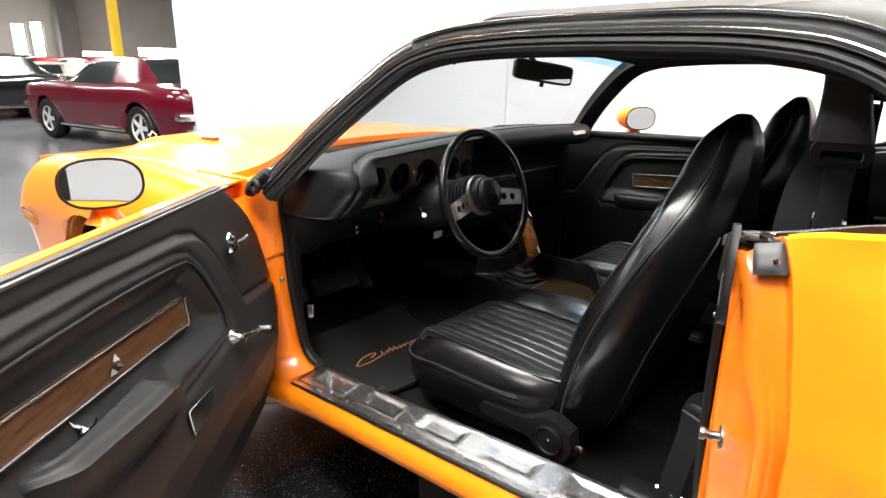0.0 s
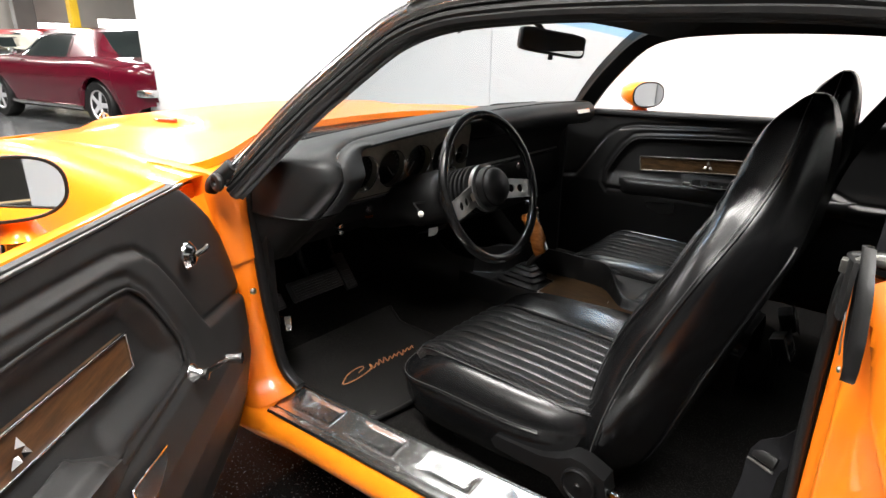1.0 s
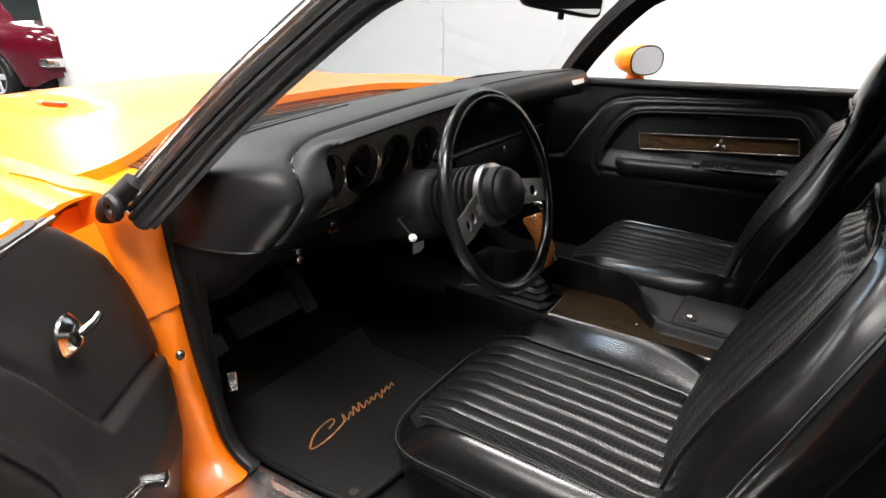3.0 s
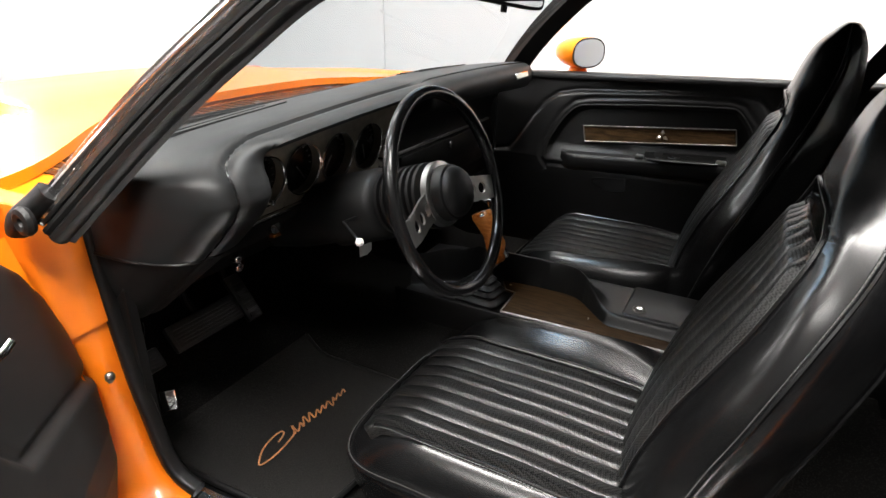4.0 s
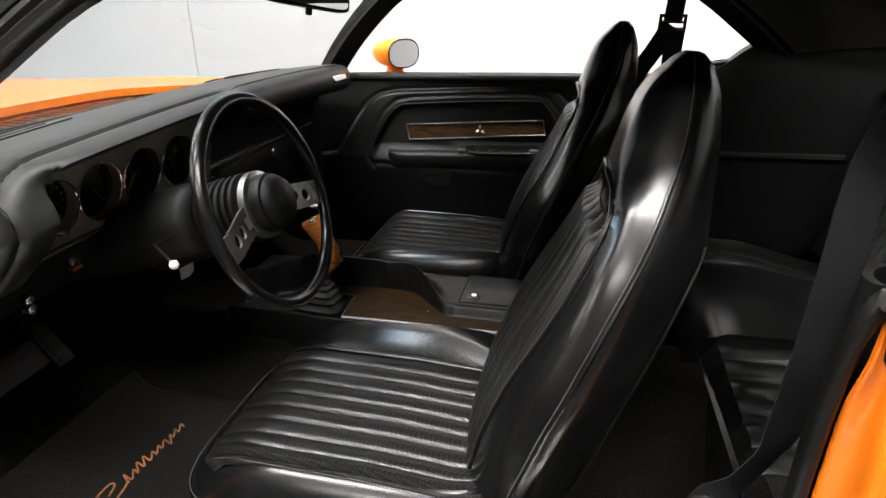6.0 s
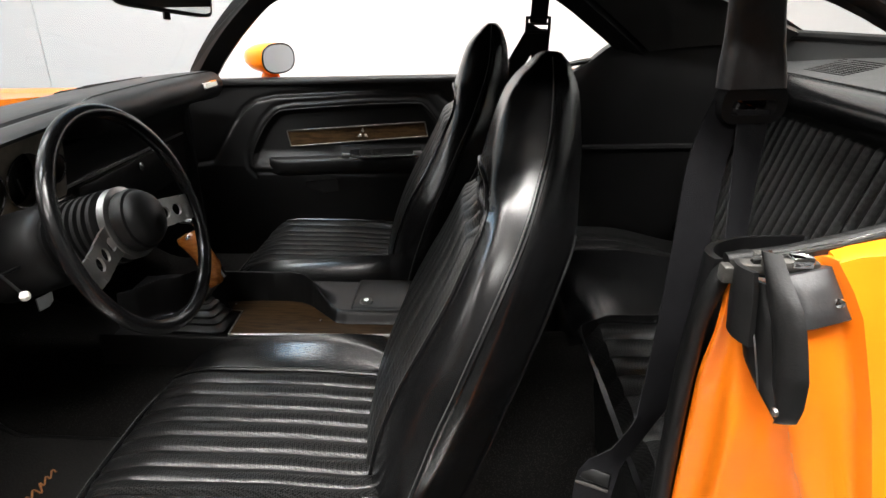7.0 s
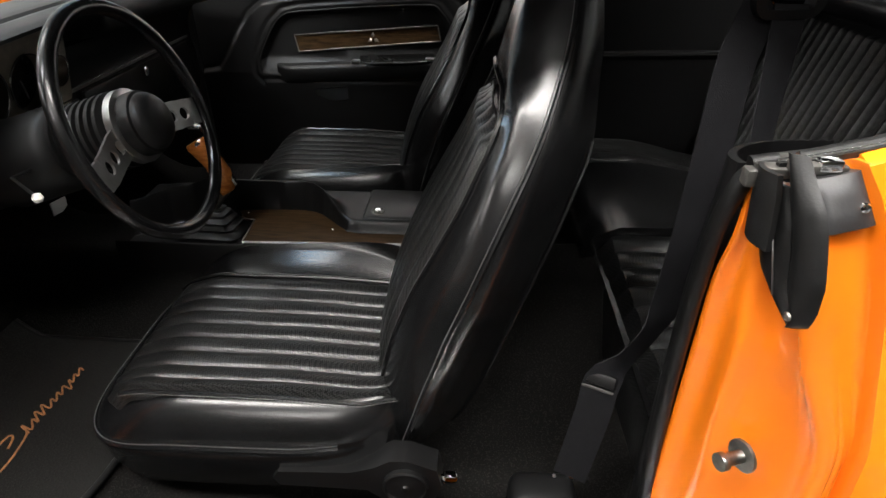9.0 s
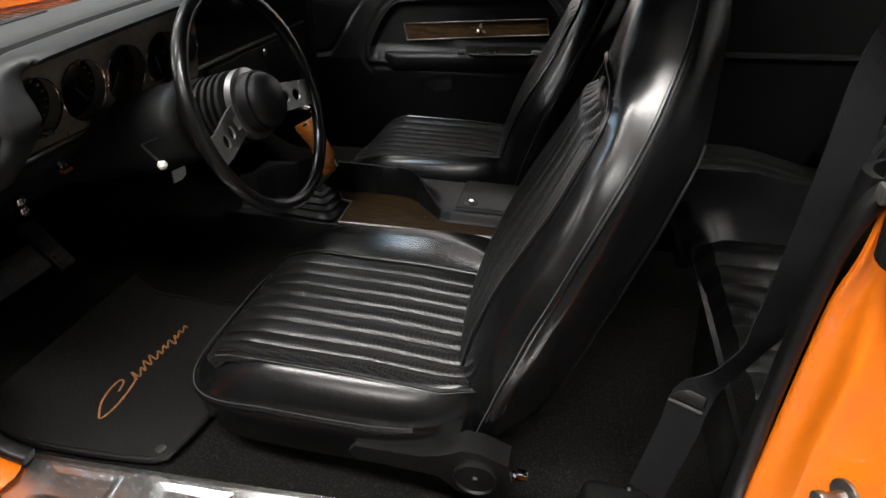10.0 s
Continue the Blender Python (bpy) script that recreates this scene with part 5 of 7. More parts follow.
def door(place, name, label, open_door):
    th = part(name, sheet(door_rows(place, (260, 300) if open_door else (240, 320), 1.7 if open_door else 1.0), 0.012, (place(0, 0.1, 0.6) - place(0, 0, 0.6)) * 10), LITVINYL if open_door else VINYL, car, label)

    def strip(pts, prof, mat, nm, lab=""):
        n = (place(0.5, 0.1, 0.7) - place(0.5, 0, 0.7))
        return part(nm, sweep([place(*p) for p in pts], prof, n), mat, th, lab)

    # raised bead along the inner edge of the recess
    size = 1.7 if open_door else 1.0
    bead = [(0.6 + (s - 0.6) * size if s > 0.6 else s, z) for s, z in INNER[3:14]]
    bead = [(p.x, p.y) for p in spline([(a, b, 0) for a, b in bead], 90)]
    part("recess_bead", sweep([place(s, panel_off(s, z, size) + 0.003, z) for s, z in bead], circle(0.0026, 8), place(0.5, 0.1, 0.7) - place(0.5, 0, 0.7)), LITVINYL if open_door else VINYL, th)
    # wood inlay in a bright frame
    a, b = (0.330, 0.757, 0.710), ((0.98, 0.805, 0.764) if open_door else (0.765, 0.790, 0.747))
    rows = []
    for k in range(25):
        s = lerp(a[0], b[0], k / 24)
        t = k / 24
        lo, hi = lerp(a[2], b[2], t), lerp(a[1], b[1], t)
        rows.append([place(s - 0.004 * j, table(OFFS, z) - 0.014, z) for j, z in ((0, lo), (1, lerp(lo, hi, 0.33)), (2, lerp(lo, hi, 0.66)), (3, hi))])
    # the closed door's inlay takes the darker walnut, its dimmer light in the colour
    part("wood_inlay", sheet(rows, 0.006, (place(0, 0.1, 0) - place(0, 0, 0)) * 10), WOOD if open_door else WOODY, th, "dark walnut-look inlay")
    loop = [(a[0], a[2]), (b[0], b[2]), (b[0] - 0.01, b[1]), (a[0] - 0.012, a[1])]
    path = [place(s, table(OFFS, z) - 0.012, z) for s, z in loop]
    dense = []
    for p, q in zip(path, path[1:] + path[:1]):
        dense += [p.lerp(q, k / 6) for k in range(6)]
    n = (place(0.5, 0.1, 0.7) - place(0.5, 0, 0.7))
    # dull steel on the closed door puts its dimmer light into the frame's colour
    part("inlay_frame", sweep(dense, rounded(0.0036, 0.004, 0.0012), n, True), CHROME if open_door else STEEL, th, "thin bright frame")
    # emblem: three plain chrome wedges
    es, ez = (0.576, 0.750) if open_door else (0.56, 0.752)
    em = []
    for k in range(3):
        ang = radians(90 + 120 * k)
        flat = table(OFFS, ez) - 0.0095
        c = [place(es + rr * math.cos(ang + q), flat + hh, ez + rr * math.sin(ang + q)) for q, rr, hh in ((0, 0.0195, 0.0), (0.62, 0.0105, 0.0), (0, 0.0030, 0.0), (-0.62, 0.0105, 0.0), (0, 0.0095, 0.0075))]
        bm = bmesh.new()
        v = [bm.verts.new(p) for p in c]
        for i in range(4):
            bm.faces.new((v[i], v[(i + 1) % 4], v[4]))
        bm.faces.new((v[3], v[2], v[1], v[0]))
        em.append(bm)
    part("emblem", joined(*em), CHROME if open_door else STEEL, th, "small three-piece chrome emblem", smooth=False)
    # armrest with a cup behind which the latch sits
    def arm_line(s):
        return 0.664 + 0.045 * (s - 0.46)

    if open_door:
        open_armrest(place, th)
    if not open_door:
        arm_rows = []
        for k in range(61):
            s = lerp(0.262, 1.0, k / 60)
            grow = smooth(0.262, 0.30, s) * smooth(1.0, 0.97, s)
            out = 0.004 + 0.024 * grow
            zc = arm_line(s)
            o0 = table(OFFS, zc)
            arm_rows.append([place(s, o0 + x, zc + z) for x, z in ((-0.02, 0.020), (out * 0.5, 0.019), (out * 0.82, 0.015), (out * 0.97, 0.006), (out, -0.006), (out * 0.96, -0.018), (out * 0.8, -0.028), (out * 0.4, -0.036), (-0.02, -0.036))])
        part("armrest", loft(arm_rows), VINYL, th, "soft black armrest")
        cup, rim = [], []
        for k in range(25):
            s = lerp(0.520, 0.745, k / 24)
            wide = math.sqrt(max(0.0, 1 - abs(k / 12 - 1) ** 4))
            zc = arm_line(s) + 0.0215
            o0 = table(OFFS, zc) - 0.004
            cup.append([place(s, o0, zc + 0.016), place(s, o0 + 0.006, zc), place(s, o0 + 0.006 + 0.030 * wide, zc - 0.002)])
            rim.append(place(s, o0 + 0.008 + 0.032 * wide, zc - 0.002))
        # black sheet over the armrest top puts the cup's shade into colour
        part("cup_shade", sheet(cup, 0.002, (0, 0, 1)), DIAL, th, "black sheet for the shade in the pull cup")
        part("cup_rim", tube(rim, 0.003, 6), VINYL, th)
        for s, wide in ((0.509, 0.012), (0.735, 0.014)):
            c = place(s, table(OFFS, arm_line(s)) + 0.014, arm_line(s) + 0.024)
            part("cup_end", moved(box(-0.008, 0.008, -wide, wide, -0.006, 0.006, 0.003), Matrix.Translation(c)), ALLOY, th, "bright end cap of the pull cup")
        part("latch_lever", sheet([[place(lerp(0.592, 0.622, k / 6), table(OFFS, 0.70) + 0.012 + 0.008 * math.sin(math.pi * k / 6), arm_line(0.607) + 0.026 + z) for z in (-0.005, 0.0, 0.005)] for k in range(7)], 0.004), CHROME, th, "chrome door latch lever")
    LENS = [(0.375, 0.586, 0.605), (0.43, 0.566, 0.611), (0.478, 0.574, 0.615)]
    part("reflector", sheet([[place(s, panel_off(s, z, size) + 0.004, z) for z in (z0, z1)] for s, z0, z1 in LENS], 0.006, n), DIAL, th, "small dark courtesy lens")
    part("reflector_frame", sweep([place(s, panel_off(s, z, size) + 0.006, z) for s, z in ((0.372, 0.605), (0.43, 0.6115), (0.4775, 0.6155), (0.4785, 0.6145), (0.4815, 0.576))], circle(0.0015, 6), n), CHROME if open_door else MATTE, th)
    zt = lambda s: 0.905 + 0.028 * s
    ss = [-0.03 + 1.24 * k / 20 for k in range(21)]
    strip([(s, -0.012, zt(s) - 0.004) for s in ss], rounded(0.006, 0.006, 0.002), ALLOY if open_door else VINYL, "felt_strip", "strip along the window slot")
    part("window_slot", sweep([place(s, -0.024, zt(s) - 0.010) for s in ss], rounded(0.014, 0.012, 0.004), n), RUBBER, th)
    if not open_door:
        ledge = []
        for k in range(25):
            s = lerp(-0.10, 1.16, k / 24)
            ledge.append([place(s, o, zt(s) + z) for o, z in ((-0.055, -0.004), (-0.050, 0.003), (-0.020, 0.004), (0.000, 0.003), (0.008, -0.002), (0.010, -0.010))])
        part("window_ledge", sheet(ledge, 0.004, (0, 0, 1)), VINYL, th, "flat padded ledge under the window")
        return th
    # crank, lock knob, outer skin
    o_crank = table(OFFS, 0.627)
    axis = n.normalized()
    base = place(0.209, o_crank + 0.004, 0.627)
    crank = part("window_crank", lathe([(0.018, 0), (0.017, 0.005), (0.010, 0.012), (0.009, 0.022), (0.011, 0.028), (0, 0.030)], facing(base, axis), 24), RAIL, th, "chrome window crank")
    tip = place(0.128, o_crank + 0.042, 0.612)
    part("crank_arm", sweep([base + axis * 0.022, base.lerp(tip, 0.5) + axis * 0.010, tip], rounded(0.010, 0.006, 0.002), axis), CHROME, crank)
    part("crank_knob", lathe([(0.008, -0.003), (0.010, 0.003), (0.009, 0.018), (0.011, 0.026), (0, 0.029)], facing(tip, axis), 18), CHROME, crank)
    lk = place(0.088, table(OFFS, 0.796) + 0.012, 0.796)
    lock = part("vent_crank", lathe([(0.026, 0), (0.026, 0.004), (0.020, 0.010), (0.016, 0.014), (0.012, 0.016), (0, 0.017)], facing(lk, axis), 28), RAIL, th, "round chrome lock with a small lever")
    along = (place(0, 0, 0) - place(0.1, 0, 0)).normalized()
    part("lever", tube([lk + axis * 0.014, lk + axis * 0.024 + along * 0.018 + Vector((0, 0, 0.004)), lk + axis * 0.026 + along * 0.034 + Vector((0, 0, 0.007))], 0.0055, 10), CHROME, lock)
    if open_door:
        rows = []
        for k in range(25):
            s = lerp(-0.12, 1.24, k / 24)
            z0 = zt(max(s, -0.02)) - 0.10 * smooth(-0.02, -0.12, s)
            rows.append([place(s, o, z) for o, z in ((-0.031, z0 - 0.010), (-0.034, z0 + 0.001), (-0.05, z0 + 0.003), (-0.075, z0 - 0.014), (-0.105, z0 - 0.06), (-0.135, 0.78), (-0.145, 0.68), (-0.125, 0.48), (-0.09, 0.30), (-0.07, 0.262), (-0.02, 0.258), (0.0, 0.262))])
        part("outer_skin", sheet(rows, 0.01), ORANGE, th, "glossy orange outer door skin")
        for s in (-0.13, 1.235):
            bm = bmesh.new()
            edge = [(0.001, 0.262), (0.02, 0.29), (0.048, 0.40), (0.060, 0.5), (0.06, 0.56), (0.045, 0.64), (0.02, 0.75), (-0.005, 0.86 if s < 0 else 0.94), (-0.05, 0.84 if s < 0 else 0.93), (-0.10, 0.80), (-0.135, 0.70), (-0.12, 0.48), (-0.09, 0.30)]
            bm.faces.new([bm.verts.new(place(s, o, z)) for o, z in edge])
            part("door_end", bm, ORANGE, th)
    return th


FRONT = [(0.25, -0.125), (0.48, -0.130), (0.55, -0.125), (0.60, -0.142), (0.65, -0.165), (0.70, -0.166), (0.76, -0.155), (0.81, -0.128), (0.85, -0.085), (0.88, -0.045), (0.905, -0.005), (0.95, 0.01)]


def door_rows(place, size, stretch):
    rows = []
    for k in range(size[0] + 1):
        z0 = 0.262 + 0.645 * k / size[0]
        row = []
        for j in range(size[1] + 1):
            u = j / size[1]
            s = lerp(table(FRONT, z0), 1.235, u)
            z = z0 + 0.028 * max(s, 0) * smooth(0.6, 0.9, z0)
            edge = 0.012 * math.exp(-((s - table(FRONT, z0)) / 0.012))
            row.append(place(s, panel_off(s, z, stretch) - edge, z))
        rows.append(row)
    return rows


door(on_door, "driver_door", "open door with black panel and orange skin", True)
door(on_right, "passenger_door", "closed door with black moulded panel", False)


# ---- seats ----
def superloop(w, front, back, n=40, p=2.6):
    """A rounded section: half width w, reaching front and back of its middle."""
    out = []
    for k in range(n):
        a = 2 * math.pi * k / n
        c, s = math.cos(a), math.sin(a)
        x = w * math.copysign(abs(c) ** (2 / p), c)
        y = (front if s > 0 else back) * math.copysign(abs(s) ** (2 / p), s)
        out.append((x, y))
    return out


def bucket_seat(cx, out, label, ahead_by=0.0, lean=0.04, up=0.0, drop=0.0):
    """A high-back bucket; out is the door side (-1 or 1)."""
    th = thing("bucket_seat", label, "car seat", (cx, 0.03 + ahead_by, 0.31 + up), group="front bucket seats")
    inv = Matrix.Translation((-cx, -0.03, -0.31))

    def add(name, bm, mat, parent=th, lab="", sm=True):
        return part(name, moved(bm, inv), mat, parent, lab, sm)

    def outline(k, n=72):
        """The cushion's plan at scale k of its widest line: square at the back, rounded in front."""
        return [(x, 0.045 + y) for x, y in superloop(0.222 * k, 0.238 * k, 0.268, n, 4.2)]

    def front_of(r):
        """Where the seating panel ends in front, rounded towards the sides."""
        return 0.045 + 0.218 * max(0.0, 1 - min(1.0, abs(r) / 0.197) ** 4.2) ** 0.238

    def rib_top(r, y):
        """Height of the seating surface; r runs outwards to the door side."""
        base = 0.528 - 0.020 * smooth(0.16, 0.25, y) - 0.040 * smooth(0.215, 0.285, y) ** 1.5 - 0.008 * smooth(0.0, -0.19, y)
        return base + 0.014 * smooth(0.10, 0.185, r) + 0.064 * max(0.0, min(1.0, (-r - 0.125) / 0.056)) * smooth(0.27, 0.18, y) * (1 - 0.55 * max(0.0, min(1.0, (y + 0.20) / 0.44)))

    rings = []
    for z, k in ((0.366, 0.82), (0.372, 0.88), (0.388, 0.94), (0.420, 0.980), (0.458, 1.0), (0.472, 1.0), (0.479, 0.992), (0.486, 0.998), (0.497, 0.988), (0.509, 0.966), (0.520, 0.936), (0.529, 0.904), (0.536, 0.870), (0.5405, 0.840), (0.5415, 0.828)):
        up = smooth(0.44, 0.54, z)
        rings.append([(cx + x, y, z - (0.012 + 0.030 * up) * smooth(0.10, 0.28, y) + 0.012 * (1 - up) * smooth(0.0, -0.19, y) + 0.050 * up * smooth(0.12, 0.175, -x * out) * smooth(0.27, 0.18, y) * (1 - 0.55 * max(0.0, min(1.0, (y + 0.20) / 0.44)))) for x, y in outline(k)])
    for k in (0.80, 0.77, 0.72, 0.65, 0.5, 0.3, 0.02):
        rings.append([(cx + x, y, rib_top(x * out, y) - 0.003) for x, y in outline(k)])
    body = add("cushion", loft(rings, caps=False), LEATHER, lab="glossy black seat cushion with full side bolsters")
    body.location = (0.020 * drop / 0.03, 0, -drop)
    # ribbed panel from the door-side seam to the inner bolster, over the front curve
    r0, r1, ribs = -0.128, 0.182, 9
    rows = []
    for j in range(ribs * 10 + 1):
        r = lerp(r0, r1, j / (ribs * 10))
        ph = abs(math.sin(math.pi * j / 10)) ** 0.6
        front = front_of(r)
        row = []
        for k in range(49):
            t = k / 48
            y = lerp(-0.216, front, t)
            rr = r * (1 - 0.10 * smooth(-0.14, -0.21, y))
            row.append((cx + out * rr, y, rib_top(rr, y) + (0.003 + 0.0075 * ph) * smooth(1.0, 0.93, t) * smooth(r1, r1 - 0.012, r) * smooth(r0, r0 + 0.008, r) + 0.0012 * noise.noise((r * 25, y * 18, cx)) - 0.012 * smooth(0.95, 1.0, t) - 0.008 * smooth(r1 - 0.010, r1, r)))
        rows.append(row)
    add("ribbed_panel", sheet(rows, 0.006, (0, 0, 1)), WEAVE, body, "woven black vinyl panel with lengthwise ribs")
    for r in (0.184, -0.130):
        seam = []
        for k in range(29):
            y = lerp(-0.205, front_of(r) - 0.004, k / 28)
            rr = r * (1 - 0.10 * smooth(-0.14, -0.21, y))
            seam.append(Vector((cx + out * rr, y, rib_top(rr, y) + 0.005)))
        add("piping", tube(seam, 0.0032, 6), LEATHER, body)
        add("stitching", stitches([p + Vector((out * 0.0055 * (1 if r > 0 else -1), 0, 0.0005)) for p in seam], (out * 0.5, 0, 0.85)), THREAD, body, "pale grey stitching", False)
    low = [Vector((cx + x, y, 0.480 - 0.020 * smooth(0.10, 0.28, y) + 0.008 * smooth(0.0, -0.19, y))) for x, y in outline(1.004) if y > -0.12]
    low = sorted(low, key=lambda p: math.atan2(p.x - cx, p.y - 0.03))
    add("piping", tube(low, 0.0036, 6), LEATHER, body)
    add("stitching", stitches([p + Vector((0, 0, 0.0055)) for p in low], lambda p: (p.x - cx, p.y - 0.03, 0.05)), THREAD, body, "pale grey stitching", False)

    # backrest: sections up the line of the side seams
    bx = cx - out * lean
    SEAM = [(0.41, -0.200), (0.46, -0.208), (0.55, -0.231), (0.58, -0.239), (0.68, -0.271), (0.745, -0.298), (0.80, -0.322), (0.853, -0.346), (0.90, -0.369), (0.955, -0.389), (1.0, -0.403), (1.036, -0.408), (1.105, -0.411)]
    HALF = [(0.41, 0.195), (0.45, 0.216), (0.52, 0.235), (0.62, 0.246), (0.72, 0.243), (0.795, 0.220), (0.86, 0.192), (0.906, 0.162), (0.955, 0.126), (1.0, 0.106), (1.036, 0.088), (1.067, 0.074), (1.084, 0.060), (1.094, 0.045), (1.100, 0.022)]
    FRONT = [(0.90, 0.058), (0.96, 0.062), (1.0, 0.064), (1.043, 0.053), (1.075, 0.037), (1.092, 0.022), (1.100, 0.010)]
    BACK = [(0.41, 0.045), (0.46, 0.075), (0.55, 0.088), (0.65, 0.090), (0.80, 0.084), (0.90, 0.074), (0.98, 0.052), (1.04, 0.040), (1.08, 0.030), (1.100, 0.010)]
    SHOULDER = [(0.41, 0.045), (0.50, 0.053), (0.58, 0.056), (0.65, 0.054), (0.73, 0.048), (0.80, 0.043), (0.87, 0.044), (0.91, 0.049), (0.96, 0.058)]

    def soft(rows, z):
        h = min(0.022, max(0.0, 1.102 - z), max(0.0, z - 0.408))
        return sum(table(rows, z + h * q) for q in (-1, -0.6, -0.2, 0.2, 0.6, 1)) / 6

    def half_section(z, sunk=True):
        """Half a section at height z: from the middle of the back round the side to the middle of the front, as (x, out from the seam line)."""
        w, b, fr, st = soft(HALF, z), soft(BACK, z), soft(FRONT, z), soft(SHOULDER, z)
        rearw = lerp(0.62, 0.50, smooth(0.9, 1.0, z))
        pts = [(0, -b), (0.4 * w, -b), (rearw * w, -b * 0.95), (0.84 * w, -b * 0.55), (0.965 * w, -b * 0.16), (0.975 * w, 0.0)]
        flat = [(0.93, 0.42), (0.86, 0.72), (0.77, 0.90), (0.68, 0.98), (0.60, 1.0), (0.53, 1.0), (0.42, 1.06), (0.2, 1.16), (0.0, 1.18)]
        convex = [(0.93, 0.30), (0.86, 0.55), (0.77, 0.74), (0.68, 0.86), (0.60, 0.92), (0.53, 0.96), (0.42, 0.99), (0.2, 1.0), (0.0, 1.0)]
        head = smooth(0.915, 0.965, z)
        full = smooth(0.76, 0.86, z)
        flat = [(u, lerp(k, min(1.0, 0.30 + 0.72 * k) if u > 0.6 else k, full)) for u, k in flat]
        for (u, k), (_, c) in zip(flat, convex):
            # the pocket above the insert, under the arched lip of the headrest
            rim = 0.903 + 0.028 * math.sqrt(max(0.0, 1 - (u / 0.75) ** 2)) if u < 0.75 else 0.86
            pocket = 0.032 * smooth(rim + 0.001, rim - 0.005, z) * smooth(0.880, 0.900, z)
            pts.append((u * w, lerp(st * k, fr * c, head) - (pocket if sunk else 0.0)))
        return pts

    def seat_point(x, o, z):
        return Vector((bx + x - out * 0.02 * smooth(0.90, 1.10, z), soft(SEAM, z) + o, z + 0.26 * o * smooth(1.10, 1.02, z) + 0.10 * o))

    def front_at(x, z):
        """Distance of the front face from the seam line at x across and height z."""
        pts = half_section(z, False)[5:]
        return table(sorted(pts), abs(x))

    zs = [lerp(0.41, 0.89, q / 64) for q in range(64)] + [lerp(0.89, 0.956, q / 30) for q in range(30)] + [lerp(0.956, 1.10, 1 - (1 - q / 24) ** 1.4) for q in range(25)]
    loops = []
    for z in zs:
        side = [Vector((p.x, p.y, 0)) for p in spline([(a, b, 0) for a, b in half_section(z)], 48)]
        loops.append([seat_point(p.x, p.y, z) for p in side] + [seat_point(-p.x, p.y, z) for p in side[-2:0:-1]])
    back = add("backrest", loft(loops), LEATHER, lab="high black backrest with built-in headrest")

    # ribbed insert in the hollow, under the arched pocket of the headrest
    HOOP = [(0.475, 0.66), (0.65, 0.67), (0.75, 0.69), (0.80, 0.71), (0.86, 0.735), (0.89, 0.75), (0.903, 0.75)]
    rows, ribs = [], 8
    for j in range(ribs * 8 + 1):
        u = -1 + 2 * j / (ribs * 8)
        ph = abs(math.sin(math.pi * j / 8)) ** 0.5
        top = 0.890 - 0.006 * abs(u) ** 2
        row = []
        for k in range(45):
            z = lerp(0.475, top, k / 44)
            x = u * 0.955 * table(HOOP, z) * soft(HALF, z)
            edge = smooth(1.0, 0.90, abs(u)) * smooth(1.0, 0.95, k / 44)
            row.append(seat_point(x, front_at(x, z) - 0.004 + (0.006 + 0.008 * ph) * edge, z))
        rows.append(row)
    add("ribbed_insert", sheet(rows, 0.004, (0, 1, 0)), WEAVE, back, "woven black vinyl insert with upright ribs")
    hoop = []
    for k in range(81):
        a = math.pi * k / 80
        hoop.append((0.75 * math.cos(a), 0.903 + 0.028 * math.sin(a)))
    rise = [(table(HOOP, z), z) for z in [lerp(0.475, 0.902, k / 36) for k in range(37)]]
    hoop = rise + hoop[1:-1] + [(-u, z) for u, z in rise[::-1]]
    hoop = [seat_point(u * soft(HALF, z), front_at(u * soft(HALF, z), z) + 0.0015, z) for u, z in hoop]
    add("piping", tube(hoop, 0.0032, 6), LEATHER, back)
    add("stitching", stitches([p + Vector((0, 0.0025, 0.001)) for p in hoop], (0, 1, 0.2)), THREAD, back, "pale grey stitching", False)
    # a raised seam up each side, meeting at the crown, and the edge of the back panel
    for sg in (-1, 1):
        run = [seat_point(sg * 0.978 * soft(HALF, z), 0.001, z) for z in [0.43 + 0.665 * q / 60 for q in range(61)]]
        add("side_seam", tube(run, 0.0030, 6), LEATHER, back)
        for off in (0.0052,):
            add("stitching", stitches([p + Vector((sg * 0.0012, off, off * 0.4)) for p in run], lambda p, s=sg: (s, 0.35, 0)), THREAD, back, "pale grey stitching", False)
        rear = [seat_point(sg * 0.66 * soft(HALF, z), -0.93 * soft(BACK, z), z) for z in [0.45 + 0.46 * q / 40 for q in range(41)]]
        add("back_piping", tube(rear, 0.0026, 6), LEATHER, back)
    crown = seat_point(0, 0.0, 1.098)
    add("crown_button", lathe([(0.012, -0.006), (0.011, 0.001), (0.005, 0.003), (0, 0.003)], Matrix.Translation(crown), 12), LEATHER, back)

    # recliner bracket, lever, runners
    hx = cx + out * 0.212
    rec = add("recliner_cover", loft([[(hx + out * o * 0.022 - out * 0.004, y, z) for y, z in ((-0.02, 0.432), (-0.03, 0.446), (-0.13, 0.450), (-0.165, 0.462), (-0.19, 0.478), (-0.215, 0.478), (-0.255, 0.462), (-0.262, 0.43), (-0.25, 0.395), (-0.22, 0.382), (-0.185, 0.39), (-0.155, 0.415), (-0.03, 0.418))] for o in (-0.8, 0.6, 0.9)]), VINYL, lab="black plastic recliner cover")
    add("recliner_hub", lathe([(0.033, 0), (0.033, 0.007), (0.0295, 0.009), (0.028, 0.005), (0.012, 0.006), (0.006, 0.007), (0.004, 0.010), (0, 0.010)], facing((hx + out * 0.0155, -0.211, 0.431), (out, 0, 0)), 36), MATTE, rec)
    add("hub_screw", lathe([(0.005, 0), (0.004, 0.003), (0, 0.0035)], facing((hx + out * 0.022, -0.211, 0.431), (out, 0, 0)), 12), CHROME, rec)
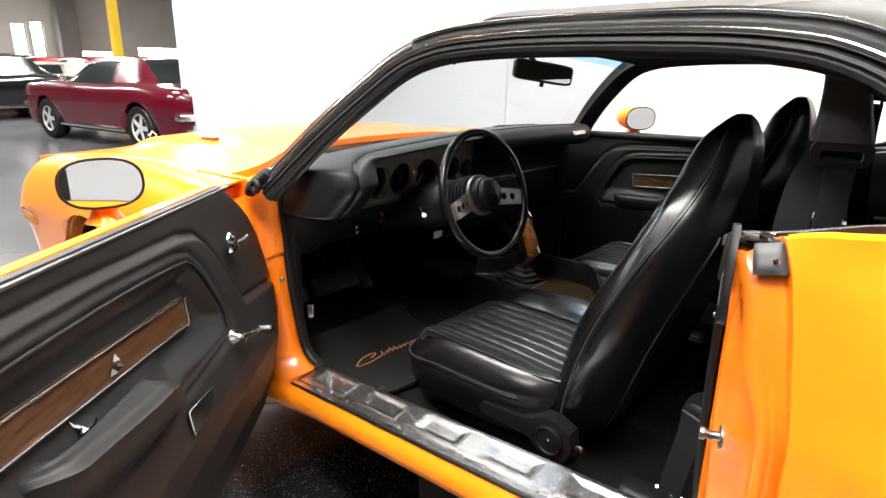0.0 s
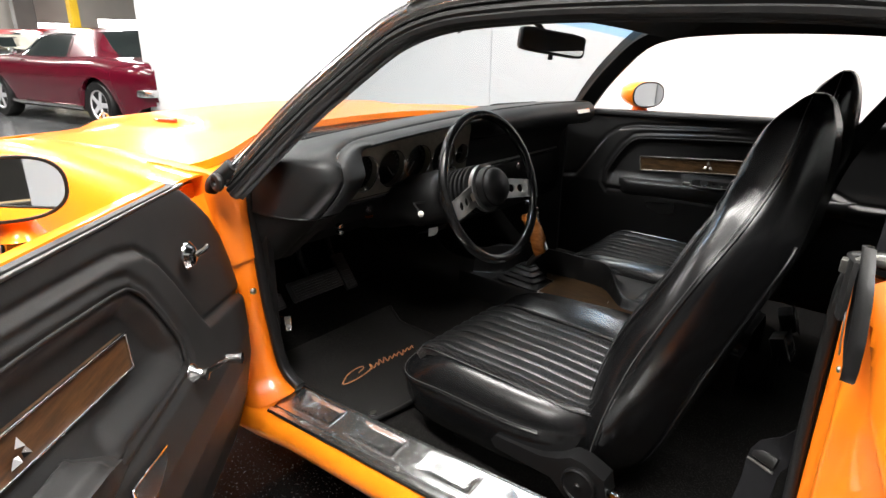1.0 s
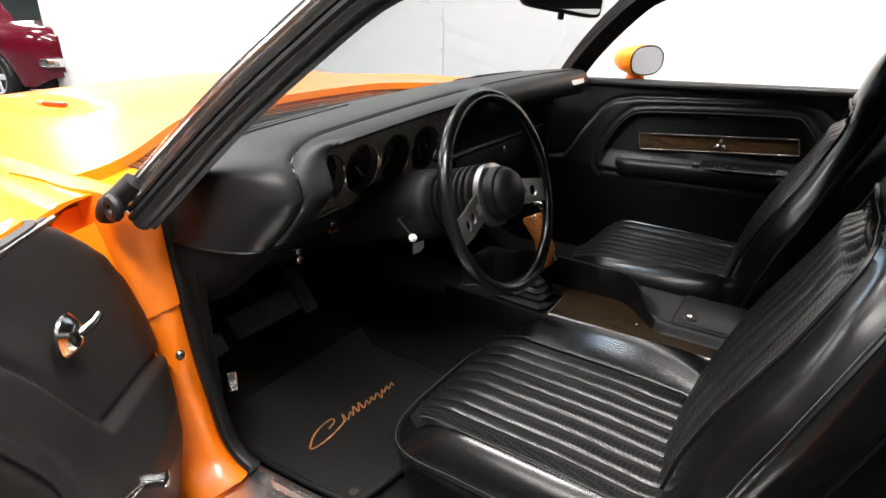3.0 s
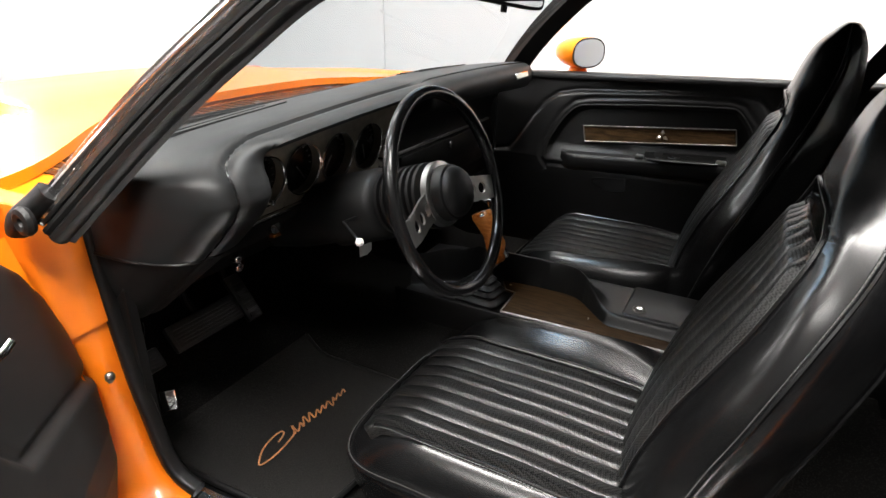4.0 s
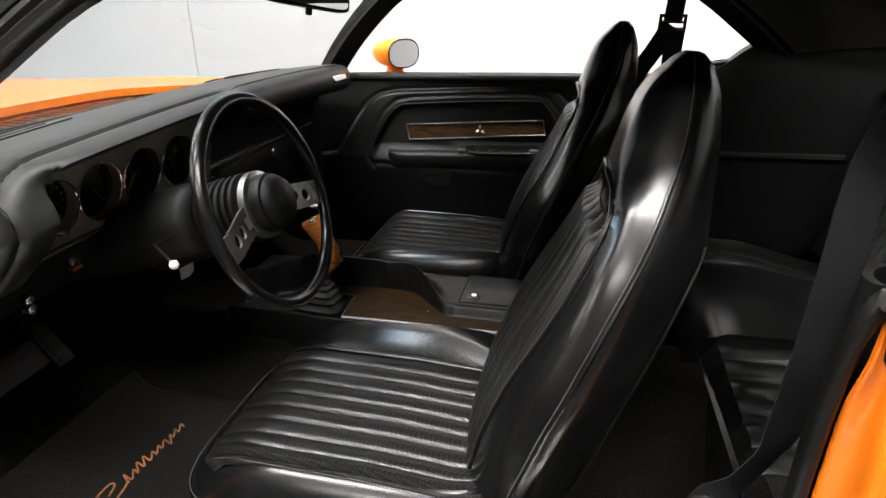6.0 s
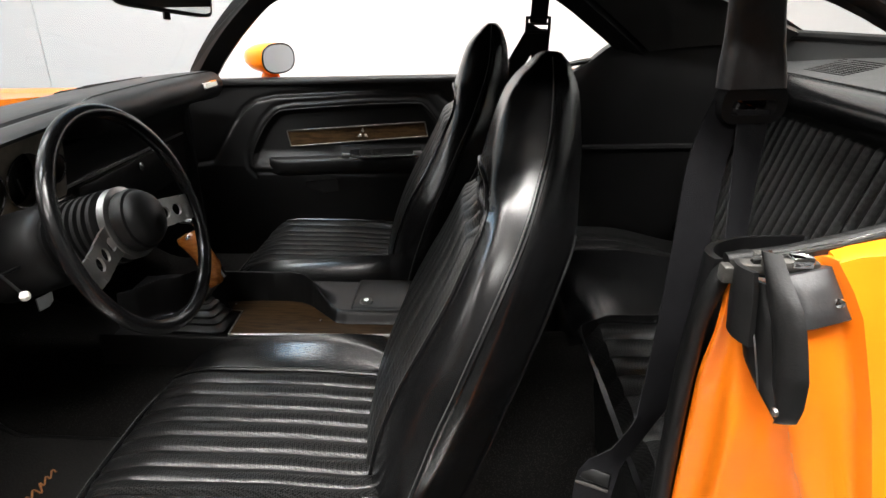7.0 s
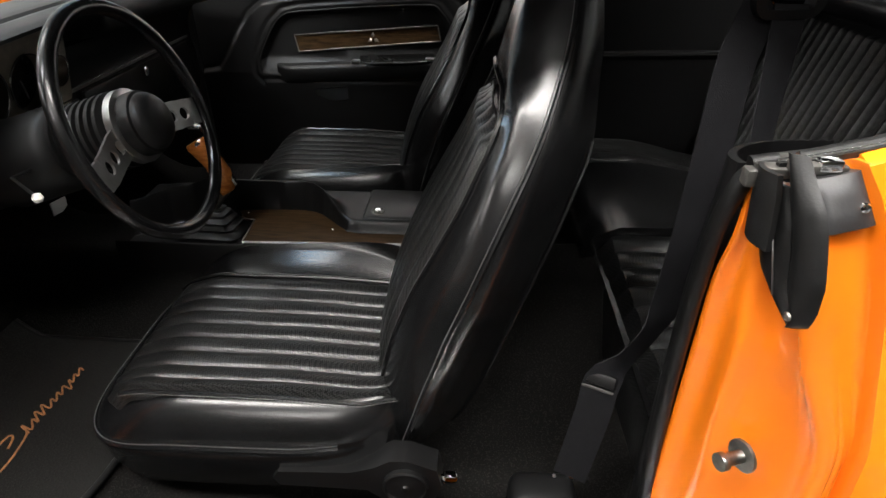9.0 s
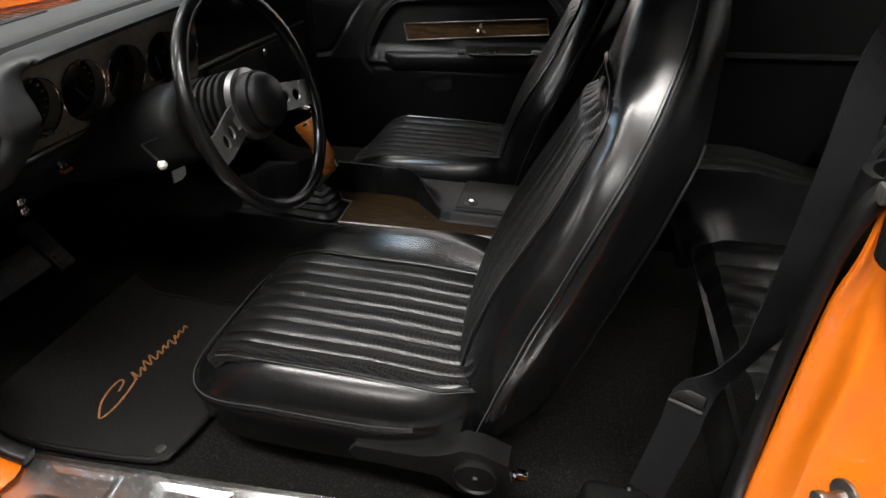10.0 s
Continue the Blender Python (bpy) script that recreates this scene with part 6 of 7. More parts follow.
    add("release_lever", joined(tube([(hx, -0.250, 0.434), (hx + out * 0.008, -0.268, 0.434)], 0.006), box(hx - 0.004 + out * 0.006, hx + 0.010 + out * 0.006, -0.284, -0.264, 0.426, 0.442, 0.004)), CHROME, lab="small chrome release lever")
    for sg in (-1, 1):
        add("runner", joined(box(cx + sg * 0.12 - 0.015, cx + sg * 0.12 + 0.015, -0.22, 0.14, 0.335, 0.352, 0.004), box(cx + sg * 0.12 - 0.02, cx + sg * 0.12 + 0.02, -0.20, 0.13, 0.37, 0.392, 0.004)), MATTE)
        for yy in (-0.19, 0.13):
            add("bracket", box(cx + sg * 0.12 - 0.02, cx + sg * 0.12 + 0.02, yy - 0.012, yy + 0.012, 0.312, 0.375, 0.004), MATTE)
    add("pan", box(cx - 0.19, cx + 0.19, -0.20, 0.21, 0.385, 0.41, 0.008), MATTE)
    return th


bucket_seat(-0.365, -1, "glossy black high-back driver bucket seat with ribbed cushion")
bucket_seat(0.375, 1, "glossy black high-back passenger bucket seat with ribbed cushion", 0.046, -0.015, 0.014, 0.028)


# ---- rear seat ----
def rear_bench():
    th = thing("bench_seat", "black ribbed vinyl rear bench seat under the parcel shelf", "bench seat", (0, -0.85, 0.40))
    inv = Matrix.Translation((0, 0.85, -0.40))
    for sgn in (-1, 1):
        ribs = 10 if sgn < 0 else 4
        rows = []
        for k in range(ribs * 8 + 1):
            u = k / (ribs * 8)
            ph = abs(math.sin(math.pi * k / 8)) ** 0.5
            x = lerp(0.03, -0.585, u) if sgn < 0 else lerp(0.38, 0.61, u)
            row = []
            for j in range(29):
                v = j / 28
                y = -0.575 - 0.45 * v
                z = 0.498 - 0.055 * smooth(0.10, 0.0, v) ** 1.5 - 0.05 * smooth(0.35, 1.0, v) - 0.014 * math.sin(math.pi * u) + 0.014 * smooth(0.85, 1.0, u)
                row.append((x, y, z + 0.008 * ph * smooth(0.0, 0.05, v)))
            rows.append(row)
        part("cushion", moved(sheet(rows, 0.10, (0, 0, 1)), inv), WEAVE, th, "ribbed black rear cushion")
        rows, ribs = [], 17
        for k in range(ribs * 8 + 1):
            u = k / (ribs * 8)
            ph = abs(math.sin(math.pi * k / 8)) ** 0.7
            x = 0.002 + 0.568 * u
            row = []
            for j in range(21):
                t = j / 20
                row.append((sgn * x, -0.985 - 0.13 * t - 0.005 * ph, 0.47 + 0.44 * t))
            rows.append(row)
        part("backrest", moved(sheet(rows, 0.06, (0, 1, 0)), inv), WEAVE, th, "ribbed black rear backrest")
        part("side_bolster", moved(tube(spline([(sgn * 0.60, -0.99, 0.50), (sgn * 0.595, -1.04, 0.64), (sgn * 0.585, -1.10, 0.90)], 20), 0.035, 10), inv), LEATHER, th)
    part("centre_hump", moved(sheet([[(0.205 + x / 8 * 0.182, y, z - 0.006 + 0.010 * (1 - (x / 8) ** 2)) for x in range(-8, 9)] for y, z in ((-0.574, 0.40), (-0.576, 0.452), (-0.59, 0.482), (-0.63, 0.500), (-0.75, 0.502), (-0.90, 0.478), (-1.02, 0.452))], 0.03), inv), LEATHER, th, "smooth plain middle of the rear cushion")
    part("front_valance", moved(sheet([[(x / 10 * 0.62, -0.578 - 0.012 * k, 0.452 - 0.055 * k) for x in range(-10, 11)] for k in range(4)], 0.01), inv), LEATHER, th)
    part("top_roll", moved(sheet([[Vector((x / 20 * 0.60, y, z)) for x in range(-20, 21)] for y, z in [(p.x, p.y) for p in spline([(-1.125, 1.0, 0), (-1.075, 1.004, 0), (-1.045, 0.985, 0), (-1.04, 0.955, 0), (-1.06, 0.925, 0), (-1.10, 0.90, 0)], 16)]], 0.02), inv), LEATHER, th, "smooth rolled top of the rear backrest")


rear_bench()
shelf = part("parcel_shelf", sheet([[(x / 12 * 0.66, y, z - 0.01 * (x / 12) ** 2 + 0.02 * (abs(x) == 12)) for x in range(-12, 13)] for y, z in ((-1.10, 0.998), (-1.125, 1.012), (-1.2, 1.03), (-1.31, 1.068))], 0.015, (0, 0, 1)), SHELF, car, "grey-black moulded parcel shelf")
part("window_sill_panel", sheet([[(u / 10 * 0.60, -1.295 + 0.13 * (u / 10) ** 2, z) for u in range(-11, 12)] for z in (0.985, 1.05, 1.094)], 0.01, (0, 1, 0)), SHELF, shelf)
part("shelf_seam", tube([(x / 12 * 0.60, -1.105, 1.004 - 0.01 * (x / 12) ** 2) for x in range(-12, 13)], 0.005, 6), DIAL, shelf)
holes = []
for i in range(16):
    for j in range(10):
        gx, gy = 0.405 - 0.0105 * i, -1.143 - 0.0098 * j
        gz = table([(-1.31, 1.068), (-1.2, 1.03), (-1.125, 1.012)], gy) - 0.01 * (gx / 0.6) ** 2
        holes.append(box(gx - 0.0031, gx + 0.0031, gy - 0.003, gy + 0.003, gz - 0.001, gz + 0.0015))
part("speaker_grille", joined(*holes), DIAL, shelf, "grid of small speaker slots", smooth=False)


# ---- seat belts ----
def ribbon(pts, width, n, across, thick=0.0016):
    path = spline(pts, n)
    rows = []
    for i, p in enumerate(path):
        t = (path[min(i + 1, n)] - path[max(i - 1, 0)]).normalized()
        a = Vector(across(i / n) if callable(across) else across)
        a = (a - t * a.dot(t)).normalized()
        rows.append([p + a * width * (k / 4 - 0.5) for k in range(5)])
    return sheet(rows, thick)


belt = thing("seat_belt", "dark grey driver shoulder belt hanging from its roof sleeve", "seat belt", (-0.47, -0.59, 1.06), group="front seat belts")
inv = Matrix.Translation((0.47, 0.59, -1.06))
sleeve = []
for t, w, d in ((0, 0.060, 0.010), (0.25, 0.060, 0.010), (0.5, 0.062, 0.011), (0.72, 0.068, 0.012), (0.86, 0.076, 0.012), (1.0, 0.080, 0.012)):
    c = Vector((lerp(-0.465, -0.475, t), lerp(-0.585, -0.60, t), lerp(1.235, 1.078, t)))
    sleeve.append([c + Vector((0.25, -0.97, 0)) * a + Vector((0.97, 0.25, 0)) * b for a, b in rounded(w, d * 2, d * 0.8)])
# black sleeve in grey vinyl, the light on its face put into colour
part("sleeve", moved(loft(sleeve), inv), SEALANT, belt, "stiff black belt sleeve")
gm = Matrix.Translation((-0.476, -0.602, 1.062)) @ Matrix.Rotation(radians(-75), 4, "Z")
frame_pts = [(x, z) for x, z in rounded(0.082, 0.042, 0.018)]
hole_pts = [(x, z - 0.004) for x, z in rounded(0.056, 0.016, 0.005)]
bm = bmesh.new()
fo = [[bm.verts.new((x, y, z)) for x, z in frame_pts] for y in (-0.008, 0.008)]
fi = [[bm.verts.new((x, y, z)) for x, z in hole_pts] for y in (-0.008, 0.008)]
for i in range(len(frame_pts)):
    j = (i + 1) % len(frame_pts)
    for a, b in ((fo[0], fi[0]), (fo[1], fi[1]), (fo[0], fo[1]), (fi[0], fi[1])):
        bm.faces.new((a[i], a[j], b[j], b[i]))
part("belt_guide", moved(bm, inv @ gm), MATTE, belt, "black plastic belt guide")
part("webbing", moved(ribbon([(-0.478, -0.606, 1.055), (-0.49, -0.605, 0.98), (-0.51, -0.602, 0.90), (-0.55, -0.60, 0.80)], 0.040, 20, lambda t: (0.25 + 0.75 * t, -0.97, 0)), inv), WEBBING, belt, "dark grey woven belt")
part("webbing", moved(ribbon([(-0.478, -0.580, 1.058), (-0.488, -0.562, 1.0), (-0.50, -0.556, 0.90), (-0.50, -0.553, 0.78), (-0.507, -0.542, 0.68), (-0.525, -0.505, 0.625), (-0.538, -0.474, 0.592), (-0.54, -0.468, 0.53), (-0.545, -0.450, 0.405)], 0.048, 48, lambda t: (0.25 - 0.60 * smooth(0.66, 0.76, t), lerp(-0.95, -0.25, smooth(0.52, 0.60, t) * smooth(0.74, 0.67, t)), -0.8 * smooth(0.52, 0.60, t) * smooth(0.74, 0.67, t))), inv), WEBBING, belt, "dark grey woven belt")
part("floor_hook", moved(tube([(-0.548, -0.427, 0.408), (-0.540, -0.426, 0.398), (-0.541, -0.474, 0.397), (-0.549, -0.476, 0.407)], 0.003, 8), inv), CHROME, belt, "bent wire belt hook")
part("belt_tongue", moved(box(-0.019, 0.019, -0.004, 0.004, -0.009, 0.009, 0.003), inv @ pose(-0.539, -0.472, 0.594, 25, 0, 65)), RUBBER, belt, "black belt tongue")
part("tongue_bar", moved(box(-0.021, 0.021, -0.002, 0.002, -0.002, 0.002, 0.0008), inv @ pose(-0.541, -0.468, 0.579, 25, 0, 65)), GUNMETAL, belt)
part("anchor_sleeve", moved(box(-0.60, -0.53, -0.46, -0.36, 0.345, 0.405, 0.02, 3), inv), MATTE, belt)

pbelt = thing("seat_belt", "black passenger shoulder belt with a slotted slide buckle", "seat belt", (0.55, -0.49, 1.10), group="front seat belts")
inv = Matrix.Translation((-0.55, 0.49, -1.10))
part("webbing", moved(ribbon([(0.545, -0.50, 1.235), (0.55, -0.496, 1.16), (0.554, -0.494, 1.11)], 0.046, 8, (0.1, -1, 0)), inv), WEBBING, pbelt)
part("webbing", moved(ribbon([(0.554, -0.492, 1.10), (0.555, -0.46, 1.04), (0.56, -0.41, 0.95), (0.57, -0.36, 0.82), (0.58, -0.32, 0.6), (0.58, -0.32, 0.42)], 0.047, 20, (0.1, -1, 0)), inv), WEBBING, pbelt)
part("webbing", moved(ribbon([(0.558, -0.505, 1.095), (0.56, -0.505, 1.0), (0.57, -0.52, 0.8), (0.58, -0.55, 0.5), (0.58, -0.55, 0.42)], 0.047, 20, (0.1, -1, 0)), inv), WEBBING, pbelt)
bm = bmesh.new()
for z0, z1 in ((0.012, 0.020), (-0.003, 0.003), (-0.024, -0.016)):
    sub = box(-0.004, 0.004, -0.030, 0.030, z0, z1, 0.002)
    bm = joined(bm, sub)
for y0, y1 in ((-0.034, -0.026), (0.026, 0.034)):
    bm = joined(bm, box(-0.004, 0.004, y0, y1, -0.024, 0.020, 0.002))
part("slide_buckle", moved(bm, inv @ pose(0.553, -0.494, 1.107)), MATTE, pbelt, "black slotted slide buckle")

stalk = thing("belt_buckle", "black belt buckle with chrome frame on the tunnel behind the seats", "seat belt", (-0.045, -0.402, 0.50), group="tunnel belt buckles")
part("stalk", sweep([Vector((0, 0, -0.06)), Vector((0, 0.004, -0.02)), Vector((0, 0.006, 0.03))], rounded(0.04, 0.012, 0.004), (0, 1, 0)), MATTE, stalk)
part("buckle_body", moved(box(-0.026, 0.026, -0.016, 0.016, -0.022, 0.026, 0.006), pose(0, 0, 0.05, -20)), MATTE, stalk)
part("frame", moved(sweep([Vector(p) for p in ((-0.028, -0.018, -0.024), (0.028, -0.018, -0.024), (0.028, -0.018, 0.028), (-0.028, -0.018, 0.028))], rounded(0.004, 0.004, 0.001), (0, 1, 0), True), pose(0, 0, 0.05, -20)), CHROME, stalk, "thin chrome buckle frame")
part("button", moved(box(-0.016, 0.016, -0.022, -0.015, 0.006, 0.020, 0.002), pose(0, 0, 0.05, -20)), STEEL, stalk)
copy_thing(stalk, pose(0.055, -0.392, 0.52, 0, 0, 12))

# ---- lock jamb hardware ----
part("door_striker", lathe([(0.0170, 0), (0.0170, 0.003), (0.0165, 0.0035), (0.0070, 0.0037), (0.0067, 0.0042), (0.0067, 0.022), (0.0070, 0.0225), (0.0090, 0.0227), (0.0093, 0.0232), (0.0093, 0.0295), (0.0089, 0.030), (0, 0.0302)], facing((-0.724, -0.566, 0.674), (-0.35, 0.94, 0)), 20), STEEL, car, "round steel door striker pin")


def bulged(corners, swell, n=8):
    """A four-cornered sheet with a soft swelling outwards."""
    a, b, c, d = [Vector(p) for p in corners]
    rows = []
    for i in range(n + 1):
        u = i / n
        rows.append([a.lerp(b, v / n).lerp(d.lerp(c, v / n), u) + Vector((-1, 0.45, 0)) * swell * min(1.0, 4 * u * (1 - u) + 0.2) * min(1.0, 5 * (v / n) * (1 - v / n) + 0.2) for v in range(n + 1)])
    return rows


latch = part("window_latch_cover", sheet(bulged([(-0.694, -0.557, 0.957), (-0.692, -0.591, 0.965), (-0.712, -0.605, 0.928), (-0.719, -0.567, 0.921)], 0.006), 0.012, (-1, 0.4, 0)), SEALANT, car, "grey moulded jamb cover")
part("cover_screw", lathe([(0.0042, 0), (0.0036, 0.002), (0, 0.003)], facing((-0.713, -0.591, 0.943), (-1, 0.3, 0)), 12), CHROME, latch)
# the flap hangs across the jamb: a strap with a slit, pointed below
FLAP_X = [(0.826, -0.736), (0.832, -0.742), (0.849, -0.745), (0.876, -0.743), (0.902, -0.735), (0.919, -0.729), (0.935, -0.721), (0.955, -0.703), (0.972, -0.690)]
FLAP_IN = [(0.826, -0.733), (0.830, -0.723), (0.838, -0.706), (0.856, -0.684), (0.875, -0.675), (0.890, -0.672), (0.906, -0.670), (0.937, -0.668), (0.972, -0.662)]
SLIT = [(0.826, -0.7345), (0.842, -0.728), (0.859, -0.7165), (0.890, -0.7075), (0.910, -0.700), (0.930, -0.690), (0.972, -0.676)]


def flap_lobe(inner_edge, outer_edge, wide, z0, z1, swell):
    rows = []
    for k in range(25):
        z = lerp(z0, z1, k / 24)
        a, b = table(inner_edge, z), table(outer_edge, z)
        open_by = wide * smooth(0.858, 0.90, z)
        row = []
        for q in range(9):
            x = lerp(a + open_by, b, q / 8) if inner_edge is not SLIT else lerp(a - open_by, b, q / 8)
            row.append(Vector((x - 0.015, -0.547 + 0.24 * (x + 0.736) + swell * (1 - (q / 4 - 1) ** 2), 0.981 - (0.972 - z) * 0.87)))
        rows.append(row)
    return sheet(rows, 0.005, (0.24, 0.97, 0))


flap = part("seal_flap", joined(flap_lobe(SLIT, FLAP_X, 0.003, 0.826, 0.972, 0.007), flap_lobe(FLAP_IN, SLIT, 0.0, 0.826, 0.940, 0.004)), RUBBER, car, "drooping black rubber seal flap")
part("slit_edge", tube(spline([(-0.704, -0.528, 0.940), (-0.709, -0.529, 0.922), (-0.718, -0.530, 0.905), (-0.725, -0.532, 0.887), (-0.730, -0.534, 0.871)], 16), 0.0008, 6), ALLOY, flap)
part("flap_screw", lathe([(0.004, 0), (0.003, 0.002), (0, 0.003)], facing((-0.752, -0.538, 0.866), (-0.3, 0.95, 0)), 10), STEEL, flap)
part("inner_flap", sheet([[(lerp(x0, x1, q / 4), -0.521 - 0.004 * q / 4 + 0.004 * math.sin(math.pi * q / 4), z) for q in range(5)] for z, x0, x1 in ((0.962, -0.672, -0.700), (0.943, -0.675, -0.708), (0.920, -0.680, -0.714), (0.903, -0.684, -0.717))], 0.005, (-0.2, 0.97, 0)), RUBBER, car, "short black rubber flap")
part("rubber_stop", lathe([(0.011, 0), (0.011, 0.006), (0.006, 0.010), (0, 0.011)], facing((-0.642, -0.538, 0.918), (-0.4, 0.9, 0)), 16), RUBBER, car)
part("latch_plate", joined(box(-0.684, -0.662, -0.545, -0.520, 0.952, 0.961, 0.002), box(-0.690, -0.660, -0.585, -0.540, 0.958, 0.967, 0.003), box(-0.680, -0.666, -0.526, -0.512, 0.942, 0.957, 0.002)), GUNMETAL, car, "worn steel window latch plate")
part("latch_pin", box(-0.692, -0.680, -0.578, -0.560, 0.962, 0.972, 0.002), CHROME, car)
part("jamb_seal_rear", sweep(spline([(-0.642, -0.552, 0.950), (-0.652, -0.532, 0.950), (-0.654, -0.519, 0.928), (-0.640, -0.516, 0.86), (-0.636, -0.516, 0.70), (-0.636, -0.524, 0.50), (-0.636, -0.55, 0.39)], 48), rounded(0.014, 0.020, 0.006), (-1, 0, 0)), RUBBER, car, "black rubber door seal")
trim_line = [(-0.634, -0.516), (-0.622, -0.513), (-0.606, -0.518), (-0.590, -0.535), (-0.578, -0.565), (-0.572, -0.62)]
part("inner_jamb_trim", sheet([[(p.x + 0.016 * smooth(0.80, 0.95, z) * -1, p.y, z) for p in spline([(a, b, 0) for a, b in trim_line], 18)] for z in [lerp(0.38, 0.952, k / 12) for k in range(13)]], 0.008, (0, 1, 0)), MATTE, car, "black moulded trim inside the seal")

# ---- floor mat ----
mat_thing = thing("floor_mat", "black carpet floor mat with orange embroidered script stroke", "floor mat", (-0.44, 0.47, 0.318))
inv = Matrix.Translation((0.44, -0.47, -0.318))
outline = spline([(-0.615, 0.66, 0), (-0.618, 0.50, 0), (-0.605, 0.33, 0), (-0.58, 0.305, 0), (-0.48, 0.29, 0), (-0.25, 0.285, 0), (-0.20, 0.33, 0), (-0.19, 0.66, 0)], 50)
part("pad", moved(loft([[(p.x, p.y, z + 0.22 * smooth(0.60, 0.70, p.y) * 0.3) for p in outline] for z in (0.316, 0.328, 0.330)]), inv), FLOORMAT, mat_thing)
part("binding", moved(tube([(p.x, p.y, 0.327 + 0.066 * smooth(0.60, 0.70, p.y)) for p in outline], 0.006, 8), inv), RUBBER, mat_thing)
part("rivet", moved(lathe([(0.010, 0), (0.009, 0.004), (0, 0.005)], pose(-0.585, 0.325, 0.330), 14), inv), STEEL, mat_thing)
embroid = []
START, ALONG, ACROSS = Vector((-0.551, 0.470, 0.3315)), Vector((1.02, -0.03, 0)), Vector((0.10, 0.99, 0))


def thread_line(pts, w, n):
    return sweep(spline([START + ALONG * a + ACROSS * b for a, b in pts], n), rounded(w, 0.002, 0.0006, 1), (0, 0, 1))


embroid.append(thread_line([(0.064, 0.016), (0.086, 0.024), (0.088, 0.034), (0.066, 0.036), (0.034, 0.028), (0.008, 0.010), (0.002, 0.001), (0.018, -0.004), (0.050, -0.004), (0.092, 0.004), (0.104, 0.012)], 0.0036, 60))
zig = [(0.100, 0.004)]
for k in range(10):
    a = 0.102 + 0.0165 * k
    zig += [(a + 0.010, 0.020 - 0.0005 * k + (0.008 if k in (0, 2, 3) else 0.0)), (a + 0.006, 0.004 - (0.008 if k == 6 else 0.0))]
embroid.append(thread_line(zig, 0.0034, 140))
part("embroidery", moved(joined(*embroid), inv), COPPER, mat_thing, "orange embroidered flourish")


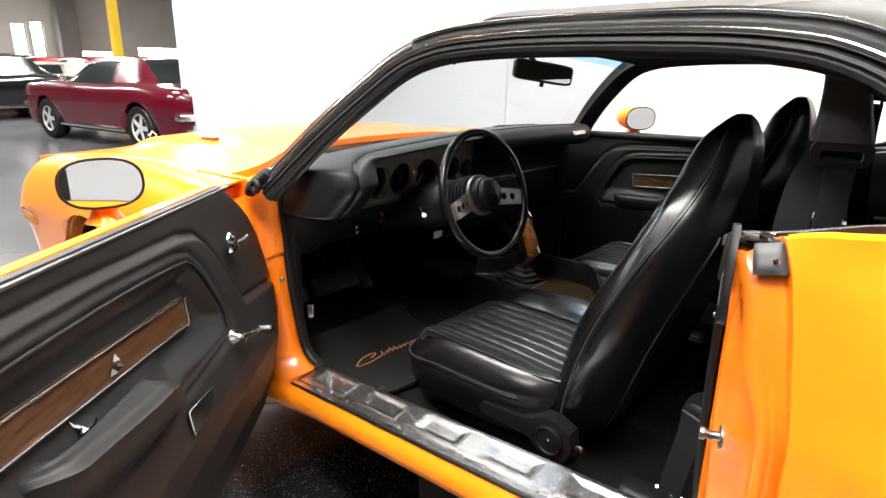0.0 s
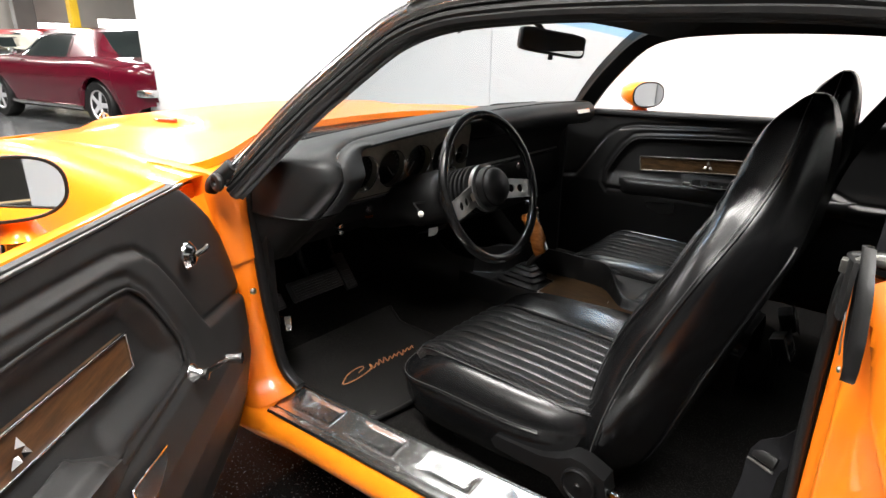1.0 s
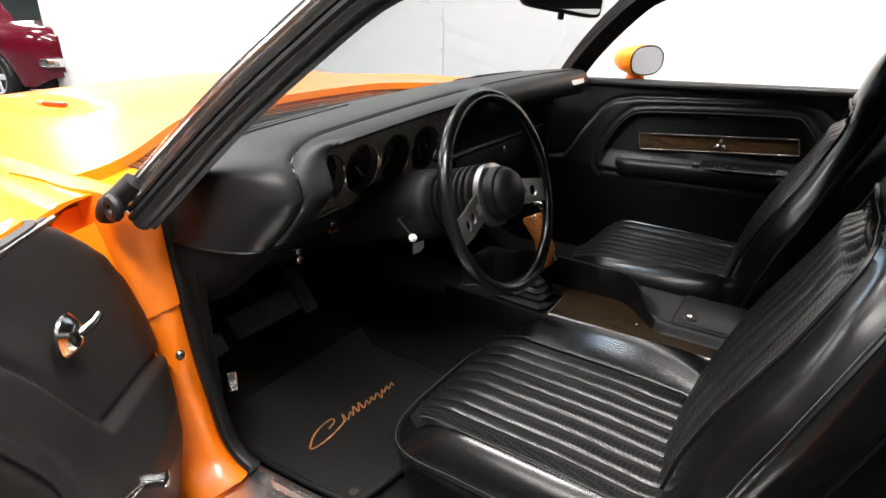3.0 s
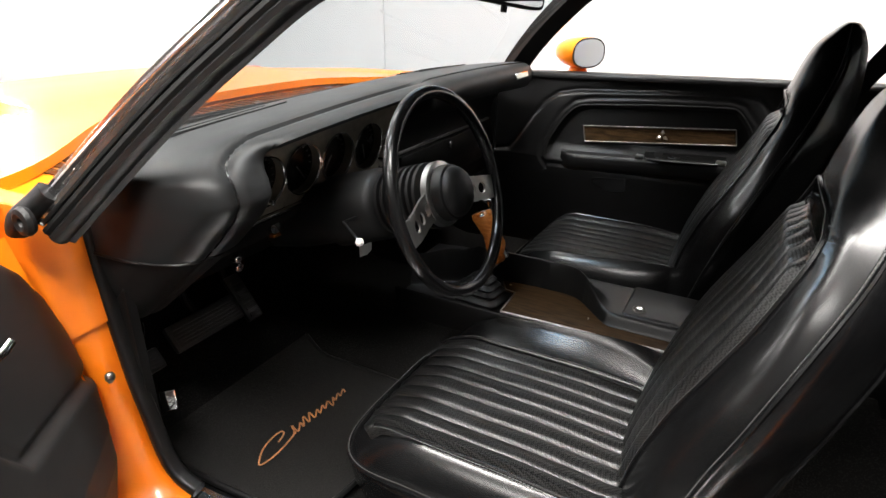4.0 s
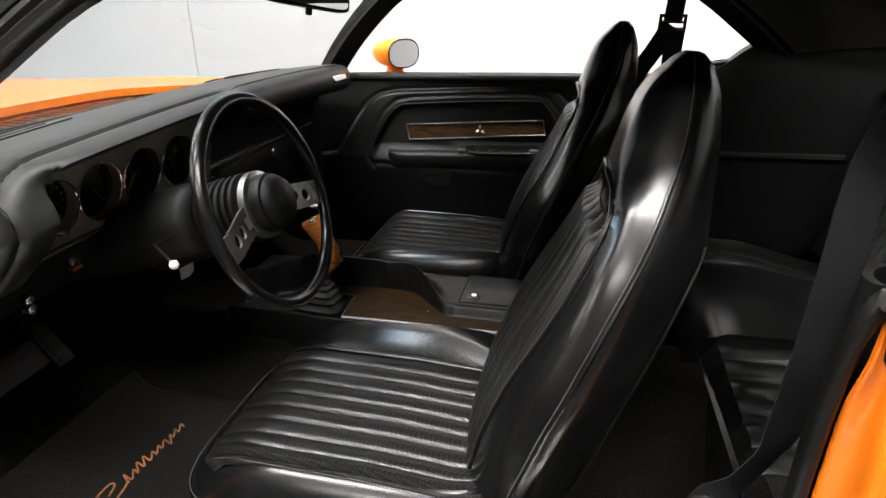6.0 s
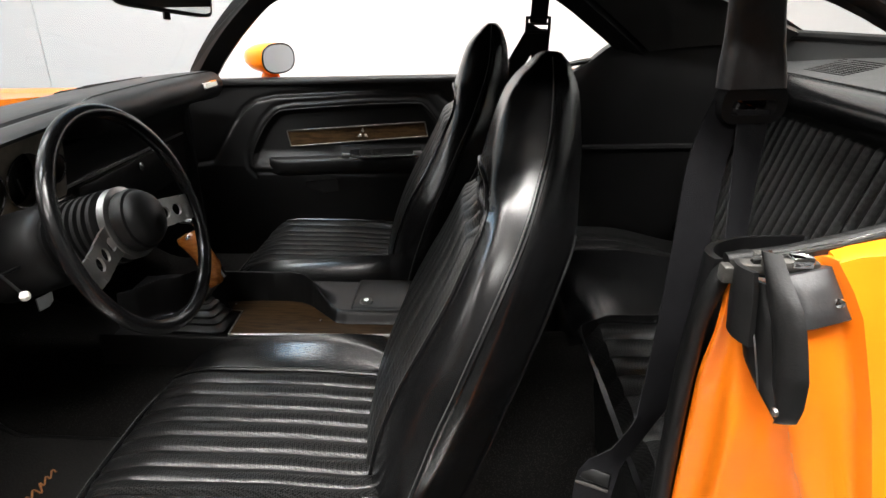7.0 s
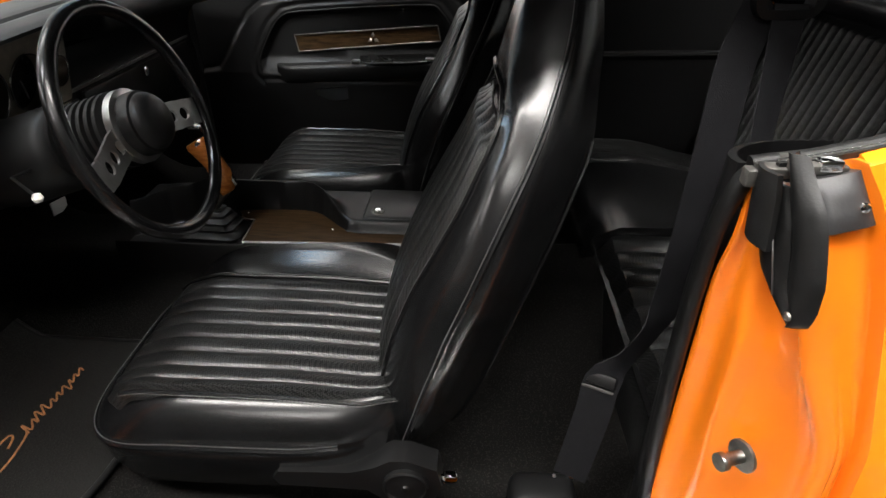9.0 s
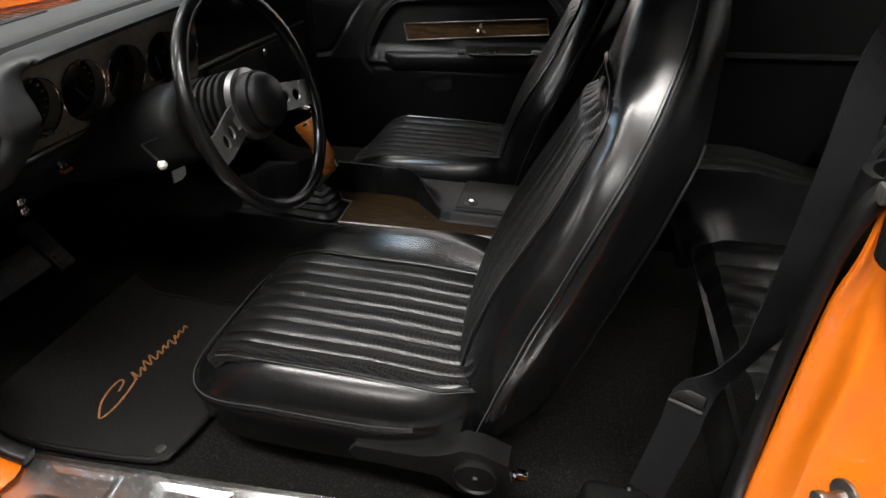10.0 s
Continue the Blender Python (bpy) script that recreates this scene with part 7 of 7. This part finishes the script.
# ---- other cars in the hall ----
def coupe(name, label, at, turn, paint, glass_mat, length=4.7, width=1.85, height=1.30, silver=RAIL):
    """A parked coupe seen across the hall; its nose points along local +y."""
    th = thing(name, label, "car", at, group="cars in the hall")
    th.rotation_euler = (0, 0, radians(turn))
    L, W = length / 2, width / 2
    rows = []
    for k in range(49):
        y = -L + 2 * L * k / 48
        e = abs(y) / L
        w = W * (1 - 0.10 * smooth(0.75, 1.0, e) - 0.25 * smooth(0.94, 1.0, e))
        hip = 0.03 * math.exp(-((y + 1.2) / 0.55) ** 2) + 0.02 * math.exp(-((y - 1.5) / 0.6) ** 2)
        belt = 0.93 - 0.06 * smooth(0.2, 1.0, y / L) - 0.04 * smooth(-0.5, -1.0, y / L) + hip
        low = 0.24 + 0.12 * smooth(0.85, 1.0, e)
        for wy in (-1.40, 1.32):
            if abs(y - wy) < 0.38:
                low = max(low, 0.33 + math.sqrt(0.38 ** 2 - (y - wy) ** 2) - 0.0)
        prof = [(0, belt + 0.035), (w * 0.5, belt + 0.03), (w * 0.82, belt + 0.01), (w * 0.93, belt - 0.03), (w * 0.99, belt - 0.14), (w, 0.62), (w * 0.98, 0.5), (w * 0.94, 0.24)]
        half = spline([(x, y, z) for x, z in prof], 20)
        half = [Vector((p.x, p.y, max(p.z, low))) for p in half]
        rows.append([Vector((-p.x, p.y, p.z)) for p in half[::-1]] + half[1:])
    part("body", loft(rows, closed=False), paint, th)
    for s in (-1, 1):
        part("end_panel", box(-W * 0.72, W * 0.72, s * L - 0.03, s * L + 0.01, 0.4, 0.82, 0.02), paint, th)
        part("bumper", sweep(spline([(-W * 0.86, s * (L - 0.18), 0.52), (-W * 0.78, s * (L + 0.02), 0.52), (0, s * (L + 0.05), 0.52), (W * 0.78, s * (L + 0.02), 0.52), (W * 0.86, s * (L - 0.18), 0.52)], 24), rounded(0.05, 0.10, 0.02), (0, 0, 1)), silver, th)
    top = []
    G = [(-1.70, 0.95, 0.64), (-1.44, 1.12, 0.60), (-1.16, height - 0.03, 0.57), (-0.6, height, 0.58), (-0.10, height - 0.005, 0.58), (0.26, height - 0.05, 0.59), (0.60, 1.10, 0.64), (0.96, 0.93, 0.69)]
    g = spline(G, 32)
    roof_rows = []
    for p in g:
        y, z, w = p.x, p.y, p.z
        roof_rows.append([Vector((x / 8 * w, y, z - 0.03 * (x / 8) ** 4)) for x in range(-8, 9)])
    part("roof", loft(roof_rows[7:25], closed=False), paint, th)
    part("front_screen", loft(roof_rows[24:], closed=False), glass_mat, th)
    part("rear_screen", loft(roof_rows[:8], closed=False), glass_mat, th)
    for s in (-1, 1):
        def side(a, b, mat, nm, u0=0.0, u1=1.0):
            rr = []
            for p in g[a:b]:
                rr.append([Vector((s * lerp(p.z, W * 0.84, lerp(u0, u1, k / 4)), p.x, lerp(p.y - 0.03, 0.93, lerp(u0, u1, k / 4)))) for k in range(5)])
            part(nm, loft(rr, closed=False), mat, th)
        side(0, 14, paint, "sail_panel")
        side(13, 31, paint, "roof_rail", 0.0, 0.16)
        side(13, 33, glass_mat, "side_window", 0.16)
        side(13, 15, paint, "door_post", 0.16)
        part("window_trim", tube([Vector((s * (lerp(p.z, W * 0.84, 0.16) + 0.006), p.x, lerp(p.y - 0.03, 0.93, 0.16))) for p in g[13:31]], 0.014, 6), silver, th)
        part("rocker_strip", box(s * W * 0.965 - 0.01, s * W * 0.965 + 0.01, -1.0, 0.92, 0.25, 0.30, 0.005), silver, th)
        part("side_mirror", lathe([(0.0, -0.05), (0.05, -0.04), (0.06, 0.0), (0.04, 0.05), (0, 0.06)], pose(s * W * 0.98, 0.62, 1.0, 90), 12), silver, th)
        for ty in (0.30, 0.55):
            part("tail_lamp", box(s * W * ty - 0.09, s * W * ty + 0.09, -L - 0.035, -L - 0.02, 0.62, 0.74, 0.01), RED, th)
        for wy in (-1.40, 1.32):
            wheel(s * (W - 0.13), wy, s, 0.33, 0.22, th, POLISHED if paint is MAROON else silver)
    part("underbody", box(-W * 0.82, W * 0.82, -L * 0.9, L * 0.9, 0.2, 0.5), MATTE, th)
    part("cabin", box(-0.55, 0.55, -0.9, 0.5, 0.5, 0.92, 0.05), MATTE, th)
    return th


POLISHED = material("polished_wheel", (0.62, 0.62, 0.64), 0.30, metal=0.35, var=0.1, scale=8)
MAROON = material("maroon_paint", (0.085, 0.0022, 0.011), 0.20, var=0.05, scale=1.5, coat=0.8, spec=0.2)
BLACKPAINT = material("black_paint", (0.008, 0.008, 0.009), 0.2, coat=1.0)
REDPAINT = material("red_paint", (0.33, 0.012, 0.012), 0.3, coat=0.8)
CREAM = material("pale_paint", (0.55, 0.53, 0.45), 0.3, coat=0.8)
DARKGLASS = material("dark_car_glass", (0.014, 0.019, 0.019), 0.05, spec=0.4)
coupe("maroon_coupe", "maroon two-door muscle car with polished wheels", (2.62, 9.90, GROUND), 9, MAROON, DARKGLASS, height=1.35)
coupe("black_coupe", "black two-door coupe with a pale side stripe", (1.3, 16.2, GROUND), 97, BLACKPAINT, DARKGLASS, 4.8, 1.85, 1.36)
coupe("dark_coupe", "dark red parked car further down the hall", (5.3, 22.0, GROUND), -85, REDPAINT, DARKGLASS, 4.8, 1.9, 1.4)
coupe("pale_coupe", "pale parked coupe behind the black one", (3.2, 18.6, GROUND), 98, CREAM, DARKGLASS, 4.6, 1.8, 1.25)


def truck(name, label, at, turn, paint):
    th = thing(name, label, "truck", at, group="cars in the hall")
    th.rotation_euler = (0, 0, radians(turn))
    part("cab", loft([[(x * k, y * (0.8 if z > 1.1 else 1), z) for x, y in rounded(1.5, 1.6, 0.3)] for z, k in ((0.5, 1), (0.95, 1), (1.05, 0.96), (1.42, 0.86), (1.49, 0.6))]), paint, th)
    part("hood", box(-0.58, 0.58, 0.7, 2.2, 0.5, 1.0, 0.15, 3), paint, th)
    part("bed", box(-0.80, 0.80, -2.6, -0.75, 0.5, 0.92, 0.06), paint, th)
    for s in (-1, 1):
        part("side_window", box(s * 0.66 - 0.01, s * 0.66 + 0.04, -0.35, 0.35, 1.08, 1.36, 0.02), DARKGLASS, th)
        for wy in (-1.7, 1.5):
            wheel(s * 0.75, wy, s, 0.36, 0.2, th, CHROME)
    part("windscreen", box(-0.50, 0.50, 0.60, 0.68, 1.08, 1.38, 0.02), DARKGLASS, th)
    part("back_window", box(-0.44, 0.44, -0.68, -0.60, 1.10, 1.36, 0.02), GLASS, th)
    return th


truck("red_truck", "red vintage pickup truck near the far windows", (8.0, 28.0, GROUND), 175, REDPAINT)
truck("black_truck", "black vintage pickup truck near the far windows", (11.2, 28.0, GROUND), 170, BLACKPAINT)
truck("dark_truck", "dark parked pickup with an orange tailgate glow", (4.6, 26.5, GROUND), 100, BLACKPAINT)

# ---- floor tiles: a checker laid at an angle ----
tile_me = {}
for key, mat in (("black", TILEBLACK), ("grey", TILEGREY)):
    me = bpy.data.meshes.new("tile")
    b = box(-0.3035, 0.3035, -0.3035, 0.3035, -0.006, 0.0, 0.0015, 1)
    b.to_mesh(me)
    b.free()
    me.materials.append(mat)
    tile_me[key] = me
turn45 = Matrix.Rotation(radians(-44), 4, "Z")
for i in range(-9, 16):
    for j in range(-9, 16):
        c = turn45 @ Vector((i * 0.61 - 0.235, j * 0.61 + 0.10, 0))
        if -3.3 < c.x < 2.0 and -2.2 < c.y < 2.6:
            t = new("tile", tile_me["black" if (i + j) % 2 else "grey"])
            t.parent = floor
            t.matrix_basis = Matrix.Translation((c.x, c.y, GROUND)) @ turn45
